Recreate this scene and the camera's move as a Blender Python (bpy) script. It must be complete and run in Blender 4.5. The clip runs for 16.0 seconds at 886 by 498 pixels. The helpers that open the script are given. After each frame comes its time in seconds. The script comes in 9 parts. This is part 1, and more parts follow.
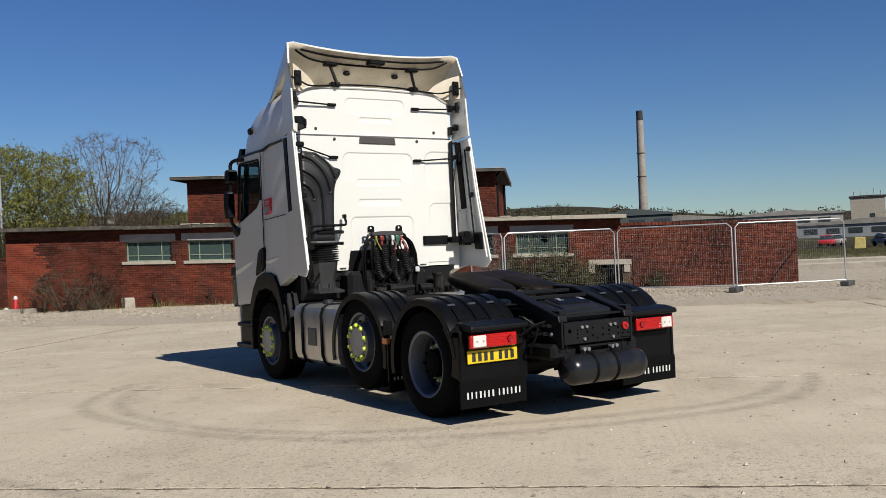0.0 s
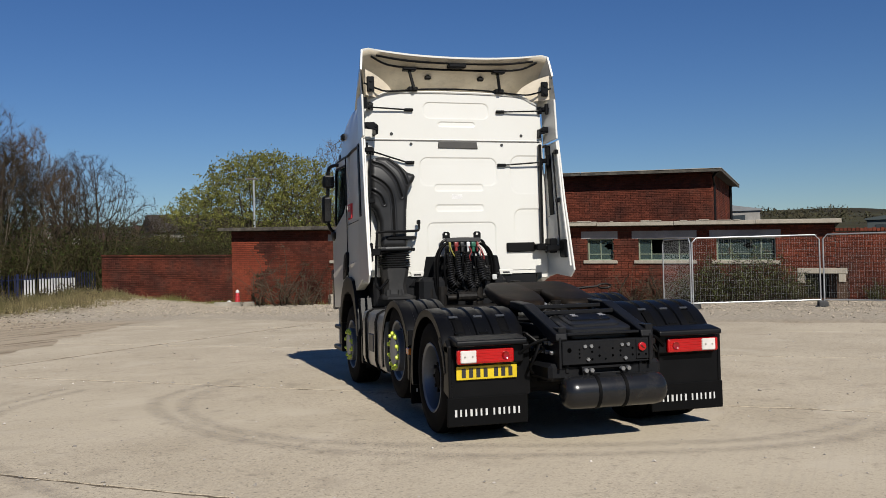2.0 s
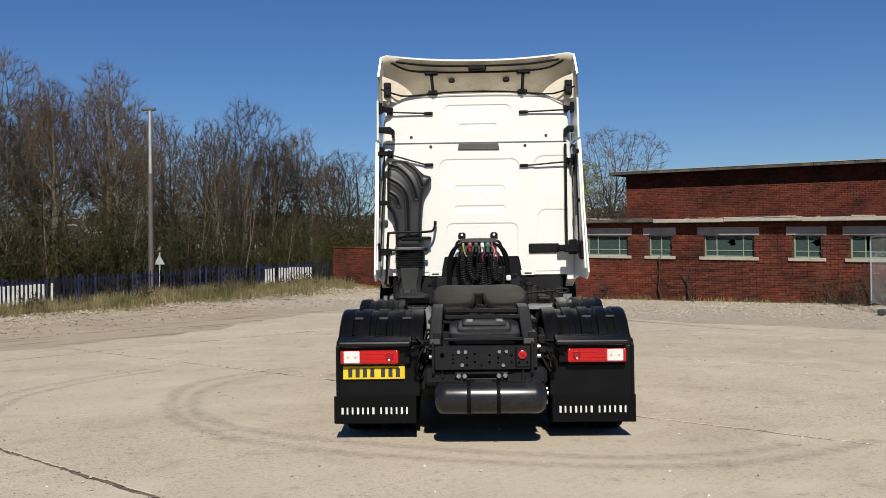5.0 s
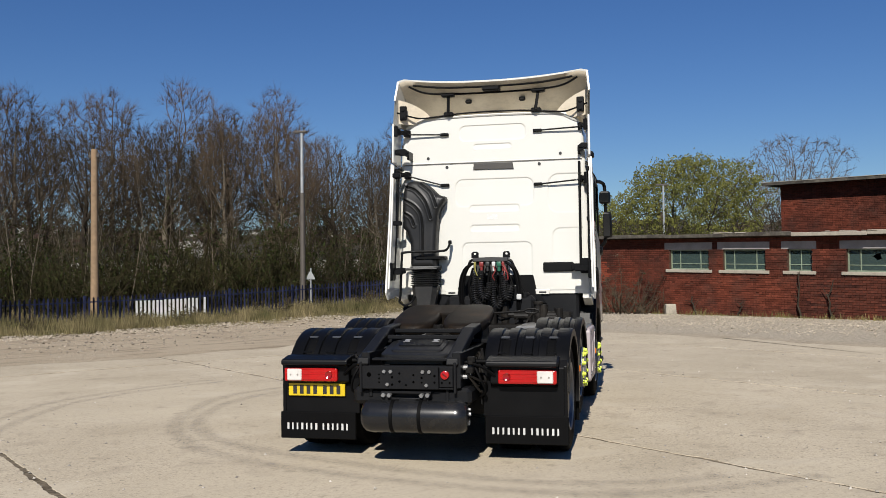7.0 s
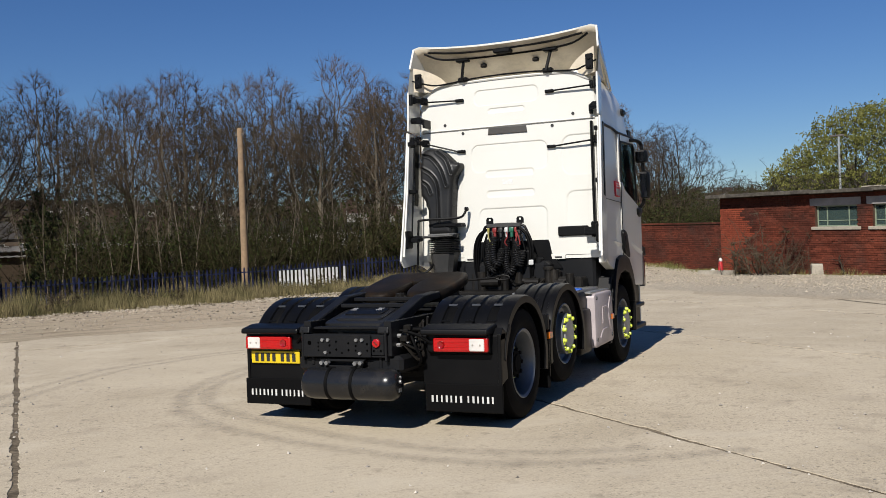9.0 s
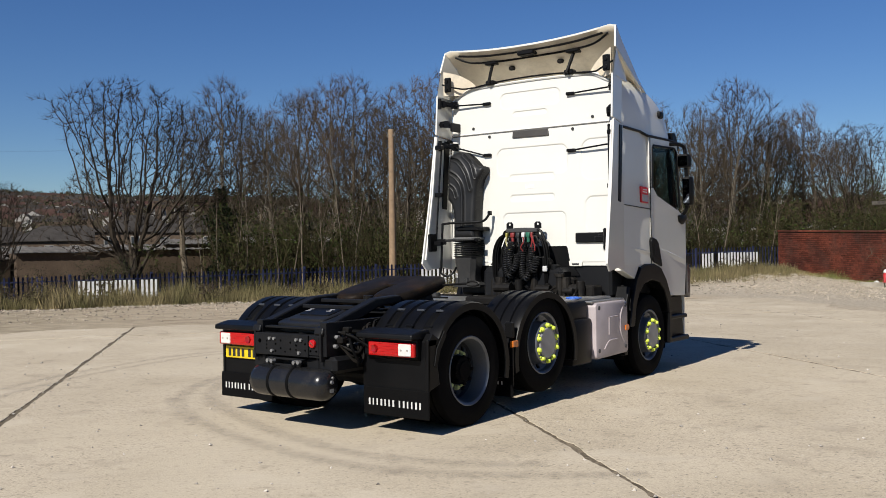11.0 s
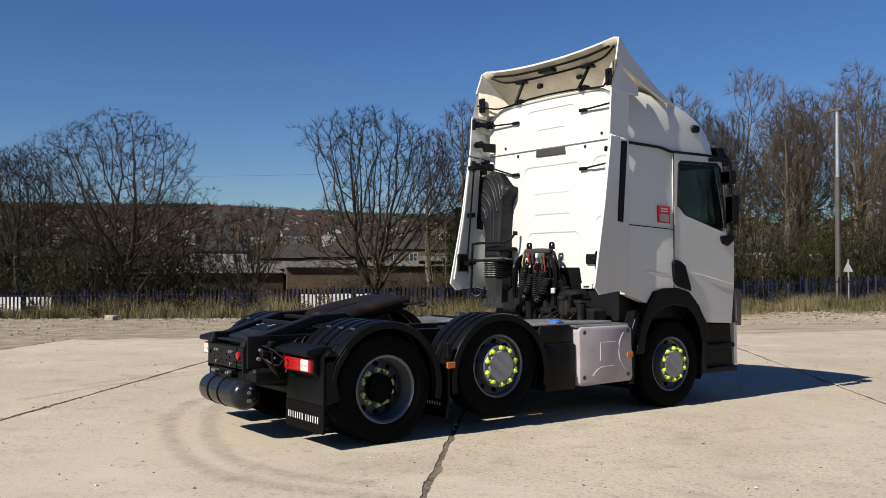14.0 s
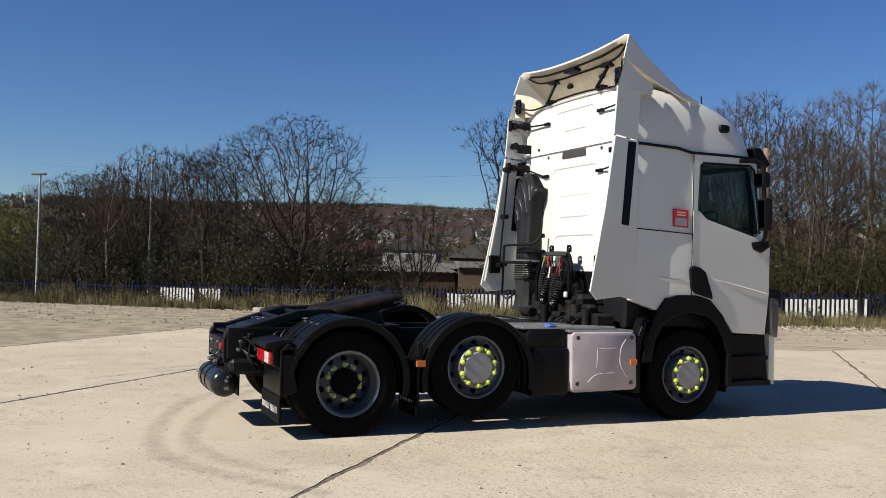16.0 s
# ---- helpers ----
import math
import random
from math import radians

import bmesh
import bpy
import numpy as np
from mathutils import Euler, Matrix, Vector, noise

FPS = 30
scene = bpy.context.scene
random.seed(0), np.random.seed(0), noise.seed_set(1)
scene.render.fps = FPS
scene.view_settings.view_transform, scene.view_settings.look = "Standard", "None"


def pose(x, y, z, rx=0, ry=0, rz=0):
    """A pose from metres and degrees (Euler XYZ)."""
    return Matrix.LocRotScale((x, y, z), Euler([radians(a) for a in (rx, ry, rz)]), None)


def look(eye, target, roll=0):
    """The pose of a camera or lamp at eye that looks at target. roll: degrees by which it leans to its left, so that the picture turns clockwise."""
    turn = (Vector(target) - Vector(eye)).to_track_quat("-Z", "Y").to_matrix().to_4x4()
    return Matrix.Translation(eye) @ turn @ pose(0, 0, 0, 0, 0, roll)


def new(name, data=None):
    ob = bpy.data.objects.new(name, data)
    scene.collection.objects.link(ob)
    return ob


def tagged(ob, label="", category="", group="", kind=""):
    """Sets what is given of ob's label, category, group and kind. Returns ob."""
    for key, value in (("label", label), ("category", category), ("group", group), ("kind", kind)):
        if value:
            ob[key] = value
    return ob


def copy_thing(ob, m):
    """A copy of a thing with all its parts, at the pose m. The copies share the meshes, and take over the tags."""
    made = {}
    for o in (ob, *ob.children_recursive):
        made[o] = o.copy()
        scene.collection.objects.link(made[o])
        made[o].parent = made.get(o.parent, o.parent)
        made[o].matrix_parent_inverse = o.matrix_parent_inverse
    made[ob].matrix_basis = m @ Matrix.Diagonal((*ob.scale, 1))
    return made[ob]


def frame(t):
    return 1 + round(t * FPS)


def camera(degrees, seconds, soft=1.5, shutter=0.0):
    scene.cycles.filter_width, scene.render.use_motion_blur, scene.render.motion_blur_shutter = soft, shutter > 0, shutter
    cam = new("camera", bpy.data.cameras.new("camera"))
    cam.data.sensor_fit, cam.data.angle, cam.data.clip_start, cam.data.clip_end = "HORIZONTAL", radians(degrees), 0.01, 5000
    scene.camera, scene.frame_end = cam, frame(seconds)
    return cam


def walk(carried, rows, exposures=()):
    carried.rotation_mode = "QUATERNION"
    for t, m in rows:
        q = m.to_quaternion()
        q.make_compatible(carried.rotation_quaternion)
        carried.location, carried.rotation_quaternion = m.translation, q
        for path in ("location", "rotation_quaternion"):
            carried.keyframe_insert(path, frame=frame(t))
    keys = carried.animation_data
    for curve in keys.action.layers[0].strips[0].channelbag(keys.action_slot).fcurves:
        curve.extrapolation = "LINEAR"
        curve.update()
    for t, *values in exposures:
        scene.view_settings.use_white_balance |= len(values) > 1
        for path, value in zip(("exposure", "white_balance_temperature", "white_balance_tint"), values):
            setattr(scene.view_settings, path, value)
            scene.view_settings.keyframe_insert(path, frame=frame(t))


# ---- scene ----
cam = camera(50.9, 16.0, soft=0.8)
PATH = [
    (0, pose(-5.501, -7.245, 1.467, 90.27, 2.51, -32.17)),
    (0.5, pose(-4.998, -7.413, 1.468, 89.8, 2.64, -28.47)),
    (1, pose(-4.45, -7.605, 1.48, 90.07, 2.77, -25.46)),
    (1.5, pose(-3.914, -7.711, 1.467, 90.45, 1.59, -20.21)),
    (2, pose(-3.386, -7.866, 1.475, 90.83, 1.43, -16.41)),
    (2.5, pose(-2.843, -8.022, 1.496, 90.26, 0.93, -14.21)),
    (3, pose(-2.284, -8.107, 1.517, 90.79, 0.49, -10.99)),
    (5.5, pose(0.384, -8.536, 1.53, 90.58, 1.1, 4.88)),
    (6, pose(0.914, -8.535, 1.554, 90.37, 1.08, 8.41)),
    (6.5, pose(1.432, -8.433, 1.566, 90.61, -0.06, 10.66)),
    (7, pose(1.99, -8.398, 1.565, 91.58, 0.75, 12.98)),
    (7.5, pose(2.478, -8.27, 1.541, 91.22, 0.69, 15.61)),
    (8, pose(2.976, -8.113, 1.54, 90.31, 1.24, 19.14)),
    (10.5, pose(5.387, -6.942, 1.545, 89.97, 1.32, 32.58)),
    (11, pose(5.831, -6.635, 1.532, 90, 0.75, 36.6)),
    (11.5, pose(6.297, -6.295, 1.533, 90.02, 1.2, 39.66)),
    (12, pose(6.737, -5.965, 1.545, 90.52, 1.24, 43.12)),
    (12.5, pose(7.111, -5.574, 1.546, 90.92, 1.27, 45.54)),
    (13, pose(7.494, -5.229, 1.551, 91.97, 0.86, 48.4)),
    (13.5, pose(7.827, -4.842, 1.538, 91.86, -0.25, 51.84)),
    (14, pose(8.15, -4.414, 1.531, 91.23, -0.07, 54.34)),
    (14.5, pose(8.443, -3.975, 1.528, 90.77, -0.42, 56.83)),
    (15, pose(8.719, -3.508, 1.549, 91.27, -0.04, 58.99)),
    (15.5, pose(9.041, -3.098, 1.554, 91.56, -0.72, 62.54)),
    (16, pose(9.262, -2.646, 1.543, 91.18, -1.5, 66.56)),
]
walk(cam, PATH, [(0.0, 0.47), (1.0, 0.37), (2.0, 0.32), (3.0, 0.46), (5.5, 0.48), (8.0, 0.47), (10.5, 0.55), (12.5, 0.63), (14.0, 0.65), (15.5, 0.66), (16.0, 0.75)])

# ---- light ----
SUN_EL, SUN_TO = 39.8, Vector((-0.055, 1.0, 0.0))
world = bpy.data.worlds.new("sky")
scene.world = world
world.use_nodes = True
wn = world.node_tree.nodes
sky = wn.new("ShaderNodeTexSky")
sky.sky_type = "NISHITA"
sky.sun_disc = False
sky.sun_elevation = radians(SUN_EL)
sky.sun_rotation = math.atan2(-SUN_TO.x, -SUN_TO.y)
sky.altitude, sky.air_density, sky.dust_density, sky.ozone_density = 200, 1.0, 0.15, 5.0
wn["Background"].inputs["Strength"].default_value = 0.05
tone = wn.new("ShaderNodeHueSaturation")
tone.inputs["Saturation"].default_value = 1.18
tone.inputs["Hue"].default_value = 0.511
world.node_tree.links.new(sky.outputs[0], tone.inputs["Color"])
tint = wn.new("ShaderNodeMix")
tint.data_type, tint.blend_type = "RGBA", "MULTIPLY"
tint.inputs[0].default_value, tint.inputs[7].default_value = 1.0, (0.92, 0.995, 1.05, 1)
world.node_tree.links.new(tone.outputs[0], tint.inputs[6])
world.node_tree.links.new(tint.outputs[2], wn["Background"].inputs["Color"])
sun = new("sun", bpy.data.lights.new("sun", "SUN"))
sun.data.energy, sun.data.angle, sun.data.color = 5.0, radians(0.55), (1.0, 0.955, 0.88)
sun_from = -SUN_TO.normalized() * math.cos(radians(SUN_EL)) + Vector((0, 0, math.sin(radians(SUN_EL))))
sun.matrix_world = look(sun_from * 60, (0, 0, 0))

# ---- materials ----
def material(name, base, rough=0.6, metal=0.0, vary=0.12, grain=40.0, patch=3.0, bump=0.15, dist=0.004, tint=None, dirt=0.0,
             dirt_col=(0.2, 0.17, 0.13), coat=0.0, island=0.0, obrand=0.0, spec=0.5):
    """A surface with a fine grain, larger patches, a little dirt and relief."""
    m = bpy.data.materials.new(name)
    m.use_nodes = True
    nt, nd = m.node_tree, m.node_tree.nodes
    ln = nt.links.new
    b = nd["Principled BSDF"]
    b.inputs["Specular IOR Level"].default_value = spec
    tc = nd.new("ShaderNodeTexCoord")
    fine = nd.new("ShaderNodeTexNoise")
    fine.inputs["Scale"].default_value, fine.inputs["Detail"].default_value = grain, 4
    big = nd.new("ShaderNodeTexNoise")
    big.inputs["Scale"].default_value, big.inputs["Detail"].default_value = patch, 5
    ln(tc.outputs["Object"], fine.inputs["Vector"])
    ln(tc.outputs["Object"], big.inputs["Vector"])
    tint = tint or [c * 0.72 for c in base]
    mix = nd.new("ShaderNodeMix")
    mix.data_type = "RGBA"
    mix.inputs[6].default_value, mix.inputs[7].default_value = (*base, 1), (*tint, 1)
    ramp = nd.new("ShaderNodeMapRange")
    ramp.inputs[1].default_value, ramp.inputs[2].default_value = 0.35, 0.7
    ln(big.outputs["Fac"], ramp.inputs[0])
    ln(ramp.outputs[0], mix.inputs[0])
    val = nd.new("ShaderNodeMapRange")
    val.inputs[1].default_value, val.inputs[2].default_value = 0.25, 0.75
    val.inputs[3].default_value, val.inputs[4].default_value = 1 - vary, 1 + vary
    ln(fine.outputs["Fac"], val.inputs[0])
    hsv = nd.new("ShaderNodeHueSaturation")
    ln(mix.outputs[2], hsv.inputs["Color"])
    last = val.outputs[0]
    if island or obrand:
        src = nd.new("ShaderNodeNewGeometry").outputs["Random Per Island"] if island else nd.new("ShaderNodeObjectInfo").outputs["Random"]
        mr = nd.new("ShaderNodeMapRange")
        k = island or obrand
        mr.inputs[3].default_value, mr.inputs[4].default_value = 1 - k, 1 + k
        ln(src, mr.inputs[0])
        mu = nd.new("ShaderNodeMath")
        mu.operation = "MULTIPLY"
        ln(last, mu.inputs[0]), ln(mr.outputs[0], mu.inputs[1])
        last = mu.outputs[0]
    ln(last, hsv.inputs["Value"])
    col = hsv.outputs[0]
    if dirt:
        dn = nd.new("ShaderNodeTexNoise")
        dn.inputs["Scale"].default_value, dn.inputs["Detail"].default_value, dn.inputs["Roughness"].default_value = patch * 1.7, 7, 0.7
        ln(tc.outputs["Object"], dn.inputs["Vector"])
        dr = nd.new("ShaderNodeMapRange")
        dr.inputs[1].default_value, dr.inputs[2].default_value, dr.inputs[4].default_value = 0.5, 0.78, dirt
        ln(dn.outputs["Fac"], dr.inputs[0])
        dm = nd.new("ShaderNodeMix")
        dm.data_type = "RGBA"
        dm.inputs[7].default_value = (*dirt_col, 1)
        ln(dr.outputs[0], dm.inputs[0]), ln(col, dm.inputs[6])
        col = dm.outputs[2]
    ln(col, b.inputs["Base Color"])
    rr = nd.new("ShaderNodeMapRange")
    rr.inputs[3].default_value, rr.inputs[4].default_value = max(rough - 0.08, 0.02), min(rough + 0.1, 1)
    ln(big.outputs["Fac"], rr.inputs[0])
    ln(rr.outputs[0], b.inputs["Roughness"])
    b.inputs["Metallic"].default_value = metal
    b.inputs["Coat Weight"].default_value = coat
    b.inputs["Coat Roughness"].default_value = 0.08
    if bump:
        bp = nd.new("ShaderNodeBump")
        bp.inputs["Strength"].default_value, bp.inputs["Distance"].default_value = bump, dist
        ln(fine.outputs["Fac"], bp.inputs["Height"])
        ln(bp.outputs[0], b.inputs["Normal"])
    return m


def glass(name, col, rough=0.02, clear=0.75):
    """Thin window glass: part clear, part mirror-like."""
    m = bpy.data.materials.new(name)
    m.use_nodes = True
    nd, ln = m.node_tree.nodes, m.node_tree.links.new
    b = nd["Principled BSDF"]
    b.inputs["Base Color"].default_value = (*col, 1)
    b.inputs["Roughness"].default_value = rough
    tr = nd.new("ShaderNodeBsdfTransparent")
    tr.inputs[0].default_value = (0.62, 0.72, 0.7, 1)
    mx = nd.new("ShaderNodeMixShader")
    mx.inputs[0].default_value = clear
    ln(b.outputs[0], mx.inputs[1]), ln(tr.outputs[0], mx.inputs[2])
    ln(mx.outputs[0], nd["Material Output"].inputs["Surface"])
    return m


white_paint = material("white paint", (0.55, 0.543, 0.505), 0.32, vary=0.02, grain=90, patch=1.2, bump=0.02, tint=(0.525, 0.516, 0.475), dirt=0.12, dirt_col=(0.5, 0.46, 0.4), coat=0.5)
cream_inner = material("inner spoiler moulding", (0.64, 0.57, 0.45), 0.6, vary=0.05, patch=2.5, bump=0.04, tint=(0.52, 0.45, 0.34), dirt=0.45, dirt_col=(0.2, 0.16, 0.12))
black_plastic = material("black plastic", (0.003008, 0.003158, 0.003534), 0.4, vary=0.15, grain=120, bump=0.08, tint=(0.004511, 0.004511, 0.004812), dirt=0.2, dirt_col=(0.01053, 0.009398, 0.008271), spec=0.14)
guard_black = material("mudguard plastic", (0.002632, 0.002782, 0.003158), 0.36, vary=0.1, grain=150, bump=0.05, tint=(0.003759, 0.003759, 0.004211), dirt=0.15, dirt_col=(0.009023, 0.008271, 0.007143), spec=0.13)
flap_rubber = material("mudflap rubber", (0.002406, 0.002406, 0.002632), 0.62, vary=0.1, grain=90, bump=0.05, dirt=0.2, dirt_col=(0.006767, 0.006391, 0.005639), spec=0.07)
chassis_paint = material("chassis paint", (0.0075, 0.0078, 0.0088), 0.45, metal=0.0, vary=0.2, grain=60, bump=0.1, dirt=0.35, dirt_col=(0.018, 0.016, 0.014), spec=0.15)
grease_steel = material("greased steel", (0.0056, 0.0053, 0.005), 0.5, metal=0.0, vary=0.2, grain=25, bump=0.1, tint=(0.0083, 0.0071, 0.006), dirt=0.5, dirt_col=(0.045, 0.038, 0.03), spec=0.14)
tyre_rubber = material("tyre rubber", (0.002632, 0.002632, 0.002857), 0.78, vary=0.15, grain=80, bump=0.1, dirt=0.3, dirt_col=(0.007895, 0.007519, 0.006617), spec=0.07)
rim_steel = material("wheel steel", (0.135, 0.147, 0.168), 0.36, metal=0.5, vary=0.08, grain=70, bump=0.04, dirt=0.35, dirt_col=(0.16, 0.14, 0.12))
coupling_steel = material("worn coupling plate", (0.0062, 0.0053, 0.0046), 0.5, metal=0.0, vary=0.35, grain=30, patch=3.2, bump=0.2, tint=(0.011, 0.0085, 0.0063), dirt=0.7, dirt_col=(0.036, 0.019, 0.009), spec=0.06)
# darker copy of the wheel steel, with the dish's shade in its colour
rim_dark = material("wheel shade steel", (0.055, 0.060, 0.070), 0.42, metal=0.4, vary=0.1, bump=0.05)
cap_grey = material("grey hub cap", (0.3, 0.3, 0.31), 0.42, metal=0.2, vary=0.06, bump=0.03, dirt=0.2)
nut_yellow = material("yellow green plastic", (0.56, 0.66, 0.07), 0.4, vary=0.08, bump=0.02)
nut_faded = material("faded yellow plastic", (0.50, 0.55, 0.22), 0.5, vary=0.1, bump=0.02, dirt=0.35, dirt_col=(0.14, 0.13, 0.1))
alloy = material("brushed aluminium", (0.5, 0.495, 0.48), 0.34, metal=0.85, vary=0.05, grain=120, bump=0.06, dirt=0.25, dirt_col=(0.3, 0.28, 0.25))
mauve_panel = material("mauve grey panel", (0.36, 0.315, 0.32), 0.45, vary=0.05, grain=90, bump=0.04, dirt=0.3, dirt_col=(0.22, 0.19, 0.18))
red_lens = material("red lens", (0.37, 0.003, 0.004), 0.22, vary=0.05, bump=0.0, coat=0.2)
white_lens = material("clear lens", (0.62, 0.59, 0.56), 0.14, vary=0.05, bump=0.0, coat=0.6)
orange_lens = material("orange lens", (0.5, 0.13, 0.012), 0.2, vary=0.05, bump=0.0, coat=0.5)
plate_yellow = material("yellow plate", (0.5865, 0.4211, 0.007519), 0.4, vary=0.03, bump=0.0)
ink_black = material("black lettering", (0.015, 0.015, 0.015), 0.5, vary=0.05, bump=0.0)
ink_white = material("white print", (0.48, 0.48, 0.47), 0.5, vary=0.05, bump=0.0)
red_print = material("red print", (0.55, 0.02, 0.03), 0.45, vary=0.05, bump=0.0)
bolt_zinc = material("zinc bolts", (0.22, 0.22, 0.22), 0.35, metal=0.4, vary=0.1, bump=0.05)
blue_cap = material("blue plastic", (0.04, 0.13, 0.5), 0.4, vary=0.05, bump=0.02)
red_hose = material("red hose", (0.18, 0.02, 0.018), 0.4, vary=0.05, bump=0.02)
yellow_hose = material("yellow hose", (0.24, 0.21, 0.045), 0.4, vary=0.05, bump=0.02)
green_plug = material("green plug", (0.016, 0.10, 0.06), 0.4, vary=0.05, bump=0.02)
lamp_smoke = material("smoked lamp lens", (0.10, 0.095, 0.095), 0.15, vary=0.1, bump=0.0, coat=0.5)
cab_dark = material("cab interior trim", (0.03, 0.03, 0.033), 0.7, vary=0.1, bump=0.05)
cab_glass = glass("tinted cab glass", (0.02, 0.028, 0.03), 0.02, 0.8)
mirror_glass = material("mirror glass", (0.09, 0.10, 0.12), 0.04, metal=1.0, vary=0.01, bump=0.0)


# ---- mesh tools ----
def each(name, bm, mat, parent=None, label="", smooth=False):
    """Links every loose piece of a bmesh as an object of its own."""
    bm.verts.index_update()
    left, out = set(bm.verts), []
    for seed in bm.verts[:]:
        if seed not in left:
            continue
        left.discard(seed)
        stack, got = [seed], [seed]
        while stack:
            for e in stack.pop().link_edges:
                for v in e.verts:
                    if v in left:
                        left.discard(v)
                        stack.append(v), got.append(v)
        t = bmesh.new()
        vm = {v: t.verts.new(v.co) for v in got}
        for f in {f for v in got for f in v.link_faces}:
            t.faces.new([vm[v] for v in f.verts]).material_index = f.material_index
        out.append(part(name, t, mat, parent, label, smooth))
    bm.free()
    return out


def part(name, bm, mat, parent=None, label="", smooth=False, keep=False):
    """Links a bmesh as one mesh object, under a thing or a part."""
    me = bpy.data.meshes.new(name)
    if not keep:
        bmesh.ops.recalc_face_normals(bm, faces=bm.faces[:])
    bm.to_mesh(me)
    bm.free()
    for mm in (mat if isinstance(mat, (list, tuple)) else [mat]):
        me.materials.append(mm)
    if smooth:
        me.polygons.foreach_set("use_smooth", [True] * len(me.polygons))
        me.set_sharp_from_angle(angle=radians(smooth if smooth is not True else 40))
    ob = new(name, me)
    if parent:
        ob.parent = parent
    if label:
        ob["label"] = label
    return ob


def box(bm, lo, hi, bev=0.0, m=None, seg=1, mi=0):
    """A bevelled box from corner to corner."""
    t = bmesh.new()
    bmesh.ops.create_cube(t, size=1)
    s = [hi[i] - lo[i] for i in range(3)]
    c = [(hi[i] + lo[i]) / 2 for i in range(3)]
    bmesh.ops.transform(t, matrix=Matrix.LocRotScale(c, None, s), verts=t.verts)
    if bev:
        bmesh.ops.bevel(t, geom=t.edges[:], offset=min(bev, min(abs(v) for v in s) * 0.45), segments=seg, affect="EDGES", profile=0.5)
    if m is not None:
        bmesh.ops.transform(t, matrix=m, verts=t.verts)
    return merge(bm, t, mi)


def merge(bm, t, mi=0):
    vm = {v: bm.verts.new(v.co) for v in t.verts}
    for f in t.faces:
        try:
            nf = bm.faces.new([vm[v] for v in f.verts])
            nf.material_index = mi or f.material_index
        except ValueError:
            pass
    t.free()
    return bm


def rod(bm, p0, p1, r, seg=12, r2=None, cap=True, mi=0):
    """A round bar between two points."""
    return tube(bm, [p0, p1], r, seg, [r, r if r2 is None else r2], cap, mi)


def tube(bm, pts, r, seg=8, radii=None, cap=True, mi=0):
    """A round bar bent along points."""
    pts = [Vector(p) for p in pts]
    rings, side = [], None
    for i, p in enumerate(pts):
        d = (pts[min(i + 1, len(pts) - 1)] - pts[max(i - 1, 0)])
        if d.length < 1e-9:
            d = Vector((0, 0, 1))
        d.normalize()
        if side is None:
            side = d.cross(Vector((0, 0, 1)) if abs(d.z) < 0.9 else Vector((1, 0, 0))).normalized()
        side = (side - d * side.dot(d)).normalized()
        up = d.cross(side)
        rr = radii[i] if radii else r
        rings.append([bm.verts.new(p + (side * math.cos(a) + up * math.sin(a)) * rr) for a in [2 * math.pi * k / seg for k in range(seg)]])
    for a, b in zip(rings, rings[1:]):
        for k in range(seg):
            bm.faces.new((a[k], a[(k + 1) % seg], b[(k + 1) % seg], b[k])).material_index = mi
    if cap:
        bm.faces.new(rings[0][::-1]).material_index = mi
        bm.faces.new(rings[-1]).material_index = mi
    return bm


def bend(pts, n=6):
    """A smooth line through points."""
    pts = [Vector(p) for p in pts]
    out = []
    for i in range(len(pts) - 1):
        a, b, c, d = pts[max(i - 1, 0)], pts[i], pts[i + 1], pts[min(i + 2, len(pts) - 1)]
        for k in range(n):
            t = k / n
            out.append(0.5 * (2 * b + (c - a) * t + (2 * a - 5 * b + 4 * c - d) * t * t + (3 * b - a - 3 * c + d) * t ** 3))
    return out + [pts[-1]]


def prism(bm, poly, axis, a, b, bev=0.0, mi=0):
    """A flat outline drawn in the two other axes and pushed from a to b along axis."""
    t = bmesh.new()
    def co(p, k):
        return {"x": (k, p[0], p[1]), "y": (p[0], k, p[1]), "z": (p[0], p[1], k)}[axis]
    v0 = [t.verts.new(co(p, a)) for p in poly]
    v1 = [t.verts.new(co(p, b)) for p in poly]
    n = len(poly)
    t.faces.new(v0), t.faces.new(v1[::-1])
    for i in range(n):
        t.faces.new((v0[i], v1[i], v1[(i + 1) % n], v0[(i + 1) % n]))
    bmesh.ops.recalc_face_normals(t, faces=t.faces[:])
    if bev:
        bmesh.ops.bevel(t, geom=t.edges[:], offset=bev, segments=2, affect="EDGES", profile=0.5, clamp_overlap=True)
    return merge(bm, t, mi)


def lathe(bm, prof, centre, axis="x", seg=40, mi=0, closed=False):
    """A profile of (along, radius) turned round an axis through centre."""
    c = Vector(centre)
    rings = []
    for s, r in prof:
        ring = []
        for k in range(seg):
            a = 2 * math.pi * k / seg
            o = {"x": (s, r * math.cos(a), r * math.sin(a)), "y": (r * math.cos(a), s, r * math.sin(a)), "z": (r * math.cos(a), r * math.sin(a), s)}[axis]
            ring.append(bm.verts.new(c + Vector(o)))
        rings.append(ring)
    pairs = list(zip(rings, rings[1:])) + ([(rings[-1], rings[0])] if closed else [])
    for a, b in pairs:
        for k in range(seg):
            bm.faces.new((a[k], a[(k + 1) % seg], b[(k + 1) % seg], b[k])).material_index = mi
    return bm


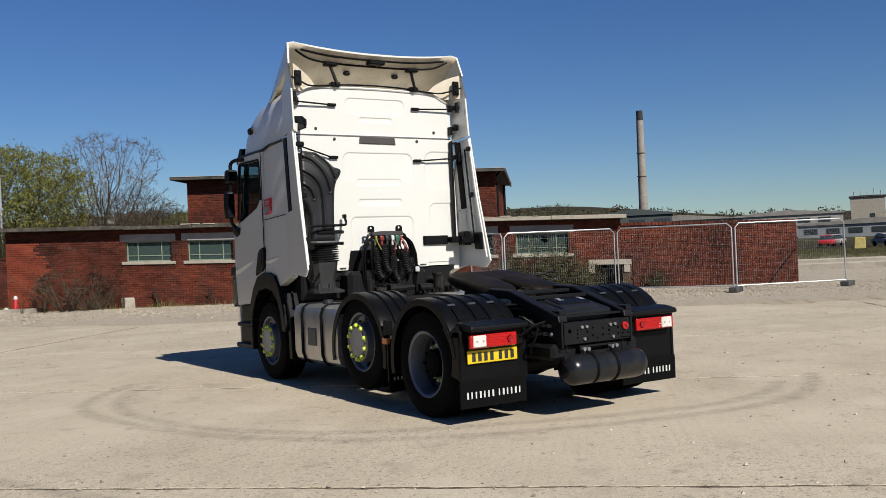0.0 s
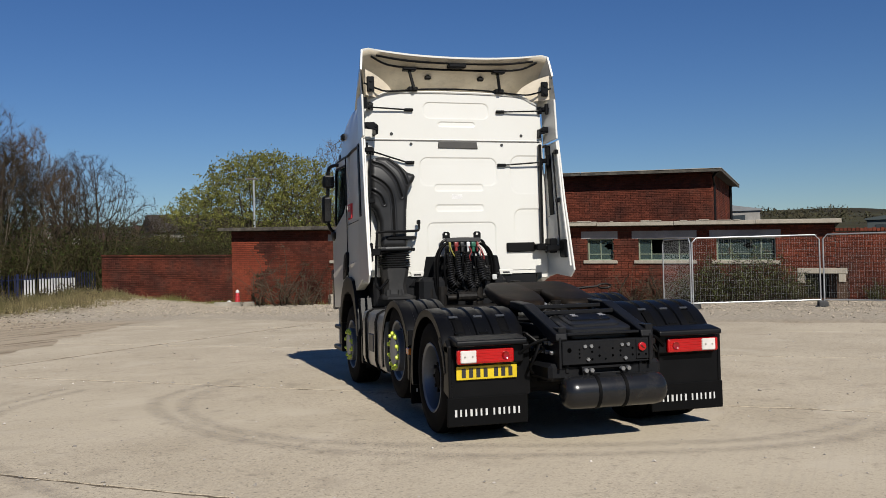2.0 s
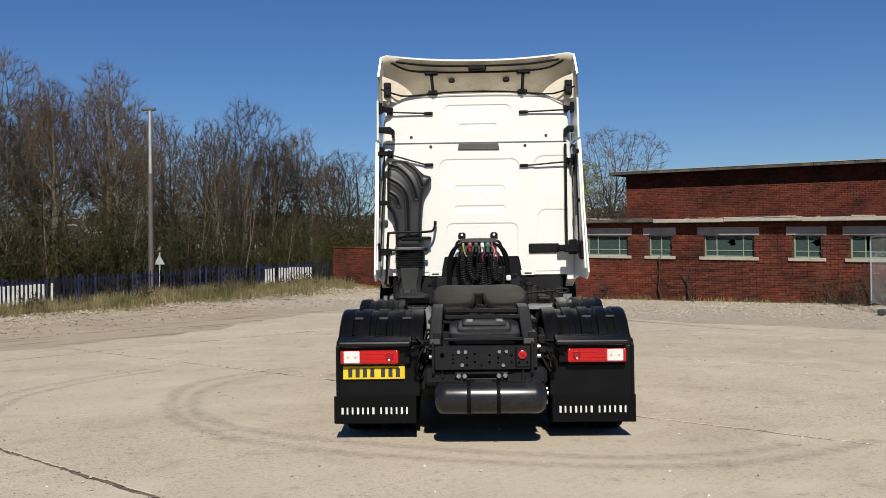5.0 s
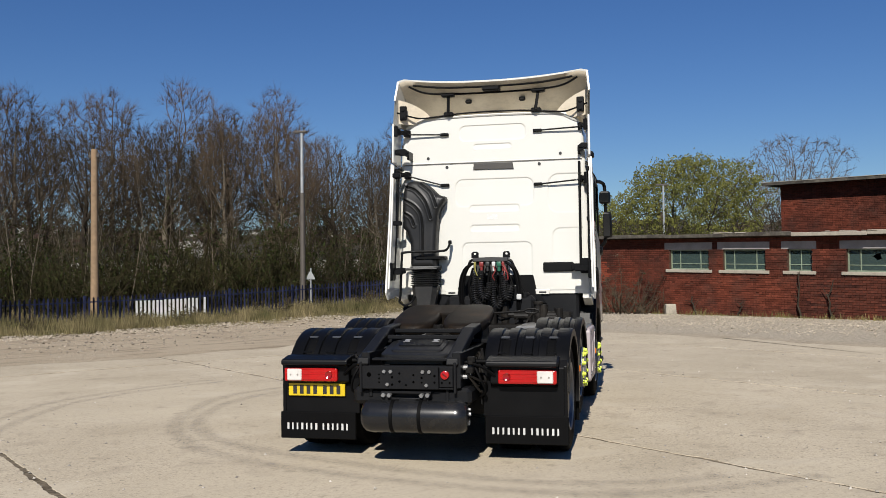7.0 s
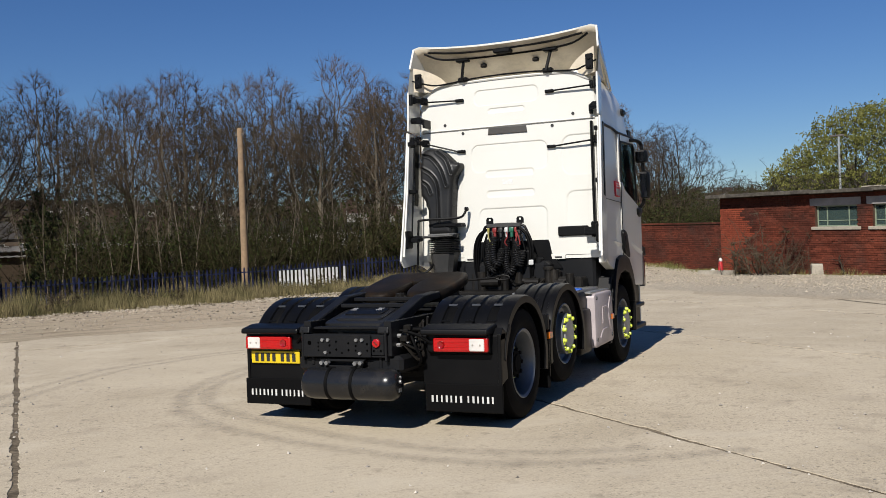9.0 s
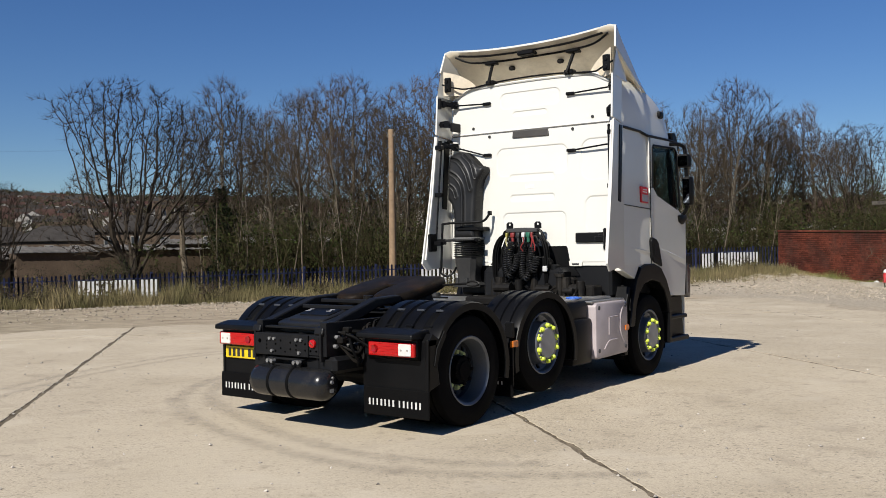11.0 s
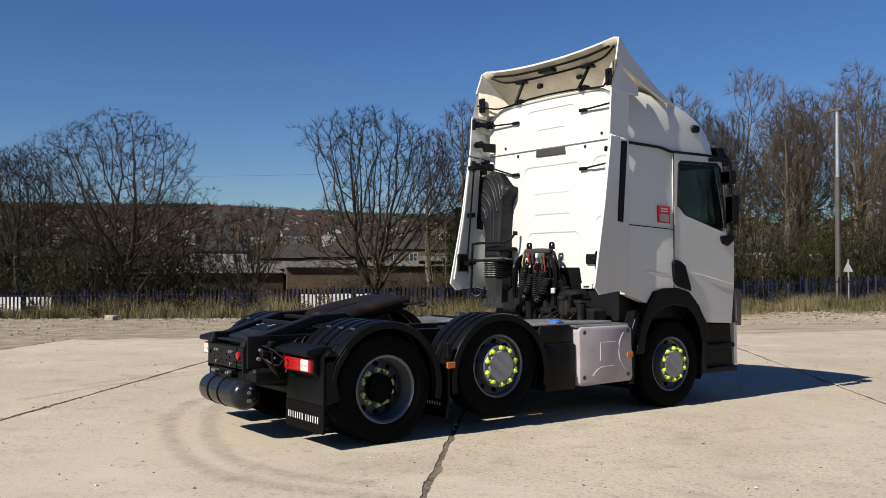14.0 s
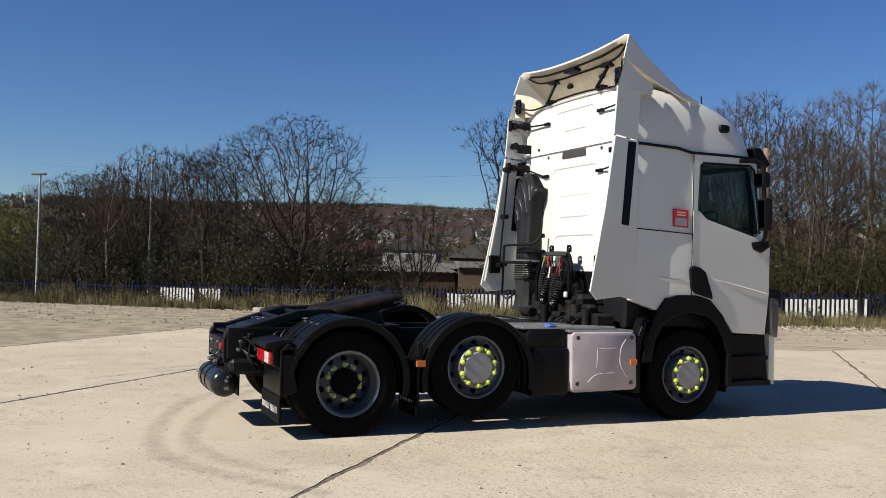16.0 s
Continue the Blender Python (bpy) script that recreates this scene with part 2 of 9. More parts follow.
def loft(bm, rings, close_ends=True, wrap=True, mi=0):
    """Faces between rings of equally many points."""
    vs = [[bm.verts.new(p) for p in r] for r in rings]
    n = len(vs[0])
    for a, b in zip(vs, vs[1:]):
        for k in range(n if wrap else n - 1):
            bm.faces.new((a[k], a[(k + 1) % n], b[(k + 1) % n], b[k])).material_index = mi
    if close_ends:
        bm.faces.new(vs[0][::-1]).material_index = mi
        bm.faces.new(vs[-1]).material_index = mi
    return bm


def thing(name, label, category, group="", at=(0, 0, 0)):
    ob = new(name)
    ob.location = at
    ob.empty_display_size = 0.3
    return tagged(ob, label, category, group)


def rounded(w0, w1, y0, y1, rb, rf, nb=4, nf=8, z=0.0, bow=0.0):
    """A plan outline: half width w0 at the back y0, w1 at the front y1, corner radii back and front, the front bowed."""
    pts = []
    for i in range(nb + 1):
        a = math.pi + (math.pi / 2) * i / nb
        pts.append((-w0 + rb + rb * math.cos(a), y0 + rb + rb * math.sin(a)))
    right = [(-x, y) for x, y in reversed(pts)]
    front = []
    for i in range(nf + 1):
        a = (math.pi / 2) * i / nf
        front.append((w1 - rf + rf * math.cos(a), y1 - rf + rf * math.sin(a)))
    left = [(-x, y) for x, y in reversed(front)]
    mid = [(x, y1 + bow * (1 - (x / max(w1 - rf, 0.01)) ** 2)) for x in [(w1 - rf) * k for k in (0.66, 0.33, 0, -0.33, -0.66)]]
    return [(x, y, z) for x, y in pts + right + front + mid + left]

# ---- the yard: lie of the land ----
FENCE0, FENCE_D, FENCE_N = Vector((-14.67, 23.9, 0)), Vector((0.62, 0.784, 0)), Vector((-0.784, 0.62, 0))
WALL0, WALL_D, WALL_N = Vector((-1.06, 28.75, 0)), Vector((0.788, -0.6157, 0)), Vector((0.6157, 0.788, 0))
SLAB_D, SLAB_N = Vector((0.755, -0.656, 0)), Vector((0.656, 0.755, 0))


def smooth01(a, b, v):
    t = min(max((v - a) / (b - a), 0.0), 1.0)
    return t * t * (3 - 2 * t)


def land(x, y):
    """Height of the ground outside the paving."""
    p = Vector((x, y, 0))
    s, q = (p - FENCE0).dot(FENCE_D), (p - FENCE0).dot(FENCE_N)
    base = float(np.interp(s, [-60, -26, -14, -1.5, 5, 10.5, 16], [-0.7, -0.36, -0.22, 0.0, 0.25, 0.42, 0.42]))
    h = base * smooth01(-9, -1, q)
    h -= 1.3 * smooth01(2.0, 22, q)
    b = (p - WALL0).dot(WALL_N)
    along = (p - WALL0).dot(WALL_D)
    if q < 0:
        h += 0.06 * smooth01(-9, -1, b) * smooth01(-12, -2, along)
    R = math.hypot(x, y)
    az = math.degrees(math.atan2(x, y))
    ridge = float(np.interp(az, [-180, -120, -92, -69, -57, -30, 0, 14, 40, 50, 60, 90, 180], [20, 30, 55, 60, 54, 45, 42, 50, 43, 26, 22, 20, 20]))
    k = min(max((R - 110) / 800, 0.0), 1.0)
    h += ridge * k ** 1.25 + 2.2 * k * noise.noise(Vector((x * 0.006, y * 0.006, 0)))
    if R < 200:
        h += 0.011 * noise.noise(Vector((x * 0.7, y * 0.7, 2.0)))
    return h - 0.016


def ground_material():
    m = bpy.data.materials.new("yard ground")
    m.use_nodes = True
    nd, ln = m.node_tree.nodes, m.node_tree.links.new
    b = nd["Principled BSDF"]
    tc = nd.new("ShaderNodeTexCoord")

    def tex(scale, detail=5, rough=0.6):
        t = nd.new("ShaderNodeTexNoise")
        t.inputs["Scale"].default_value, t.inputs["Detail"].default_value, t.inputs["Roughness"].default_value = scale, detail, rough
        ln(tc.outputs["Object"], t.inputs["Vector"])
        return t.outputs["Fac"]

    def mixc(fac, a, c):
        x = nd.new("ShaderNodeMix")
        x.data_type = "RGBA"
        for sock, v in ((6, a), (7, c)):
            if isinstance(v, tuple):
                x.inputs[sock].default_value = (*v, 1)
            else:
                ln(v, x.inputs[sock])
        ln(fac, x.inputs[0])
        return x.outputs[2]

    def rng(v, a, c):
        r = nd.new("ShaderNodeMapRange")
        r.inputs[1].default_value, r.inputs[2].default_value = a, c
        ln(v, r.inputs[0])
        return r.outputs[0]

    def mask(origin, normal, a, c, wob):
        s = nd.new("ShaderNodeVectorMath")
        s.operation = "SUBTRACT"
        ln(tc.outputs["Object"], s.inputs[0])
        s.inputs[1].default_value = origin
        d = nd.new("ShaderNodeVectorMath")
        d.operation = "DOT_PRODUCT"
        ln(s.outputs[0], d.inputs[0])
        d.inputs[1].default_value = normal
        w = nd.new("ShaderNodeMath")
        w.operation = "MULTIPLY_ADD"
        ln(tex(0.5), w.inputs[0])
        w.inputs[1].default_value = wob
        ln(d.outputs["Value"], w.inputs[2])
        return rng(w.outputs[0], a, c)

    dirt = mixc(rng(tex(0.35, 7), 0.35, 0.65), (0.372, 0.308, 0.228), (0.305, 0.247, 0.177))
    dirt = mixc(rng(tex(6.767, 4.511, 0.5639), 0.45, 0.62), dirt, (0.3308, 0.282, 0.2105))
    mp = nd.new("ShaderNodeMapping")
    mp.vector_type = "TEXTURE"
    mp.inputs["Rotation"].default_value = (0, 0, math.atan2(FENCE_D.y, FENCE_D.x))
    mp.inputs["Scale"].default_value = (2.6, 0.42, 1)
    ln(tc.outputs["Object"], mp.inputs["Vector"])
    ruts = nd.new("ShaderNodeTexNoise")
    ruts.inputs["Scale"].default_value, ruts.inputs["Detail"].default_value, ruts.inputs["Roughness"].default_value = 1.0, 8, 0.72
    ln(mp.outputs[0], ruts.inputs["Vector"])
    dirt = mixc(rng(ruts.outputs["Fac"], 0.50, 0.64), dirt, (0.185, 0.142, 0.098))
    white = mixc(rng(tex(10.53, 3.759, 0.6015), 0.38, 0.62), (0.2632, 0.2256, 0.1729), (0.3759, 0.3308, 0.2632))
    soil = mixc(rng(tex(3, 6), 0.35, 0.65), (0.1203, 0.1053, 0.05263), (0.203, 0.1654, 0.09023))
    far = mixc(rng(tex(0.01504, 4.511, 0.4887), 0.42, 0.58), (0.02707, 0.02331, 0.01353), (0.04211, 0.0391, 0.0203))
    c = mixc(mask(WALL0, WALL_N, -8.5, -6.5, 2.0), dirt, white)
    c = mixc(mask(FENCE0, FENCE_N, -4.6, -2.6, 2.2), c, soil)
    olive = mixc(rng(tex(1.805, 5.263, 0.5263), 0.38, 0.62), (0.31, 0.264, 0.19), (0.20, 0.166, 0.114))
    c = mixc(mask(FENCE0 - FENCE_D * 11, -FENCE_D, 0.0, 7.0, 3.0), c, olive)
    ln_len = nd.new("ShaderNodeVectorMath")
    ln_len.operation = "LENGTH"
    ln(tc.outputs["Object"], ln_len.inputs[0])
    c = mixc(rng(ln_len.outputs["Value"], 48, 75), c, far)
    ln(c, b.inputs["Base Color"])
    b.inputs["Roughness"].default_value = 0.95
    b.inputs["Specular IOR Level"].default_value = 0.1
    bp = nd.new("ShaderNodeBump")
    bp.inputs["Strength"].default_value, bp.inputs["Distance"].default_value = 0.8, 0.05
    ln(tex(11, 6, 0.75), bp.inputs["Height"])
    ln(bp.outputs[0], b.inputs["Normal"])
    return m


def build_ground():
    radii = [0.0] + [0.9 * k for k in range(1, 60)] + [54 * 1.09 ** k for k in range(1, 50)]
    seg = 220
    verts, faces = [(0, 0, land(0, 0))], []
    for r in radii[1:]:
        for k in range(seg):
            a = 2 * math.pi * k / seg
            x, y = r * math.sin(a), r * math.cos(a)
            verts.append((x, y, land(x, y)))
    for k in range(seg):
        faces.append((0, 1 + (k + 1) % seg, 1 + k))
    for i in range(len(radii) - 2):
        o, p = 1 + i * seg, 1 + (i + 1) * seg
        for k in range(seg):
            k2 = (k + 1) % seg
            faces.append((o + k, o + k2, p + k2, p + k))
    me = bpy.data.meshes.new("ground")
    me.from_pydata(verts, [], faces)
    me.materials.append(ground_material())
    me.polygons.foreach_set("use_smooth", [True] * len(faces))
    return tagged(new("ground", me), "sandy yard ground with gravel and distant hills", "ground", kind="structure")


ground = build_ground()


def concrete_material():
    m = material("yard concrete", (0.415, 0.357, 0.270), 0.88, vary=0.22, grain=60, patch=0.7, bump=0.45, dist=0.006, tint=(0.352, 0.300, 0.222), obrand=0.035, spec=0.12)
    nd, ln = m.node_tree.nodes, m.node_tree.links.new
    b = nd["Principled BSDF"]
    src = b.inputs["Base Color"].links[0].from_socket
    tc = nd["Texture Coordinate"]
    for sc, lo, hi, colr, amt, det in ((2.2, 0.56, 0.74, (0.2256, 0.188, 0.1429), 0.6, 9), (9, 0.58, 0.72, (0.2481, 0.2105, 0.1654), 0.5, 6), (22, 0.55, 0.68, (0.2556, 0.2218, 0.1767), 0.55, 8), (26, 0.60, 0.68, (0.1429, 0.1203, 0.09023), 0.75, 3), (70, 0.62, 0.70, (0.1128, 0.09774, 0.07519), 0.8, 2), (38, 0.68, 0.74, (0.4962, 0.4662, 0.4211), 0.6, 2), (0.22, 0.50, 0.66, (0.4286, 0.3722, 0.282), 0.6, 6), (1.1, 0.57, 0.66, (0.4436, 0.3872, 0.3008), 0.6, 9), (5, 0.62, 0.72, (0.203, 0.1729, 0.1316), 0.5, 9)):
        t = nd.new("ShaderNodeTexNoise")
        t.inputs["Scale"].default_value, t.inputs["Detail"].default_value = sc, det
        ln(tc.outputs["Object"], t.inputs["Vector"])
        r = nd.new("ShaderNodeMapRange")
        r.inputs[1].default_value, r.inputs[2].default_value, r.inputs[4].default_value = lo, hi, amt
        ln(t.outputs["Fac"], r.inputs[0])
        x = nd.new("ShaderNodeMix")
        x.data_type = "RGBA"
        x.inputs[7].default_value = (*colr, 1)
        ln(r.outputs[0], x.inputs[0]), ln(src, x.inputs[6])
        src = x.outputs[2]
    # brushed lines drawn across each bay
    mp = nd.new("ShaderNodeMapping")
    mp.vector_type = "TEXTURE"
    mp.inputs["Rotation"].default_value = (0, 0, math.atan2(SLAB_N.y, SLAB_N.x))
    mp.inputs["Scale"].default_value = (1.3, 0.045, 1)
    ln(tc.outputs["Object"], mp.inputs["Vector"])
    t = nd.new("ShaderNodeTexNoise")
    t.inputs["Scale"].default_value, t.inputs["Detail"].default_value = 1.0, 3
    ln(mp.outputs[0], t.inputs["Vector"])
    r = nd.new("ShaderNodeMapRange")
    r.inputs[1].default_value, r.inputs[2].default_value, r.inputs[4].default_value = 0.5, 0.75, 0.22
    ln(t.outputs["Fac"], r.inputs[0])
    x = nd.new("ShaderNodeMix")
    x.data_type = "RGBA"
    x.inputs[7].default_value = (0.263, 0.233, 0.195, 1)
    ln(r.outputs[0], x.inputs[0]), ln(src, x.inputs[6])
    ln(x.outputs[2], b.inputs["Base Color"])
    return m


concrete = concrete_material()
paving = tagged(new("yard_paving"), "weathered concrete bays with dark ragged joints", "paving", kind="structure")


def paving_edge(v):
    """Where the concrete runs out towards the fence."""
    return float(np.interp(v, [-8, -6.5, -5, 1, 3, 5.3, 8.4, 11.4, 15.6], [-11.2, -11.7, -12.3, -12.3, -12.6, -13.6, -15.7, -16.5, -16.8]))


def cross_joint(v):
    """The long joint that meets the bays' ends, slightly out of square."""
    return float(np.interp(v, [-8, -5, -1.6, 2, 6, 14.4], [-9.1, -9.2, -9.46, -9.85, -10.15, -10.3]))


def settle(u, v, u0, u1):
    """Skews the two bays beside the long joint onto their true edges."""
    if u0 < -11:
        a = cross_joint(v) - 0.045
        u = a + (u - u1) * (paving_edge(v) - a) / (u0 - u1)
        if v > 13:
            v += 1.2 * smooth01(-10.5, -14, u)
    elif u0 < -9:
        u += (cross_joint(v) + 0.03 - u0) * (u1 - u) / (u1 - u0)
    return SLAB_D * u + SLAB_N * v


def bay(u0, u1, v0, v1, rag=0.0):
    """One cast bay of the yard with chipped edges, at ground level."""
    gap = 0.012
    u0, u1, v0, v1 = u0 + gap, u1 - gap, v0 + gap, v1 - gap
    def edge(a, b, n):
        return [(a[0] + (b[0] - a[0]) * k / n, a[1] + (b[1] - a[1]) * k / n) for k in range(n)]
    nu, nv = max(int((u1 - u0) / 0.045), 4), max(int((v1 - v0) / 0.06), 4)
    loop = edge((u0, v0), (u1, v0), nu) + edge((u1, v0), (u1, v1), nv) + edge((u1, v1), (u0, v1), nu) + edge((u0, v1), (u0, v0), nv)
    cu, cv = (u0 + u1) / 2, (v0 + v1) / 2
    out = []
    for u, v in loop:
        p = settle(u, v, u0, u1)
        w = 0.006 + 0.012 * abs(noise.noise(Vector((u * 5, v * 5, 4 + cv)))) + 0.008 * noise.noise(Vector((u * 16, v * 16, 2 + cv)))
        chip = max(0, noise.noise(Vector((u * 2.2, v * 2.2, 9 + cv))) - 0.05) * 0.05 + max(0, noise.noise(Vector((u * 9, v * 9, 3 + cv))) - 0.1) * 0.03
        k = w + chip
        r = rag * (0.5 + noise.noise(Vector((u * 0.4, v * 0.4, 3)))) if rag else 0
        q = p + SLAB_D * (-math.copysign(k, u - cu) if abs(u - u0) < 1e-6 or abs(u - u1) < 1e-6 else 0) + SLAB_N * (-math.copysign(k, v - cv) if abs(v - v0) < 1e-6 or abs(v - v1) < 1e-6 else 0)
        if r:
            if abs(v - v1) < 1e-6 and v1 > 13:
                q += SLAB_N * (-abs(r))
            if abs(u - u0) < 1e-6 and u0 < -11:
                q += SLAB_D * abs(r)
        out.append(q)
    t = bmesh.new()
    top = [t.verts.new((p.x, p.y, 0.0)) for p in out]
    bev = [t.verts.new((p.x + (p.x - (SLAB_D * cu + SLAB_N * cv).x) * 0.002, p.y + (p.y - (SLAB_D * cu + SLAB_N * cv).y) * 0.002, -0.012)) for p in out]
    low = [t.verts.new((v.co.x, v.co.y, -0.10)) for v in bev]
    t.faces.new(top)
    n = len(top)
    for a, b in ((top, bev), (bev, low)):
        for i in range(n):
            t.faces.new((a[i], b[i], b[(i + 1) % n], a[(i + 1) % n]))
    return part("concrete_bay", t, concrete, paving)


VS = [-7.9, -3.3, 1.3, 6.05, 10.7, 14.4]
for i in range(5):
    for u0, u1 in ((-12.6, -9.5), (-9.5, 6.5), (6.5, 22.0), (22.0, 38.0)):
        bay(u0, u1, VS[i], VS[i + 1], 0.3)
for u0, u1 in ((-2.0, 14.0), (14.0, 30.0)):
    bay(u0, u1, -12.5, -7.9)

# dark weedy filling in the joints
joint_dirt = material("joint dirt", (0.085, 0.068, 0.048), 0.95, vary=0.6, grain=22, patch=2.6, bump=0.8, dist=0.01, tint=(0.165, 0.135, 0.098), dirt=0.55, dirt_col=(0.02632, 0.02256, 0.01654), spec=0.08)
bm = bmesh.new()
for v in VS[:-1]:
    a, b = SLAB_D * (paving_edge(v) + 0.3) + SLAB_N * v, SLAB_D * 38 + SLAB_N * v
    t = [a - SLAB_N * 0.09, b - SLAB_N * 0.09, b + SLAB_N * 0.09, a + SLAB_N * 0.09]
    bm.faces.new([bm.verts.new((p.x, p.y, -0.006)) for p in t])
for k in range(46):
    va, vb = -7.8 + k * 0.48, -7.8 + (k + 1) * 0.48
    a, b = SLAB_D * cross_joint(va) + SLAB_N * va, SLAB_D * cross_joint(vb) + SLAB_N * vb
    bm.faces.new([bm.verts.new((p.x, p.y, -0.008)) for p in (a - SLAB_D * 0.08, a + SLAB_D * 0.08, b + SLAB_D * 0.08, b - SLAB_D * 0.08)])
for u in (6.5, 22.0):
    a, b = SLAB_D * u + SLAB_N * -7.8, SLAB_D * u + SLAB_N * 14
    t = [a - SLAB_D * 0.08, a + SLAB_D * 0.08, b + SLAB_D * 0.08, b - SLAB_D * 0.08]
    bm.faces.new([bm.verts.new((p.x, p.y, -0.008)) for p in t])
part("joint_filling", bm, joint_dirt, paving)


# sand blown over the paving's outer edges
def sand_drift(line, seed):
    """A thin sheet of sand along a line of the paving's edge, outwards to its left."""
    pts = []
    for a, b in zip(line, line[1:]):
        n = max(int((b - a).length / 0.22), 1)
        pts += [a + (b - a) * k / n for k in range(n)]
    pts.append(line[-1])
    t = bmesh.new()
    rows = []
    for k, p in enumerate(pts):
        d = (pts[min(k + 6, len(pts) - 1)] - pts[max(k - 6, 0)]).normalized()
        side = Vector((-d.y, d.x, 0))
        w = max(0.75 + 0.75 * noise.noise(Vector((k * 0.07, seed, 0))) + 0.35 * noise.noise(Vector((k * 0.31, seed, 5))), 0.42)
        row = []
        for off, z in ((-w, 0.0025), (-w * 0.4, 0.008), (0.35, 0.006), (1.5, -0.004), (2.6, -0.035)):
            q = p + side * off
            row.append(t.verts.new((q.x, q.y, z + (land(q.x, q.y) + 0.016 if off > 1 else 0))))
        rows.append(row)
    for r0, r1 in zip(rows, rows[1:]):
        for i in range(4):
            t.faces.new((r0[i], r1[i], r1[i + 1], r0[i + 1]))
    bmesh.ops.recalc_face_normals(t, faces=t.faces[:])
    return part("sand_drift", t, ground.data.materials[0], paving, "sand drifted over the concrete edge", smooth=True)


sand_drift([SLAB_D * (paving_edge(v) + 0.25) + SLAB_N * v for v in [-8.0 + 0.8 * k for k in range(29)]], 3.0)
sand_drift([SLAB_D * u + SLAB_N * (14.05 + 1.2 * smooth01(-10.5, -14, u)) for u in [38.0 - 1.0 * k for k in range(55)]], 8.0)


# tyre marks: worn dark rubber streaks left on the concrete
def streak_material():
    m = bpy.data.materials.new("rubber streak")
    m.use_nodes = True
    nd, ln = m.node_tree.nodes, m.node_tree.links.new
    b = nd["Principled BSDF"]
    b.inputs["Base Color"].default_value = (0.15, 0.13, 0.112, 1)
    b.inputs["Roughness"].default_value = 0.8
    tc = nd.new("ShaderNodeTexCoord")
    t = nd.new("ShaderNodeTexNoise")
    t.inputs["Scale"].default_value, t.inputs["Detail"].default_value = 9.0, 8
    ln(tc.outputs["Object"], t.inputs["Vector"])
    uv = nd.new("ShaderNodeUVMap")
    sp = nd.new("ShaderNodeSeparateXYZ")
    ln(uv.outputs[0], sp.inputs[0])
    bell = nd.new("ShaderNodeMath")
    bell.operation = "PINGPONG"
    bell.inputs[1].default_value = 0.5
    ln(sp.outputs["X"], bell.inputs[0])
    soft = nd.new("ShaderNodeMapRange")
    soft.inputs[2].default_value = 0.35
    ln(bell.outputs[0], soft.inputs[0])
    r = nd.new("ShaderNodeMapRange")
    r.inputs[1].default_value, r.inputs[2].default_value, r.inputs[4].default_value = 0.2, 0.75, 0.23
    ln(t.outputs["Fac"], r.inputs[0])
    mu = nd.new("ShaderNodeMath")
    mu.operation = "MULTIPLY"
    ln(soft.outputs[0], mu.inputs[0]), ln(r.outputs[0], mu.inputs[1])
    tr = nd.new("ShaderNodeBsdfTransparent")
    mx = nd.new("ShaderNodeMixShader")
    ln(mu.outputs[0], mx.inputs[0]), ln(tr.outputs[0], mx.inputs[1]), ln(b.outputs[0], mx.inputs[2])
    ln(mx.outputs[0], nd["Material Output"].inputs["Surface"])
    return m


streak = streak_material()
MARKS = (((-2.6, 4.75), (-3.16, 3.98), (-3.57, 3.0), (-3.43, 1.82), (-3.01, 0.59), (-2.24, -0.44), (-1.45, -1.0), (-0.5, -1.38), (0.3, -1.6), (0.9, -1.7), (1.5, -1.71), (1.95, -1.6), (2.6, -1.25), (3.2, -0.8)),
         ((-2.5, 4.3), (-3.01, 3.61), (-3.24, 2.7), (-3.14, 1.59), (-2.76, 0.62), (-2.11, -0.15), (-1.38, -0.60), (-0.8, -0.86), (-0.2, -1.1), (0.4, -1.29), (0.9, -1.39), (1.35, -1.4), (1.9, -1.27), (2.5, -0.95)),
         ((-4.4, 4.6), (-4.95, 3.5), (-5.18, 2.57), (-5.22, 1.87), (-5.02, 0.97), (-4.72, 0.0), (-4.2, -1.1), (-3.5, -2.1)),
         ((-4.7, 4.7), (-5.25, 3.5), (-5.50, 2.5), (-5.52, 1.8), (-5.32, 0.9), (-5.02, -0.1), (-4.5, -1.2)))
for i, pts in enumerate(MARKS):
    q = bend([(x, y, 0.004 + 0.0007 * i) for x, y in pts], 6)
    bm = bmesh.new()
    uvl = bm.loops.layers.uv.new("uv")
    wdt = 0.13 if i < 2 else 0.11
    rows = []
    for k, p in enumerate(q):
        d = (q[min(k + 1, len(q) - 1)] - q[max(k - 1, 0)]).normalized()
        nrm = Vector((-d.y, d.x, 0))
        rows.append((bm.verts.new(p + nrm * wdt), bm.verts.new(p - nrm * wdt)))
    for a, b in zip(rows, rows[1:]):
        f = bm.faces.new((a[0], a[1], b[1], b[0]))
        for l, u in zip(f.loops, (0, 1, 1, 0)):
            l[uvl].uv = (u, 0.5)
    part("tyre_mark", bm, streak, paving, "faint dark curved tyre mark")

# ---- brick depot building ----
brick_red = material("red brick", (0.1128, 0.03083, 0.01805), 0.85, vary=0.35, grain=30, patch=0.7, bump=0.4, tint=(0.04135, 0.01579, 0.01203), dirt=0.7, dirt_col=(0.05639, 0.03383, 0.02632), island=0.28, spec=0.08)
brick_piece = material("red brick piece", (0.1128, 0.03083, 0.01805), 0.85, vary=0.35, grain=30, patch=0.7, bump=0.4, tint=(0.04135, 0.01579, 0.01203), dirt=0.7, dirt_col=(0.05639, 0.03383, 0.02632), obrand=0.28, spec=0.08)
brick_new = material("bright red brick", (0.1353, 0.03308, 0.01955), 0.85, vary=0.15, grain=30, patch=1.5, bump=0.3, tint=(0.188, 0.04662, 0.02556), island=0.12, spec=0.08)
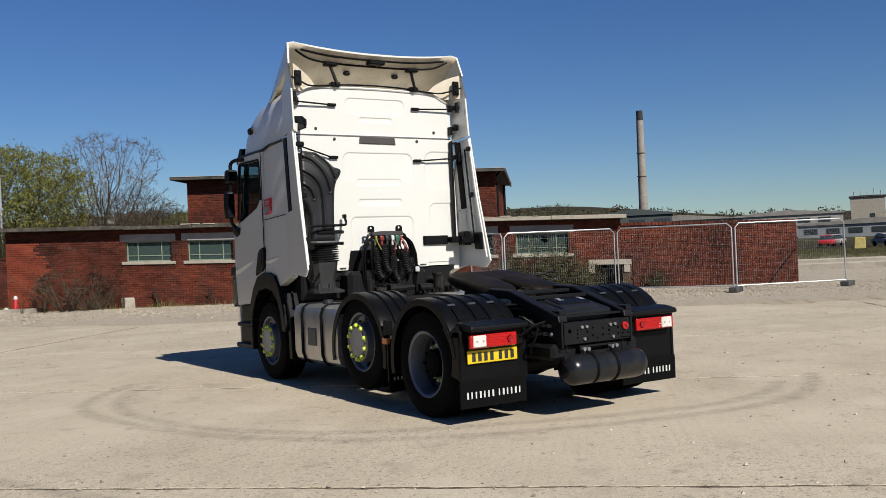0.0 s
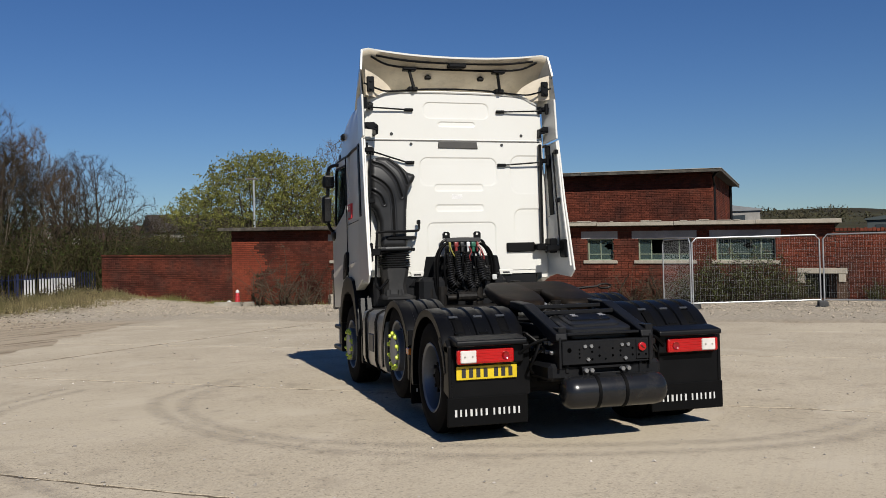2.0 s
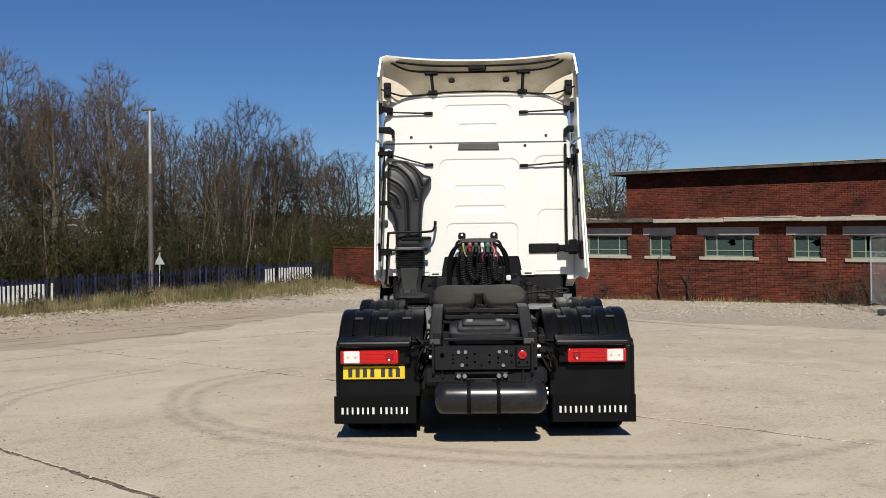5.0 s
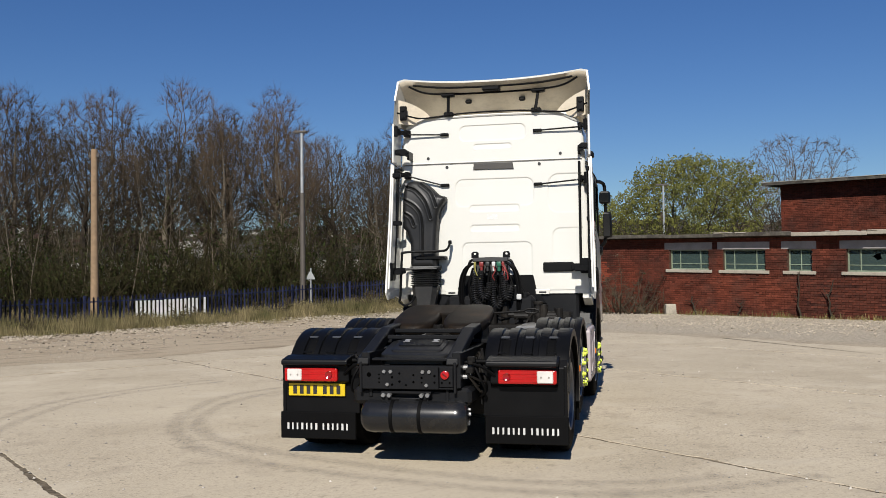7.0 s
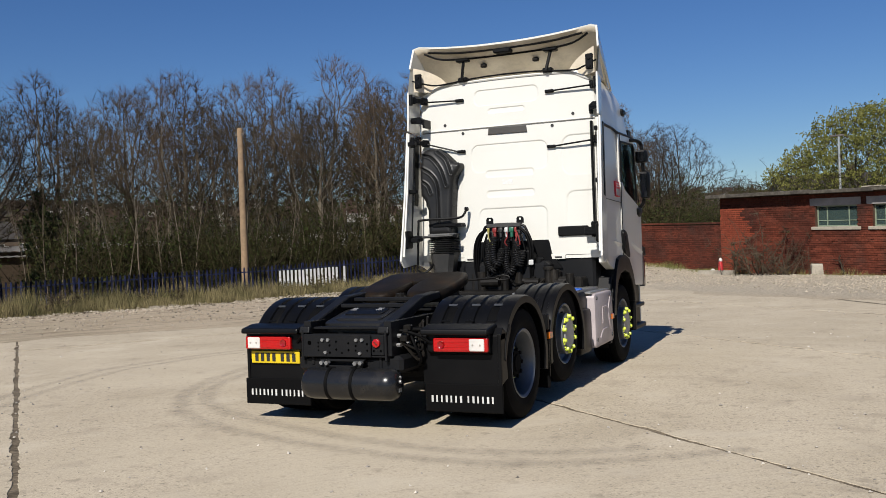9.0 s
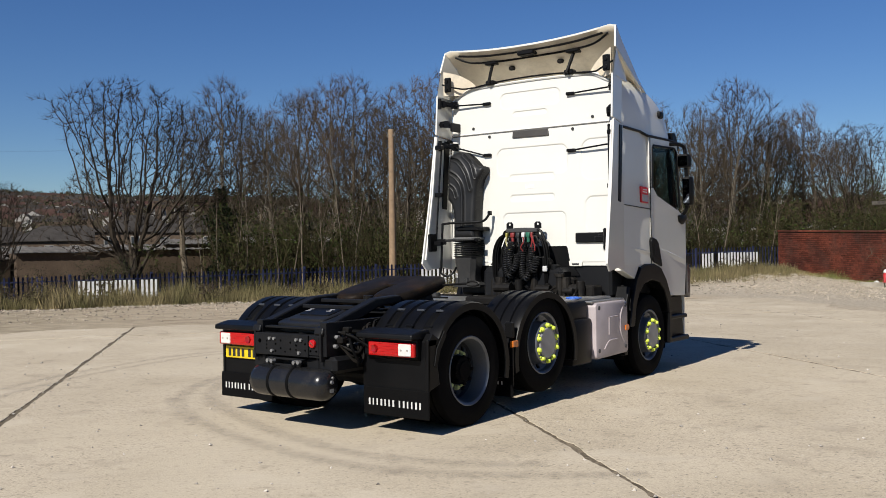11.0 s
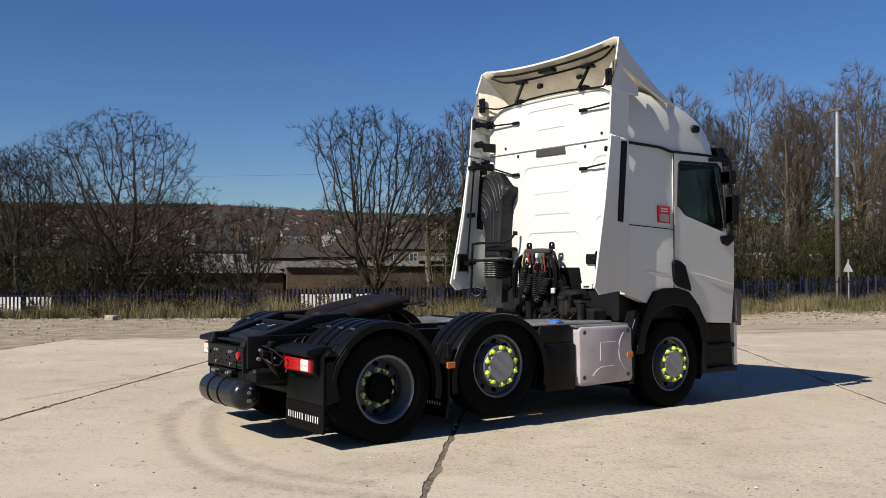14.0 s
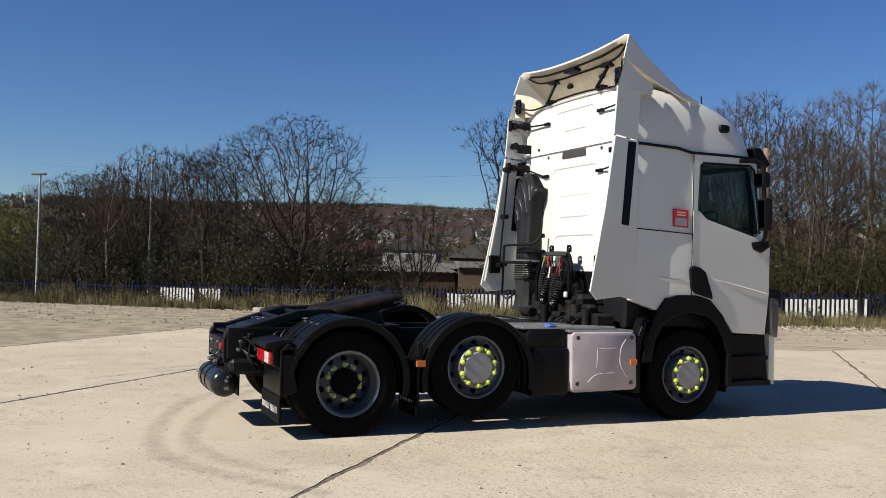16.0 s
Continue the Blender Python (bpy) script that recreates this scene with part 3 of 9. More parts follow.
mortar = material("mortar", (0.07143, 0.04511, 0.03233), 0.95, vary=0.2, grain=40, patch=1.5, bump=0.3, dirt=0.4, dirt_col=(0.05263, 0.03759, 0.03008), spec=0.08)
old_concrete = material("weathered cast concrete", (0.3008, 0.2707, 0.218), 0.9, vary=0.2, grain=30, patch=2, bump=0.4, tint=(0.2556, 0.2256, 0.1805), dirt=0.6, dirt_col=(0.09774, 0.08647, 0.06767))
lintel_grey = material("grey lintel paint", (0.2481, 0.2331, 0.2256), 0.8, vary=0.12, grain=30, patch=2, bump=0.2, dirt=0.3)
roof_felt = material("roof felt", (0.05263, 0.04887, 0.04511), 0.9, vary=0.2, grain=20, patch=2, bump=0.3, dirt=0.4, dirt_col=(0.1504, 0.1353, 0.1128), spec=0.08)
frame_green = material("pale green metal frame", (0.1955, 0.2331, 0.1654), 0.6, vary=0.15, patch=4, bump=0.1, dirt=0.3)
dark_room = material("dark room", (0.03, 0.03, 0.03), 0.9, vary=0.1, bump=0.0)
pane_glass = glass("dusty window glass", (0.05, 0.075, 0.07), 0.08, 0.35)

DROP = -0.024


def at_wall(u, back, z):
    """A place on the depot: along its front, behind its front, and up; its level falls gently."""
    p = WALL0 + WALL_D * u + WALL_N * back
    return Vector((p.x, p.y, z + DROP * u))


def wall_box(bm, u0, u1, b0, b1, z0, z1, bev=0.0, mi=0):
    t = bmesh.new()
    box(t, (u0, b0, z0), (u1, b1, z1), bev)
    for v in t.verts:
        v.co = at_wall(v.co.x, v.co.y, v.co.z)
    return merge(bm, t, mi)


WINDOWS = [(4.40, 6.05), (6.62, 8.24), (9.02, 9.86), (10.98, 12.66), (13.86, 14.70), (15.52, 17.20), (17.95, 19.70)]
SILL, HEAD, LINTEL, EAVE = 1.76, 2.46, 2.74, 2.90


def solid_runs(u0, u1, cuts):
    out, a = [], u0
    for c0, c1 in sorted(cuts):
        if c0 > a:
            out.append((a, c0))
        a = max(a, c1)
    if a < u1:
        out.append((a, u1))
    return out


depot = thing("depot_building", "disused single-storey red brick depot with flat roofs", "building", at=(0, 0, 0))
HATCH = (20.50, 21.45, 0.62, 1.36)
bm = bmesh.new()
wall_box(bm, 0, 21.4, 0.03, 0.26, -0.6, 0.62)
for a, b in solid_runs(0, 21.4, [(HATCH[0], HATCH[1])]):
    wall_box(bm, a, b, 0.03, 0.26, 0.62, HATCH[3])
wall_box(bm, 0, 21.4, 0.03, 0.26, HATCH[3], SILL - 0.02)
for a, b in solid_runs(0, 21.4, WINDOWS):
    wall_box(bm, a, b, 0.03, 0.26, SILL - 0.02, LINTEL)
for a, b in WINDOWS:
    wall_box(bm, a, b, 0.03, 0.26, HEAD, LINTEL)
wall_box(bm, 0, 21.4, 0.03, 0.26, LINTEL, EAVE)
wall_box(bm, 0.0, 0.23, 0.26, 10, -0.6, EAVE)
wall_box(bm, 21.2, 21.4, 0.26, 10, -0.6, EAVE)
wall_box(bm, 0.0, 21.4, 9.8, 10, -0.6, EAVE)
front = part("front_wall", bm, mortar, depot, "mortar bed of red brick front wall")
bm = bmesh.new()
wall_box(bm, 21.4, 27.0, 0.03, 0.30, -0.6, 2.62)
part("yard_wall", bm, mortar, depot, "brick yard wall running on from the depot")
bm = bmesh.new()
wall_box(bm, -6.3, 0.0, 0.03, 0.28, -0.6, 1.90)
part("boundary_wall", bm, mortar, depot, "lower brick boundary wall")
bm = bmesh.new()
wall_box(bm, -0.35, 21.55, -0.32, 10.2, EAVE, EAVE + 0.05, 0.01)
part("roof", bm, roof_felt, depot, "flat felt roof")
edge_dark = material("stained roof edge", (0.07519, 0.06767, 0.05639), 0.9, vary=0.3, grain=12, patch=2, bump=0.4, tint=(0.03759, 0.03383, 0.03008), dirt=0.6, dirt_col=(0.2105, 0.188, 0.1504), spec=0.1)
for k in range(9):
    bm = bmesh.new()
    u0 = -0.38 + k * 2.44
    jit = 0.02 * math.sin(k * 2.7)
    wall_box(bm, u0, min(u0 + 2.43, 21.6), -0.36 + jit * 0.4, -0.28, EAVE - 0.03 + jit * 0.6, EAVE + 0.10 + jit, 0.012)
    part("roof_edge", bm, old_concrete if k > 3 else edge_dark, depot, "weathered cast roof edge")
bm = bmesh.new()
for k in range(24):
    u = random.uniform(2, 21)
    wall_box(bm, u, u + random.uniform(0.1, 0.5), -0.37, -0.30, EAVE + 0.09, EAVE + 0.09 + random.uniform(0.01, 0.05), 0.006)
each("edge_rubble", bm, old_concrete, depot)
for i, (a, b) in enumerate(WINDOWS):
    bm = bmesh.new()
    wall_box(bm, a, b, 0.12, 0.17, SILL, SILL + 0.04)
    wall_box(bm, a, b, 0.12, 0.17, HEAD - 0.04, HEAD)
    for u in (a, b - 0.04):
        wall_box(bm, u, u + 0.04, 0.12, 0.17, SILL + 0.04, HEAD - 0.04)
    win = part("window", bm, frame_green, depot, "pale green steel window with broken dusty panes" if i > 2 else "pale green steel window with dusty panes")
    n = 3 if b - a > 1.2 else 2
    bm = bmesh.new()
    for k in range(1, n):
        u = a + (b - a) * (0.24 if k == 1 and n == 3 else 0.76 if n == 3 else 0.5)
        wall_box(bm, u - 0.015, u + 0.015, 0.125, 0.165, SILL + 0.04, HEAD - 0.04)
    wall_box(bm, a + 0.04, b - 0.04, 0.127, 0.163, SILL + 0.19, SILL + 0.215)
    part("glazing_bar", bm, frame_green, win)
    us = [a + 0.04] + ([a + (b - a) * 0.24, a + (b - a) * 0.76] if n == 3 else [a + (b - a) * 0.5]) + [b - 0.04]
    for k in range(len(us) - 1):
        for z0, z1 in ((SILL + 0.04, SILL + 0.19), (SILL + 0.215, HEAD - 0.04)):
            if i == 5 and k >= 1 and z0 > SILL + 0.1:
                continue
            bm = bmesh.new()
            if i > 2 and z0 > SILL + 0.1 and (i * 3 + k) % 3 == 1:
                # a pane with a hole knocked through it
                cu, cz = (us[k] + us[k + 1]) / 2 + 0.05, (z0 + z1) / 2 + 0.03
                ring = [(us[k], z0), ((us[k] + us[k + 1]) / 2, z0), (us[k + 1], z0), (us[k + 1], (z0 + z1) / 2), (us[k + 1], z1), ((us[k] + us[k + 1]) / 2, z1), (us[k], z1), (us[k], (z0 + z1) / 2)]
                hole = [(cu + (0.10 + 0.06 * ((j * 7) % 3)) * math.cos(math.pi * (1.25 + j / 4)), cz + (0.06 + 0.03 * ((j * 5) % 3)) * math.sin(math.pi * (1.25 + j / 4))) for j in range(8)]
                loft(bm, [[at_wall(u, 0.145, z) for u, z in ring], [at_wall(u, 0.145, z) for u, z in hole]], close_ends=False)
            else:
                wall_box(bm, us[k], us[k + 1], 0.142, 0.147, z0, z1)
            g = part("pane", bm, pane_glass, win)
    bm = bmesh.new()
    wall_box(bm, a - 0.14, b + 0.14, -0.05, 0.12, SILL - 0.11, SILL - 0.002, 0.012)
    part("window_sill", bm, old_concrete, win, "pale cast concrete sill")
    bm = bmesh.new()
    wall_box(bm, a - 0.2, b + 0.16, -0.004, 0.028, HEAD + 0.0, LINTEL - 0.03, 0.004)
    part("lintel", bm, lintel_grey, win, "grey painted lintel band")
bm = bmesh.new()
wall_box(bm, 0.3, 21.1, 1.6, 1.65, -0.5, EAVE)
part("inner_wall", bm, dark_room, depot)
bm = bmesh.new()
wall_box(bm, HATCH[0] - 0.2, HATCH[1] + 0.25, -0.03, 0.06, HATCH[3], HATCH[3] + 0.17, 0.01)
wall_box(bm, HATCH[0] - 0.2, HATCH[0], -0.02, 0.06, HATCH[3] - 0.3, HATCH[3], 0.01)
wall_box(bm, HATCH[1], HATCH[1] + 0.2, -0.02, 0.06, HATCH[3] - 0.25, HATCH[3], 0.01)
hatch = part("hatch_surround", bm, old_concrete, depot, "chipped concrete hatch surround")
bm = bmesh.new()
for k in range(9):
    u = HATCH[0] + 0.06 + k * 0.103
    t = bmesh.new()
    rod(t, (u, 0.08, 0.64), (u, 0.08, HATCH[3]), 0.012, 6)
    for v in t.verts:
        v.co = at_wall(v.co.x, v.co.y, v.co.z)
    merge(bm, t)
part("hatch_bar", bm, chassis_paint, hatch)

# taller block set back on the roof
UB, UU0, UU1, UZ = 10.0, 2.85, 16.9, 5.40
bm = bmesh.new()
wall_box(bm, UU0, UU1, UB + 0.03, UB + 9.2, -0.5, UZ - 0.02)
part("upper_block", bm, mortar, depot, "taller red brick block behind")
bm = bmesh.new()
wall_box(bm, UU0 - 0.55, UU1 + 0.45, UB - 0.55, UB + 9.7, UZ, UZ + 0.06, 0.01)
part("upper_roof", bm, roof_felt, depot, "flat felt roof of taller block")
for a, b in ((UU0 - 0.57, 6.2), (6.22, 11.5), (11.52, UU1 + 0.47)):
    bm = bmesh.new()
    wall_box(bm, a, b, UB - 0.58, UB - 0.50, UZ - 0.05, UZ + 0.075, 0.008)
    each("roof_edge", bm, edge_dark, depot, "dark stained roof edge")
    bm = bmesh.new()
    wall_box(bm, a, b, UB - 0.60, UB - 0.48, UZ + 0.078, UZ + 0.105, 0.008)
    each("roof_capping", bm, old_concrete, depot, "thin pale roof capping")
for a, b in ((UU1 + 0.40, UU1 + 0.48), (UU0 - 0.58, UU0 - 0.50)):
    bm = bmesh.new()
    wall_box(bm, a, b, UB - 0.495, UB + 9.7, UZ - 0.05, UZ + 0.075, 0.008)
    each("roof_edge", bm, edge_dark, depot)
    bm = bmesh.new()
    wall_box(bm, a - 0.02, b + 0.02, UB - 0.475, UB + 9.7, UZ + 0.078, UZ + 0.105, 0.008)
    each("roof_capping", bm, old_concrete, depot)
bm = bmesh.new()
tube(bm, [at_wall(UU1 + 0.06, UB + 0.7, 2.9), at_wall(UU1 + 0.06, UB + 0.7, UZ - 0.5), at_wall(UU1 + 0.06, UB + 0.2, UZ - 0.2), at_wall(UU1 + 0.3, UB - 0.2, UZ)], 0.06, 8)
tube(bm, [at_wall(UU1 + 0.08, UB + 9.0, 2.9), at_wall(UU1 + 0.08, UB + 9.0, UZ)], 0.08, 8)
each("downpipe", bm, black_plastic, depot, "dark rainwater downpipe")
bm = bmesh.new()
tube(bm, [at_wall(25.6, -0.06, 0.1), at_wall(26.9, -0.06, 1.75)], 0.022, 6)
part("wall_prop", bm, black_plastic, depot)

# ---- blue palisade fence ----
fence_blue = material("dark blue fence paint", (0.0125, 0.0175, 0.056), 0.6, metal=0.1, vary=0.15, grain=40, bump=0.1, dirt=0.3, dirt_col=(0.03008, 0.03008, 0.04511), obrand=0.25, spec=0.25)
fence_blue_far = material("dark blue fence paint far", (0.0125, 0.0175, 0.056), 0.6, metal=0.1, vary=0.15, grain=40, bump=0.1, island=0.25, spec=0.25)
fence_white = material("white fence paint", (0.5564, 0.5564, 0.5414), 0.6, vary=0.06, grain=40, bump=0.1, dirt=0.3, dirt_col=(0.2632, 0.2406, 0.2105))
fence = thing("palisade_fence", "dark blue steel palisade fence with white painted stretches", "fence")


def fence_at(s, z, out=0.0):
    p = FENCE0 + FENCE_D * s + FENCE_N * out
    base = float(np.interp(s, [-60, -26, -14, -1.5, 5, 10.5, 16], [-0.78, -0.44, -0.30, -0.08, 0.17, 0.36, 0.40]))
    return Vector((p.x, p.y, base + z))


def pale_bm(z0, z1, w=0.066):
    """One W-section pale with a split, pointed head, standing at the origin."""
    bm = bmesh.new()
    prof = [(-w / 2, 0.0), (-w / 4, -0.018), (0, -0.004), (w / 4, -0.018), (w / 2, 0.0)]
    f = [bm.verts.new((x, y, z0)) for x, y in prof]
    m = [bm.verts.new((x, y, z1 - 0.07)) for x, y in prof]
    h = [bm.verts.new((x * 0.6, y - 0.01, z1 - abs(x) * 0.5 if abs(x) > 0.001 else z1 - 0.05)) for x, y in prof]
    for a, b in ((f, m), (m, h)):
        for k in range(4):
            bm.faces.new((a[k], a[k + 1], b[k + 1], b[k]))
    bmesh.ops.solidify(bm, geom=bm.faces[:], thickness=0.004)
    return bm


PALE_MESH = bpy.data.meshes.new("pale")
tmp = pale_bm(-0.25, 1.10)
tmp.to_mesh(PALE_MESH)
tmp.free()
PALE_MESH.materials.append(fence_blue)
STRIP_MESH = bpy.data.meshes.new("white_pale")
tmp = bmesh.new()
box(tmp, (-0.042, -0.03, 0.02), (0.042, -0.02, 0.86), 0.004)
tmp.to_mesh(STRIP_MESH)
tmp.free()
STRIP_MESH.materials.append(fence_white)
FENCE_TURN = math.degrees(math.atan2(FENCE_D.y, FENCE_D.x))
S0, S1 = -62.0, 13.4
PITCH = 0.152
fence_bay = 2.74
WHITES = ((-2.75, 0.0), (-15.25, -12.5), (-27.8, -24.9), (9.4, 12.1))
for k in range(int((S1 - S0) / fence_bay) + 1):
    s = S0 + k * fence_bay
    bm = bmesh.new()
    p = fence_at(s, 0, 0.06)
    box(bm, (-0.05, -0.03, -0.3), (0.05, 0.03, 1.12), 0.006, m=pose(p.x, p.y, p.z, 0, 0, FENCE_TURN))
    part("fence_post", bm, fence_blue, fence)
    if k < int((S1 - S0) / fence_bay):
        for z in (0.12, 0.90):
            a, b = fence_at(s, z, 0.02), fence_at(s + fence_bay, z, 0.02)
            bm = bmesh.new()
            t = bmesh.new()
            box(t, (0, -0.02, -0.022), (1, 0.02, 0.022), 0.004)
            dd = b - a
            bmesh.ops.transform(t, matrix=Matrix.Translation(a) @ dd.to_track_quat("X", "Z").to_matrix().to_4x4() @ Matrix.Diagonal((dd.length, 1, 1, 1)), verts=t.verts)
            merge(bm, t)
            part("fence_rail", bm, fence_blue, fence)
far_pales = bmesh.new()
n = int((S1 - S0) / PITCH)
random.seed(21)
for k in range(n):
    s = S0 + (k + 0.5) * PITCH
    p = fence_at(s, random.uniform(-0.012, 0.012))
    lean = random.uniform(-0.8, 0.8)
    white = any(a <= s <= b for a, b in WHITES) and (k % 17 != 15)
    if -31 < s < 13.4 and (k % 1 == 0) and s > -31.5:
        ob = new("pale", PALE_MESH)
        ob.parent = fence
        ob.matrix_basis = pose(p.x, p.y, p.z, 0, lean, FENCE_TURN)
    else:
        t = pale_bm(-0.25, 1.10)
        bmesh.ops.transform(t, matrix=pose(p.x, p.y, p.z, 0, lean, FENCE_TURN), verts=t.verts)
        merge(far_pales, t)
    if white:
        ob = new("white_pale", STRIP_MESH)
        ob.parent = fence
        ob.matrix_basis = pose(p.x, p.y, p.z, 0, lean, FENCE_TURN)
tagged(part("far_pales", far_pales, fence_blue_far, fence), kind="stuff")

# ---- the lorry: x to its right, y ahead, rear axle near the origin ----
truck = thing("truck", "white three-axle tractor unit lorry with black chassis parked on concrete", "truck")


def arch(bm, cy, cz, R, a0, a1, x0, x1, thick=0.012, ribs=(), n=36, lip=0.05):
    """A ribbed mudguard strip bent round a wheel; angles in degrees from ahead, over the top."""
    prof = [(x0, -lip), (x0, 0.0), (x0 + 0.02, 0.008)]
    for r in ribs:
        prof += [(r - 0.03, 0.010), (r - 0.022, -0.006), (r + 0.022, -0.006), (r + 0.03, 0.010)]
    prof += [(x1 - 0.02, 0.008), (x1, 0.0), (x1, -lip)]
    rings = []
    for k in range(n + 1):
        a = radians(a0 + (a1 - a0) * k / n)
        o = [(x, cy + (R + h) * math.cos(a), cz + (R + h) * math.sin(a)) for x, h in prof]
        i = [(x + (thick if j < 2 else -thick if j > len(prof) - 3 else 0), cy + (R + h - (thick if 1 <= j < len(prof) - 1 else 0)) * math.cos(a), cz + (R + h - (thick if 1 <= j < len(prof) - 1 else 0)) * math.sin(a)) for j, (x, h) in enumerate(prof)]
        rings.append(o + i[::-1])
    loft(bm, rings)
    return bm


def cab_width(z):
    return float(np.interp(z, [0.9, 1.3, 1.7, 2.1, 2.9, 3.15, 3.3, 3.42, 3.5, 3.56], [1.225, 1.23, 1.225, 1.215, 1.185, 1.175, 1.155, 1.12, 1.06, 0.92]))


def cab_nose(z):
    return float(np.interp(z, [0.3, 0.9, 1.3, 1.9, 2.4, 2.9, 3.05, 3.2, 3.3, 3.38, 3.46, 3.52, 3.56], [4.98, 5.02, 5.02, 4.98, 4.86, 4.74, 4.68, 4.56, 4.42, 4.26, 4.02, 3.78, 3.5]))


def cab():
    bm = bmesh.new()
    levels = [1.32, 1.5, 1.75, 2.0, 2.2, 2.5, 2.75, 2.9, 3.0, 3.1, 3.2, 3.28, 3.34, 3.4, 3.45, 3.49, 3.525, 3.55]
    rings = []
    for z in levels:
        w = cab_width(z)
        rings.append(rounded(w - 0.022, w - 0.02, 2.98, cab_nose(z), 0.05, min(0.42, w * 0.4), z=z, bow=0.05))
    loft(bm, rings)
    shell = part("cab_shell", bm, [white_paint, cab_dark], truck, smooth=35)
    # window tunnel and windscreen opening
    cut = bmesh.new()
    prism(cut, [(3.84, 2.70), (3.82, 2.24), (3.92, 2.16), (4.58, 1.985), (4.66, 2.02), (4.56, 2.70), (4.50, 2.745), (3.88, 2.73)], "x", -1.6, 1.6)
    box(cut, (-1.06, 4.0, 2.03), (1.06, 5.4, 2.80))
    cutter = part("cutter", cut, [cab_dark])
    mod = shell.modifiers.new("openings", "BOOLEAN")
    mod.object, mod.operation, mod.solver, mod.material_mode, mod.use_self = cutter, "DIFFERENCE", "EXACT", "TRANSFER", True
    bpy.context.view_layer.update()
    me = bpy.data.meshes.new_from_object(shell.evaluated_get(bpy.context.evaluated_depsgraph_get()))
    shell.modifiers.clear()
    shell.data = me
    bpy.data.objects.remove(cutter)
    shell["label"] = "white painted high-roof sleeper cab shell"
    return shell


cab()

# lower body side: panel below the loft, with the wheel arch cut away
for s in (-1, 1):
    bm = bmesh.new()
    prism(bm, [(2.99, 1.35), (2.99, 1.26), (3.30, 1.16), (3.40, 1.29), (3.74, 1.31), (3.74, 1.35)], "x", s * 1.10, s * 1.205, 0.006)
    part("lower_panel", bm, white_paint, truck)
    # door with its lower front tail
    bm = bmesh.new()
    door = [(3.745, 2.85), (3.735, 1.34), (3.98, 1.28), (4.22, 1.02), (4.30, 0.92), (4.72, 0.90), (4.80, 1.35), (4.80, 1.86), (4.72, 1.95), (4.585, 1.955), (3.90, 2.13), (3.79, 2.22), (3.81, 2.72), (3.87, 2.765), (4.52, 2.775), (4.60, 2.70), (4.69, 2.02), (4.80, 1.90), (4.64, 2.83), (4.58, 2.855)]
    low = [(3.745, 2.23), (3.735, 1.34), (3.98, 1.28), (4.22, 1.02), (4.30, 0.92), (4.74, 0.90), (4.79, 1.35), (4.79, 1.86), (4.60, 1.965), (3.92, 2.14), (3.81, 2.23)]
    frm = [(3.745, 2.232), (3.81, 2.232), (3.83, 2.72), (3.88, 2.755), (4.50, 2.768), (4.56, 2.72), (4.61, 2.40), (4.65, 2.40), (4.60, 2.78), (4.55, 2.835), (3.745, 2.835)]
    prism(bm, low, "x", s * 1.18, s * 1.222, 0.008)
    d = part("door", bm, white_paint, truck, "white cab door")
    bm = bmesh.new()
    prism(bm, frm, "x", s * 1.165, s * 1.198, 0.006)
    part("window_frame", bm, white_paint, d)
    bm = bmesh.new()
    prism(bm, [(3.845, 2.70), (3.825, 2.245), (3.92, 2.165), (4.58, 1.99), (4.645, 2.03), (4.55, 2.70), (4.50, 2.74), (3.885, 2.73)], "x", s * 1.178, s * 1.188)
    w = part("window_pane", bm, cab_glass, d, "tinted side window glass")
    w.visible_shadow = False
    bm = bmesh.new()
    tube(bm, [(s * 1.198, y, z) for y, z in [(3.84, 2.715), (3.822, 2.235), (3.92, 2.15), (4.585, 1.975), (4.66, 2.02), (4.565, 2.71), (4.505, 2.755), (3.87, 2.745), (3.84, 2.715)]], 0.014, 6)
    part("window_seal", bm, black_plastic, d)
    # dark grab recess at the door's foot
    bm = bmesh.new()
    prism(bm, [(3.70, 1.60), (3.72, 1.40), (3.76, 1.345), (4.00, 1.285), (3.995, 1.33), (3.90, 1.575), (3.83, 1.62), (3.73, 1.64)], "x", s * 1.20, s * 1.243, 0.01)
    prism(bm, [(3.75, 1.56), (3.77, 1.42), (3.90, 1.37), (3.87, 1.53)], "x", s * 1.23, s * 1.248, 0.004)
    part("door_handle", bm, black_plastic, d, "black recessed door grip")
    # black roof seam, stepping down to the front
    bm = bmesh.new()
    seam = [(2.93, 2.905), (3.55, 2.885), (3.72, 2.848), (4.20, 2.85), (4.60, 2.84)]
    tube(bm, [(s * (cab_width(z) - (0.012 if y < 3.7 else -0.004)), y, z) for y, z in seam], 0.016, 6)
    part("roof_seam", bm, black_plastic, truck)
    # locker flap outline behind the door
    bm = bmesh.new()
    tube(bm, [(s * 1.197, 2.93, 2.015), (s * 1.212, 3.735, 1.975)], 0.005, 5)
    tube(bm, [(s * 1.222, 3.725, 2.83), (s * 1.222, 3.725, 1.32)], 0.006, 5)
    each("panel_gap", bm, black_plastic, truck)
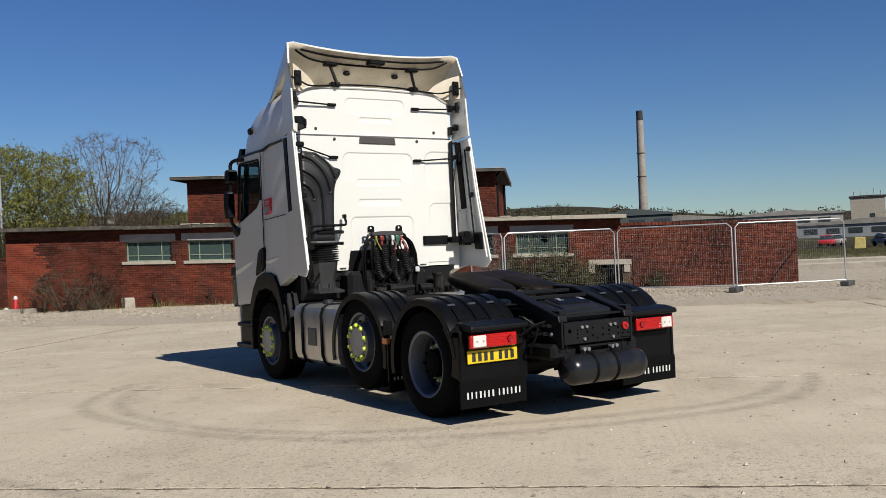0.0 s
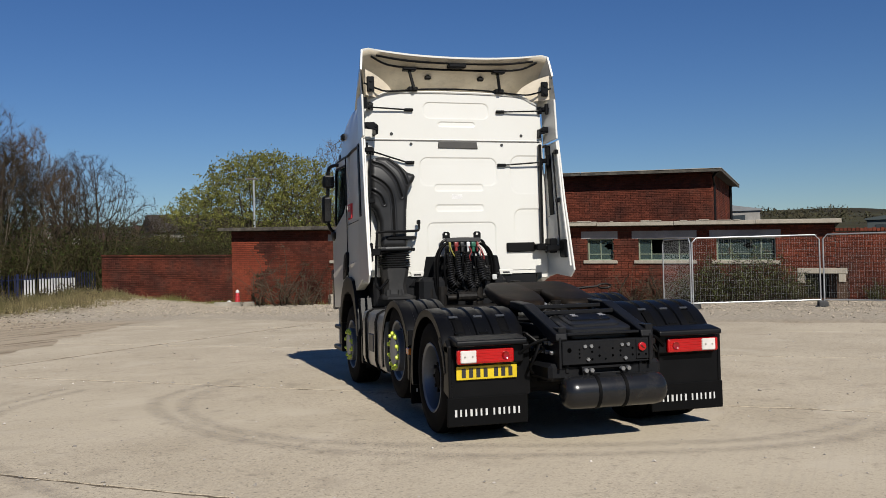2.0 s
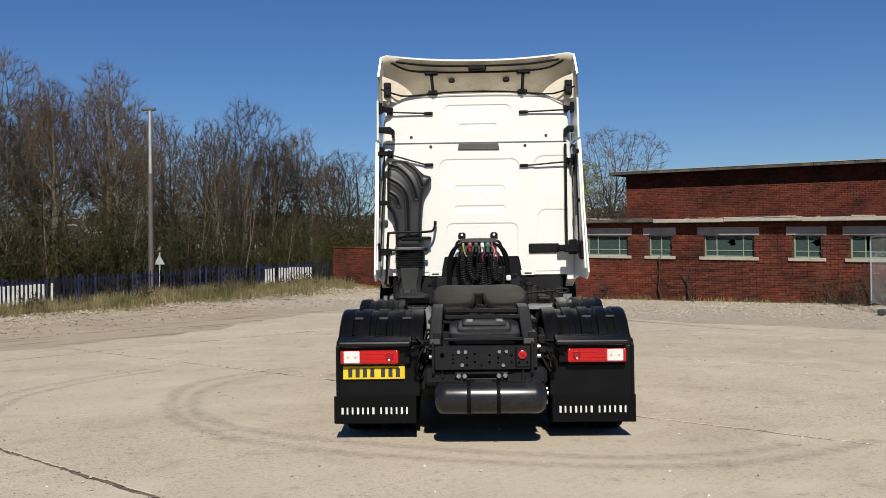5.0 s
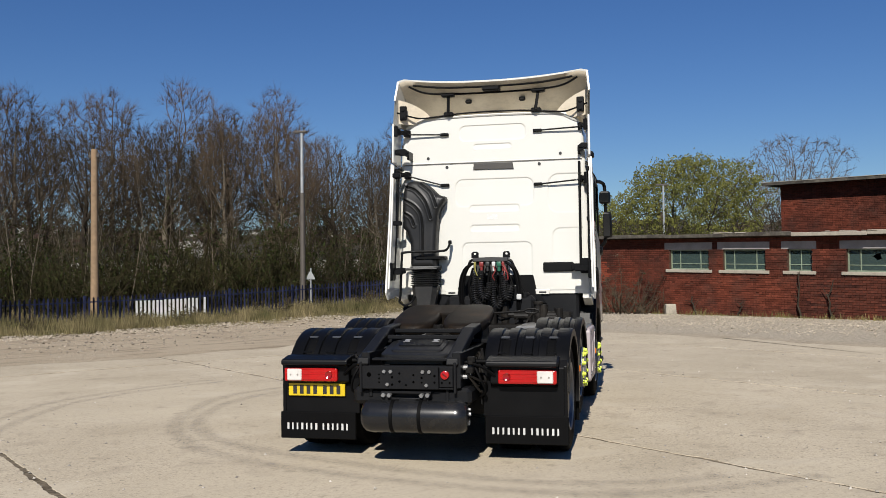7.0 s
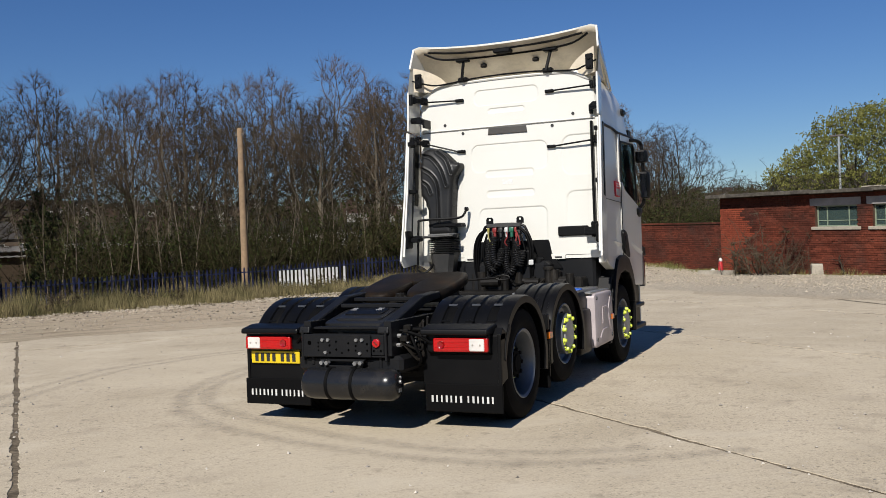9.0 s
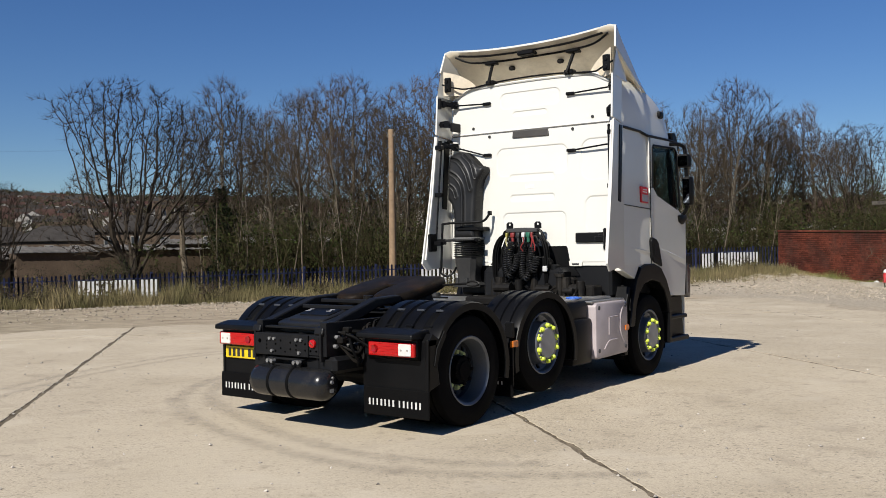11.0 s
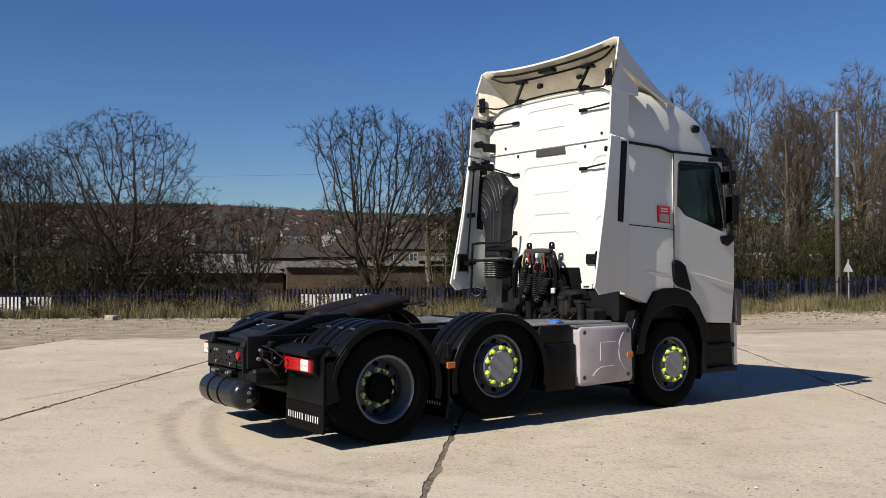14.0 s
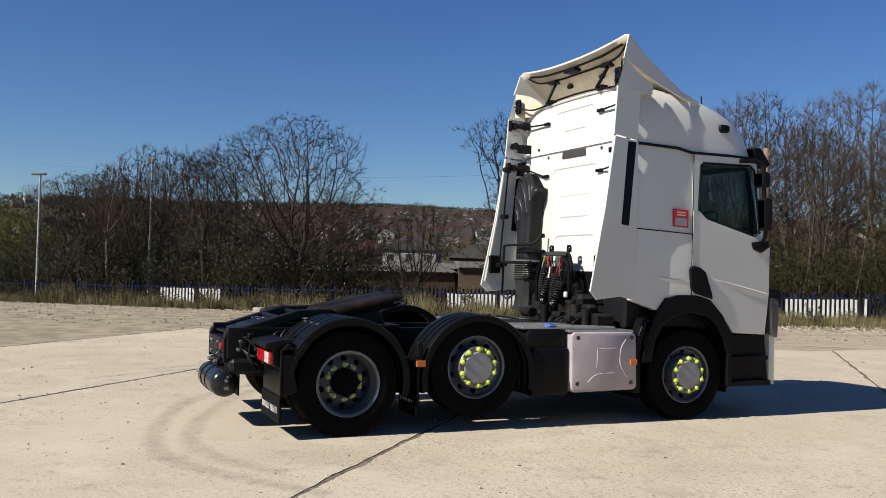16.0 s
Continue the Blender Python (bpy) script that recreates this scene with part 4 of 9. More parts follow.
    # pressed creases in the flank and the door's foot
    for (y0, z0), (y1, z1), hgt, prow in (((3.20, 1.535), (3.70, 1.475), 0.10, 0.014), ((3.95, 1.53), (4.76, 1.36), 0.14, 0.012)):
        bm = bmesh.new()
        rows = []
        for k in range(9):
            f = k / 8
            y, z, d = y0 + (y1 - y0) * f, z0 + (z1 - z0) * f, prow * min(1, f * 1.6 + 0.02)
            x = (1.205 if y0 < 3.6 else 1.221)
            rows.append([(s * (x - 0.012), y, z + 0.012), (s * (x + d), y, z - 0.012), (s * (x - 0.012), y, z - hgt)])
        loft(bm, rows)
        part("body_crease", bm, white_paint, truck, smooth=40)
    # safety sticker
    bm = bmesh.new()
    prism(bm, [(3.485, 2.235), (3.485, 2.05), (3.675, 2.04), (3.675, 2.225)], "x", s * 1.19, s * 1.2145)
    st = part("warning_sticker", bm, red_print, truck, "small red and white safety sticker")
    bm = bmesh.new()
    for k in range(2):
        prism(bm, [(3.525, 2.208 - k * 0.028), (3.525, 2.195 - k * 0.028), (3.635, 2.191 - k * 0.028), (3.635, 2.204 - k * 0.028)], "x", s * 1.2, s * 1.217)
    each("print_bar", bm, ink_white, st)
    bm = bmesh.new()
    prism(bm, [(3.505, 2.142), (3.505, 2.062), (3.655, 2.056), (3.655, 2.136)], "x", s * 1.2, s * 1.217)
    part("text_field", bm, cap_grey, st, "pale grey text field")
    # wheel arch trim, black
    bm = bmesh.new()
    outer = [(3.10, 0.62), (3.17, 0.90), (3.28, 1.15), (3.40, 1.28), (3.56, 1.325), (3.78, 1.325), (3.98, 1.27), (4.14, 1.12), (4.26, 0.92), (4.30, 0.72)]
    inner = [(4.20, 0.72), (4.16, 0.85), (4.05, 1.01), (3.92, 1.10), (3.70, 1.135), (3.50, 1.10), (3.36, 1.0), (3.27, 0.85), (3.22, 0.62)]
    prism(bm, outer + inner, "x", s * 0.86, s * 1.238, 0.012)
    part("wheel_arch", bm, guard_black, truck)
    bm = bmesh.new()
    arch(bm, 3.70, 0.50, 0.62, -22, 205, *sorted((s * 0.42, s * 1.14)), lip=0.0)
    part("wheel_well", bm, guard_black, truck, smooth=60)
    bm = bmesh.new()
    prism(bm, [(3.02, 0.30), (3.04, 0.80), (3.16, 1.08), (3.20, 1.06), (3.12, 0.78), (3.11, 0.30)], "x", s * 0.84, s * 1.2, 0.01)
    part("splash_guard", bm, guard_black, truck)
    # step box before the wheel
    bm = bmesh.new()
    prism(bm, [(4.22, 0.34), (4.22, 0.90), (4.80, 0.90), (4.86, 0.34)], "x", s * 0.80, s * 1.15, 0.01)
    box(bm, (min(s * 1.15, s * 1.232), 4.22, 0.34), (max(s * 1.15, s * 1.232), 4.29, 0.92), 0.012)
    box(bm, (min(s * 1.15, s * 1.23), 4.24, 0.34), (max(s * 1.15, s * 1.23), 4.84, 0.40), 0.012)
    box(bm, (min(s * 1.15, s * 1.225), 4.28, 0.62), (max(s * 1.15, s * 1.225), 4.80, 0.67), 0.012)
    part("cab_step", bm, black_plastic, truck, "black entry step box")
    # headlamp edge seen from the side
    bm = bmesh.new()
    prism(bm, [(4.80, 1.30), (4.82, 0.92), (4.93, 0.86), (4.95, 1.22), (4.86, 1.36)], "x", s * 1.02, s * 1.222, 0.02)
    part("headlamp", bm, lamp_smoke, truck)
    bm = bmesh.new()
    prism(bm, [(4.79, 1.42), (4.80, 1.31), (4.97, 1.28), (4.95, 1.40)], "x", s * 0.9, s * 1.226, 0.01)
    part("headlamp_trim", bm, black_plastic, truck)
    # mirror: two housings on an arm
    mi = part("mirror", tube(bmesh.new(), bend([(s * 1.19, 4.36, 2.80), (s * 1.25, 4.50, 2.805), (s * 1.29, 4.60, 2.77), (s * 1.30, 4.61, 2.65), (s * 1.31, 4.63, 2.2), (s * 1.29, 4.66, 2.0), (s * 1.22, 4.68, 1.92)]), 0.024, 10), black_plastic, truck, "black two-part wing mirror", smooth=True)
    bm = bmesh.new()
    loft(bm, [[(s * (1.33 + k * x), 4.63 + k * y, z) for x, y in ((-0.055, -0.05), (0.03, -0.05), (0.052, -0.02), (0.056, 0.03), (0.03, 0.05), (-0.035, 0.055), (-0.06, 0.02))] for z, k in ((2.045, 0.7), (2.06, 0.95), (2.2, 1.05), (2.36, 1.0), (2.395, 0.85), (2.405, 0.6))])
    part("lower_housing", bm, black_plastic, mi, smooth=40)
    bm = bmesh.new()
    loft(bm, [[(s * (1.30 + k * x), 4.595 + k * y, z) for x, y in ((-0.075, -0.045), (0.05, -0.045), (0.072, -0.015), (0.076, 0.03), (0.045, 0.045), (-0.055, 0.05), (-0.08, 0.015))] for z, k in ((2.515, 0.75), (2.53, 0.97), (2.6, 1.03), (2.665, 0.95), (2.685, 0.7))])
    part("upper_housing", bm, black_plastic, mi, smooth=40)
    bm = bmesh.new()
    box(bm, (-0.045, -0.004, -0.155), (0.045, 0.004, 0.155), 0.003, m=pose(s * 1.318, 4.574, 2.22, 3, 0, s * 4))
    box(bm, (-0.06, -0.004, -0.062), (0.06, 0.004, 0.062), 0.003, m=pose(s * 1.29, 4.546, 2.60, 3, 0, s * 4))
    each("mirror_glass", bm, mirror_glass, mi)
    bm = bmesh.new()
    prism(bm, [(4.52, 1.915), (4.75, 1.945), (4.77, 1.87), (4.66, 1.80), (4.55, 1.835)], "x", s * 1.17, s * 1.255, 0.02)
    part("mirror_mount", bm, black_plastic, mi, smooth=40)
    # marker lamp on the roof flank
    bm = bmesh.new()
    box(bm, (s * 1.14 - 0.05, 4.10, 3.10), (s * 1.14 + 0.05, 4.24, 3.19), 0.03, seg=2)
    part("roof_marker_lamp", bm, black_plastic, truck)

# front grille and bumper (the nose faces away from the walk)
bm = bmesh.new()
ring = rounded(1.08, 1.15, 4.84, 5.05, 0.02, 0.18, bow=0.05)
loft(bm, [[(x, y, z) for x, y, _ in ring] for z in (0.34, 0.6, 0.9, 1.31)])
part("bumper", bm, white_paint, truck, smooth=40)
bm = bmesh.new()
box(bm, (-0.80, 5.02, 0.7), (0.80, 5.085, 1.75), 0.03)
part("grille", bm, black_plastic, truck)
bm = bmesh.new()
loft(bm, [rounded(0.8, 1.17, 4.2, cab_nose(z) - 0.004, 0.05, 0.4, z=z, bow=0.05)[10:] for z in (1.97, 2.2, 2.5, 2.82)], close_ends=False, wrap=False)
ws = part("windscreen", bm, cab_glass, truck, "tinted windscreen glass", smooth=True)
ws.visible_shadow = False
bm = bmesh.new()
prism(bm, [(4.63, 2.975), (4.73, 2.985), (4.88, 2.80), (4.80, 2.755), (4.67, 2.74)], "x", -1.12, 1.12, 0.012)
part("sun_visor", bm, black_plastic, truck, "dark sun visor over windscreen")
# seats and wheel behind the glass
for s in (-1, 1):
    bm = bmesh.new()
    box(bm, (s * 0.55 - 0.26, 3.84, 2.0), (s * 0.55 + 0.26, 4.0, 2.42), 0.06, seg=2)
    box(bm, (s * 0.55 - 0.15, 3.85, 2.44), (s * 0.55 + 0.15, 3.97, 2.64), 0.05, seg=2)
    part("seat", bm, cab_dark, truck, smooth=True)
bm = bmesh.new()
tube(bm, [(0.55 + 0.21 * math.cos(a), 4.40 + 0.12 * math.sin(a), 2.14 + 0.15 * math.sin(a)) for a in [k * math.pi / 10 for k in range(21)]], 0.018, 6)
part("steering_wheel", bm, cab_dark, truck)
bm = bmesh.new()
box(bm, (-1.0, 4.58, 1.98), (1.0, 4.85, 2.09), 0.03)
part("dashboard", bm, cab_dark, truck)
bm = bmesh.new()
rod(bm, (0.95, 4.05, 3.28), (0.95, 4.02, 3.52), 0.008, 6)
part("aerial", bm, black_plastic, truck)

# ---- back wall of the cab: pressings, slot, tabs ----
YB = 2.985


# pressed panels: (left, right, top, bottom, depth, corner); each is deepest under its top edge and runs out below
PRESSED = ((-0.46, 0.53, 2.752, 2.40, 0.012, 0.10), (-0.28, 0.35, 2.43, 2.335, 0.010, 0.04), (-0.27, 0.35, 2.18, 2.09, 0.010, 0.04), (-0.38, 0.50, 1.962, 1.50, 0.011, 0.08),
           (-0.32, 0.405, 1.888, 1.80, 0.009, 0.05), (-0.32, 0.405, 1.774, 1.69, 0.009, 0.03), (0.70, 1.6, 2.785, 2.30, 0.011, 0.13), (0.745, 1.6, 2.122, 1.70, 0.011, 0.10),
           (-0.40, 0.44, 3.425, 3.22, 0.009, 0.08), (-0.22, 0.26, 3.19, 3.12, 0.009, 0.04))


def pressed_depth(x, z):
    d = 0.0
    for x0, x1, zt, zb, dep, c in PRESSED:
        cx, hx, cz, hz = (x0 + x1) / 2, (x1 - x0) / 2 - c, (zt + zb) / 2, (zt - zb) / 2 - c
        qx, qz = abs(x - cx) - hx, abs(z - cz) - hz
        sd = math.hypot(max(qx, 0), max(qz, 0)) + min(max(qx, qz), 0) - c
        if sd < 0:
            d = max(d, dep * min(1.0, -sd / 0.011) * max(0.0, (z - zb) / (zt - zb)) ** 0.6)
    return d


def back_sheet(name, low, high, label):
    """The painted back sheet with its pressings; low(x) and high(x) bound it."""
    bm = bmesh.new()
    nx, nz = 250, 190
    grid = []
    for i in range(nx + 1):
        x = -1.12 + 2.24 * i / nx
        a, b = low(x), high(x)
        col = []
        for k in range(nz + 1):
            z = a + (b - a) * k / nz
            col.append(bm.verts.new((x, YB - 0.015 + pressed_depth(x, z), z)))
        grid.append(col)
    for a, b in zip(grid, grid[1:]):
        for k in range(nz):
            bm.faces.new((a[k], b[k], b[k + 1], a[k + 1]))
    bmesh.ops.recalc_face_normals(bm, faces=bm.faces[:])
    rim = bmesh.ops.extrude_edge_only(bm, edges=[e for e in bm.edges if len(e.link_faces) == 1])["geom"]
    bmesh.ops.translate(bm, vec=(0, 0.02, 0), verts=[g for g in rim if isinstance(g, bmesh.types.BMVert)])
    return part(name, bm, white_paint, truck, label, smooth=50)


def notch(x):
    """Foot of the sheet, with the raised opening over the engine tunnel."""
    return 1.365 + 0.185 * smooth01(-0.45, -0.40, x) * smooth01(0.55, 0.50, x)


back_sheet("back_sheet", notch, lambda x: 2.944, "white pressed steel back wall of the cab")
back_sheet("upper_back_sheet", lambda x: 2.962, lambda x: 3.53 - 0.03 * x * x - 0.10 * smooth01(0.82, 1.13, abs(x)), "white upper back panel")
bm = bmesh.new()
box(bm, (-0.06, YB - 0.0165, 2.245), (0.07, YB + 0.01, 2.30), 0.001)
part("maker_badge", bm, material("faint badge", (0.68, 0.67, 0.65), 0.4), truck)
bm = bmesh.new()
prism(bm, [(-0.225, 2.865), (0.285, 2.86), (0.27, 2.945), (-0.215, 2.95)], "y", YB + 0.01, YB - 0.03, 0.006)
part("vent_slot", bm, material("slot grey", (0.04135, 0.03759, 0.03383), 0.5, dirt=0.4, dirt_col=(0.07519, 0.06391, 0.04511)), truck, "dark grey air slot")
bm = bmesh.new()
for x, z in ((-0.80, 3.03), (0.86, 3.03), (-0.56, 2.91), (0.60, 2.91)):
    rod(bm, (x, YB + 0.01, z), (x, YB - 0.022, z), 0.019, 12)
each("grommet", bm, ink_black, truck)
bm = bmesh.new()
box(bm, (-1.12, YB - 0.024, 2.955), (1.12, YB + 0.01, 2.973), 0.006)
tube(bm, bend([(x, YB - 0.018, 3.545 - 0.03 * x * x - 0.10 * smooth01(0.82, 1.13, abs(x))) for x in (-1.08, -1.0, -0.9, -0.8, -0.4, 0, 0.4, 0.8, 0.9, 1.0, 1.08)]), 0.016, 6)
part("back_seam", bm, white_paint, truck)
# dark grey strip laid on the sheet; the gap's shade is in its colour
bm = bmesh.new()
box(bm, (-1.12, YB - 0.018, 2.9445), (1.12, YB + 0.01, 2.9535), 0.0)
each("seam_seal", bm, material("seam gap grey", (0.08271, 0.07895, 0.07519), 0.7), truck)
# lower edge with the two hoist tabs, and the tunnel between as a black sheet
bm = bmesh.new()
for x0, x1 in ((-0.605, -0.435), (0.525, 0.71)):
    prism(bm, [(x0, 1.372), (x0 + 0.012, 1.312), (x1 - 0.012, 1.312), (x1, 1.372)], "y", YB + 0.02, YB - 0.02, 0.005)
each("lower_lip", bm, white_paint, truck)
# slots as thin black bars on the tabs, their shade as colour
bm = bmesh.new()
for x in (-0.52, 0.617):
    box(bm, (x - 0.045, YB - 0.0235, 1.324), (x + 0.045, YB - 0.012, 1.346), 0.003)
each("lip_slot", bm, ink_black, truck)
# solid black sheet: the tunnel's shade is painted, nothing is open here
bm = bmesh.new()
prism(bm, [(-0.62, 1.20), (-0.44, 1.37), (-0.42, 1.56), (0.52, 1.56), (0.54, 1.37), (0.66, 1.20)], "y", YB + 0.03, YB - 0.009, 0.0)
part("tunnel_cover", bm, black_plastic, truck, "black sheet standing for the shaded engine tunnel opening")
bm = bmesh.new()
box(bm, (-1.05, 3.0, 0.95), (1.05, 4.6, 1.34), 0.03)
box(bm, (-0.55, 2.75, 0.7), (0.55, 4.4, 1.3), 0.05)
part("engine_bay", bm, chassis_paint, truck)
bm = bmesh.new()
box(bm, (-0.32, 1.7, 0.36), (0.32, 4.2, 0.66), 0.06)
box(bm, (-0.30, 0.3, 0.45), (0.30, 1.9, 0.66), 0.05)
box(bm, (-1.0, 2.9, 0.36), (-0.5, 3.15, 0.9), 0.05)
box(bm, (0.45, 1.7, 0.4), (0.6, 3.1, 0.9), 0.03)
part("gearbox", bm, chassis_paint, truck)
# black rubber buffer with arm on the back
bm = bmesh.new()
box(bm, (0.63, YB - 0.05, 1.585), (1.0, YB + 0.0, 1.70), 0.012)
box(bm, (0.98, YB - 0.16, 1.60), (1.20, YB - 0.02, 1.68), 0.012)
box(bm, (1.10, YB - 0.28, 1.56), (1.20, YB - 0.12, 1.74), 0.012)
part("buffer_bracket", bm, black_plastic, truck)

# ---- roof deflector and side fairings ----
bm = bmesh.new()
N, M = 28, 16
top, under = [], []
for i in range(M + 1):
    v = i / M
    row, row2 = [], []
    for k in range(N + 1):
        u = -1 + 2 * k / N
        y = 3.86 - v * (1.0 - 0.02 * u * u)
        wid = 1.06 + 0.13 * v ** 0.9
        zz = 3.40 + 0.56 * v ** 1.35 + (0.085 * abs(u) ** 2.2) * v
        side = max(0.0, (abs(u) - 0.93) / 0.07)
        zz -= side * side * (0.05 - 0.018 * v)
        row.append((u * wid, y, zz))
        row2.append((u * (wid - 0.02), y, zz - 0.022))
    top.append(row), under.append(row2)
vt = [[bm.verts.new(p) for p in r] for r in top]
vu = [[bm.verts.new(p) for p in r] for r in under]
for i in range(M):
    for k in range(N):
        bm.faces.new((vt[i][k], vt[i][k + 1], vt[i + 1][k + 1], vt[i + 1][k])).material_index = 0
        bm.faces.new((vu[i][k], vu[i + 1][k], vu[i + 1][k + 1], vu[i][k + 1])).material_index = 1
for k in range(N):
    bm.faces.new((vt[M][k], vt[M][k + 1], vu[M][k + 1], vu[M][k])).material_index = 0
    bm.faces.new((vt[0][k], vu[0][k], vu[0][k + 1], vt[0][k + 1])).material_index = 0
for i in range(M):
    for k in (0, N):
        bm.faces.new((vt[i][k], vt[i + 1][k], vu[i + 1][k], vu[i][k])).material_index = 0


def flare(s, y, z):
    """How far the side fairings stand out towards their tails; more on the right."""
    return (0.155 if s > 0 else -0.03) * max(0.0, 3.0 - y)


deflector = part("roof_deflector", bm, [white_paint, cream_inner], truck, "white curved roof air deflector, cream inside", smooth=50)
deflector.location.x = 0.024
for s in (-1, 1):
    # deflector cheek: hangs from the rim down to the fairing
    bm = bmesh.new()
    prof = [(2.80, 4.00), (2.83, 3.72), (3.02, 3.66), (3.40, 3.46), (3.80, 3.36)]
    a = [Vector((s * x, y, z)) for x, y, z in ((1.192, 2.872, 4.01), (1.178, 3.07, 3.84), (1.155, 3.34, 3.66), (1.12, 3.60, 3.51), (1.07, 3.88, 3.415))]
    b = [Vector((s * x, y, z)) for x, y, z in ((1.22, 2.80, 3.76), (1.198, 3.02, 3.66), (1.175, 3.30, 3.53), (1.14, 3.57, 3.44), (1.09, 3.86, 3.385))]
    inn = Vector((-s * 0.022, 0, -0.006))
    loft(bm, [a, b, [p + inn for p in b], [p + inn for p in a]], close_ends=False, wrap=False)
    loft(bm, [[a[0], b[0]], [a[0] + inn, b[0] + inn]], close_ends=False, wrap=False)
    part("deflector_cheek", bm, white_paint, deflector, smooth=50)
    bm = bmesh.new()
    c = [Vector((s * x, y, z)) for x, y, z in ((1.215, 2.825, 3.755), (1.175, 2.98, 3.65), (1.12, 3.24, 3.53))]
    d = [Vector((s * x, y, z)) for x, y, z in ((1.215, 2.74, 3.45), (1.19, 2.95, 3.43), (1.16, 3.2, 3.42))]
    e = [p + inn for p in d]
    f = [p + inn for p in c]
    loft(bm, [c, d, e, f, c], close_ends=False, wrap=False)
    part("deflector_side", bm, white_paint, deflector, smooth=50)
    # curved inner gusset
    bm = bmesh.new()
    pts = [(s * 1.16, 2.80, 3.76), (s * 1.02, 2.90, 3.72), (s * 0.88, 2.97, 3.64), (s * 0.80, 3.0, 3.56)]
    low = [(s * 1.16, 2.80, 3.46), (s * 1.05, 2.90, 3.46), (s * 0.96, 2.97, 3.46), (s * 0.88, 3.0, 3.46)]
    pts, low = bend(pts), bend(low)
    loft(bm, [pts, low, [p + Vector((0, 0.02, 0)) for p in low], [p + Vector((0, 0.02, 0)) for p in pts], pts], close_ends=False, wrap=False)
    part("gusset", bm, cream_inner, deflector, smooth=50)
    # side fairings: upper and lower blade, front joined to the cab, tail swept back
    up = [(2.735, 3.455), (2.70, 2.965), (3.02, 2.93), (3.05, 3.44)]
    lo = [(2.705, 2.945), (2.59, 2.20), (2.415, 1.35), (2.50, 1.265), (2.82, 1.30), (3.02, 1.26), (3.02, 2.91)]
    for nm, poly, x0 in (("upper_side_fairing", up, 1.195), ("lower_side_fairing", lo, 1.212)):
        bm = bmesh.new()
        prism(bm, poly, "x", s * x0, s * (x0 - 0.024), 0.006)
        for v in bm.verts:
            v.co.x += flare(s, v.co.y, v.co.z)
        part(nm, bm, white_paint, truck, "white side air fairing")
    bm = bmesh.new()
    prism(bm, [(2.70, 2.93), (2.60, 2.2), (2.455, 1.40), (2.485, 1.40), (2.625, 2.2), (2.72, 2.93)], "x", s * 1.187, s * 1.165, 0.004)
    for v in bm.verts:
        v.co.x += flare(s, v.co.y, v.co.z)
    part("fairing_edge", bm, white_paint, truck)
    # black vent strip between fairing and cab
    bm = bmesh.new()
    prism(bm, [(2.88, 2.90), (2.81, 2.04), (2.91, 2.03), (2.99, 2.90)], "x", s * 1.18, s * 1.222, 0.008)
    for v in bm.verts:
        v.co.x += flare(s, v.co.y, v.co.z)
    part("vent_strip", bm, black_plastic, truck, "black side vent strip")
    # fairing stays: plates, clamps, struts and the hinge rod
    def fx(y, z, inset=0.03):
        return s * (1.20 - inset) + flare(s, y, z)
    for z, zz in ((3.36, 3.32), (2.72, 2.66) if s > 0 else (2.83, 2.685)):
        bm = bmesh.new()
        ya = 2.87 if s > 0 else 2.745
        a, b = Vector((fx(ya, z, 0.02), ya, z)), Vector((1.085 if s > 0 else -1.03, 2.955, z - 0.015))
        d = (b - a).normalized()
        for k, (f0, f1, h) in enumerate(((0.0, 0.36, 0.042), (0.30, 0.72, 0.028), (0.66, 1.0, 0.045))):
            p, q = a.lerp(b, f0), a.lerp(b, f1)
            t = bmesh.new()
            box(t, (0, -0.018, -h), ((q - p).length, 0.018, h), 0.007)
            bmesh.ops.transform(t, matrix=Matrix.Translation(p) @ d.to_track_quat("X", "Z").to_matrix().to_4x4(), verts=t.verts)
            merge(bm, t)
        rod(bm, a + Vector((-s * 0.03, 0, -0.07)), a + Vector((-s * 0.03, 0, 0.06)), 0.024, 10)
        for f in (0.12, 0.5, 0.85):
            p = a.lerp(b, f)
            rod(bm, p + Vector((0, -0.035, 0)), p + Vector((0, 0.01, 0)), 0.014, 8)
        rod(bm, b + Vector((0, -0.04, -0.01)), (s * 0.62, YB - 0.045, zz), 0.010, 8)
        box(bm, (s * 0.585 - 0.055, YB - 0.055, zz - 0.018), (s * 0.585 + 0.055, YB - 0.014, zz + 0.018), 0.008)
        part("fairing_stay", bm, black_plastic, truck, "black hinge plate with thin stay rod")
    bm = bmesh.new()
    yb = 2.88 if s > 0 else 2.77
    xi = 1.075 if s > 0 else 1.0
    prism(bm, [(s * xi, 3.03), (s * xi, 3.10), (s * (xi + 0.05), 3.14), (fx(2.8, 3.1, 0.02), 3.135), (fx(2.8, 3.1, 0.02), 3.065), (s * (xi + 0.06), 3.05)], "y", yb, yb + 0.03, 0.006)
    box(bm, (min(s * xi, s * (xi + 0.03)), yb + 0.01, 3.0), (max(s * xi, s * (xi + 0.03)), 2.98, 3.11), 0.008)
    for x in (xi + 0.03, 1.13, 1.17):
        rod(bm, (s * x, yb - 0.015, 3.095), (s * x, yb + 0.01, 3.095), 0.016, 8)
    each("fairing_stay", bm, black_plastic, truck)
    bm = bmesh.new()
    rod(bm, (s * 1.113 if s < 0 else fx(2.77, 2.8, 0.04), 2.711 if s < 0 else 2.77, 2.80), (fx(2.636, 1.55, 0.045), 2.636, 1.52), 0.011, 8)
    if s > 0:
        box(bm, (1.075, 2.90, 1.66), (1.105, 2.96, 2.92), 0.008)
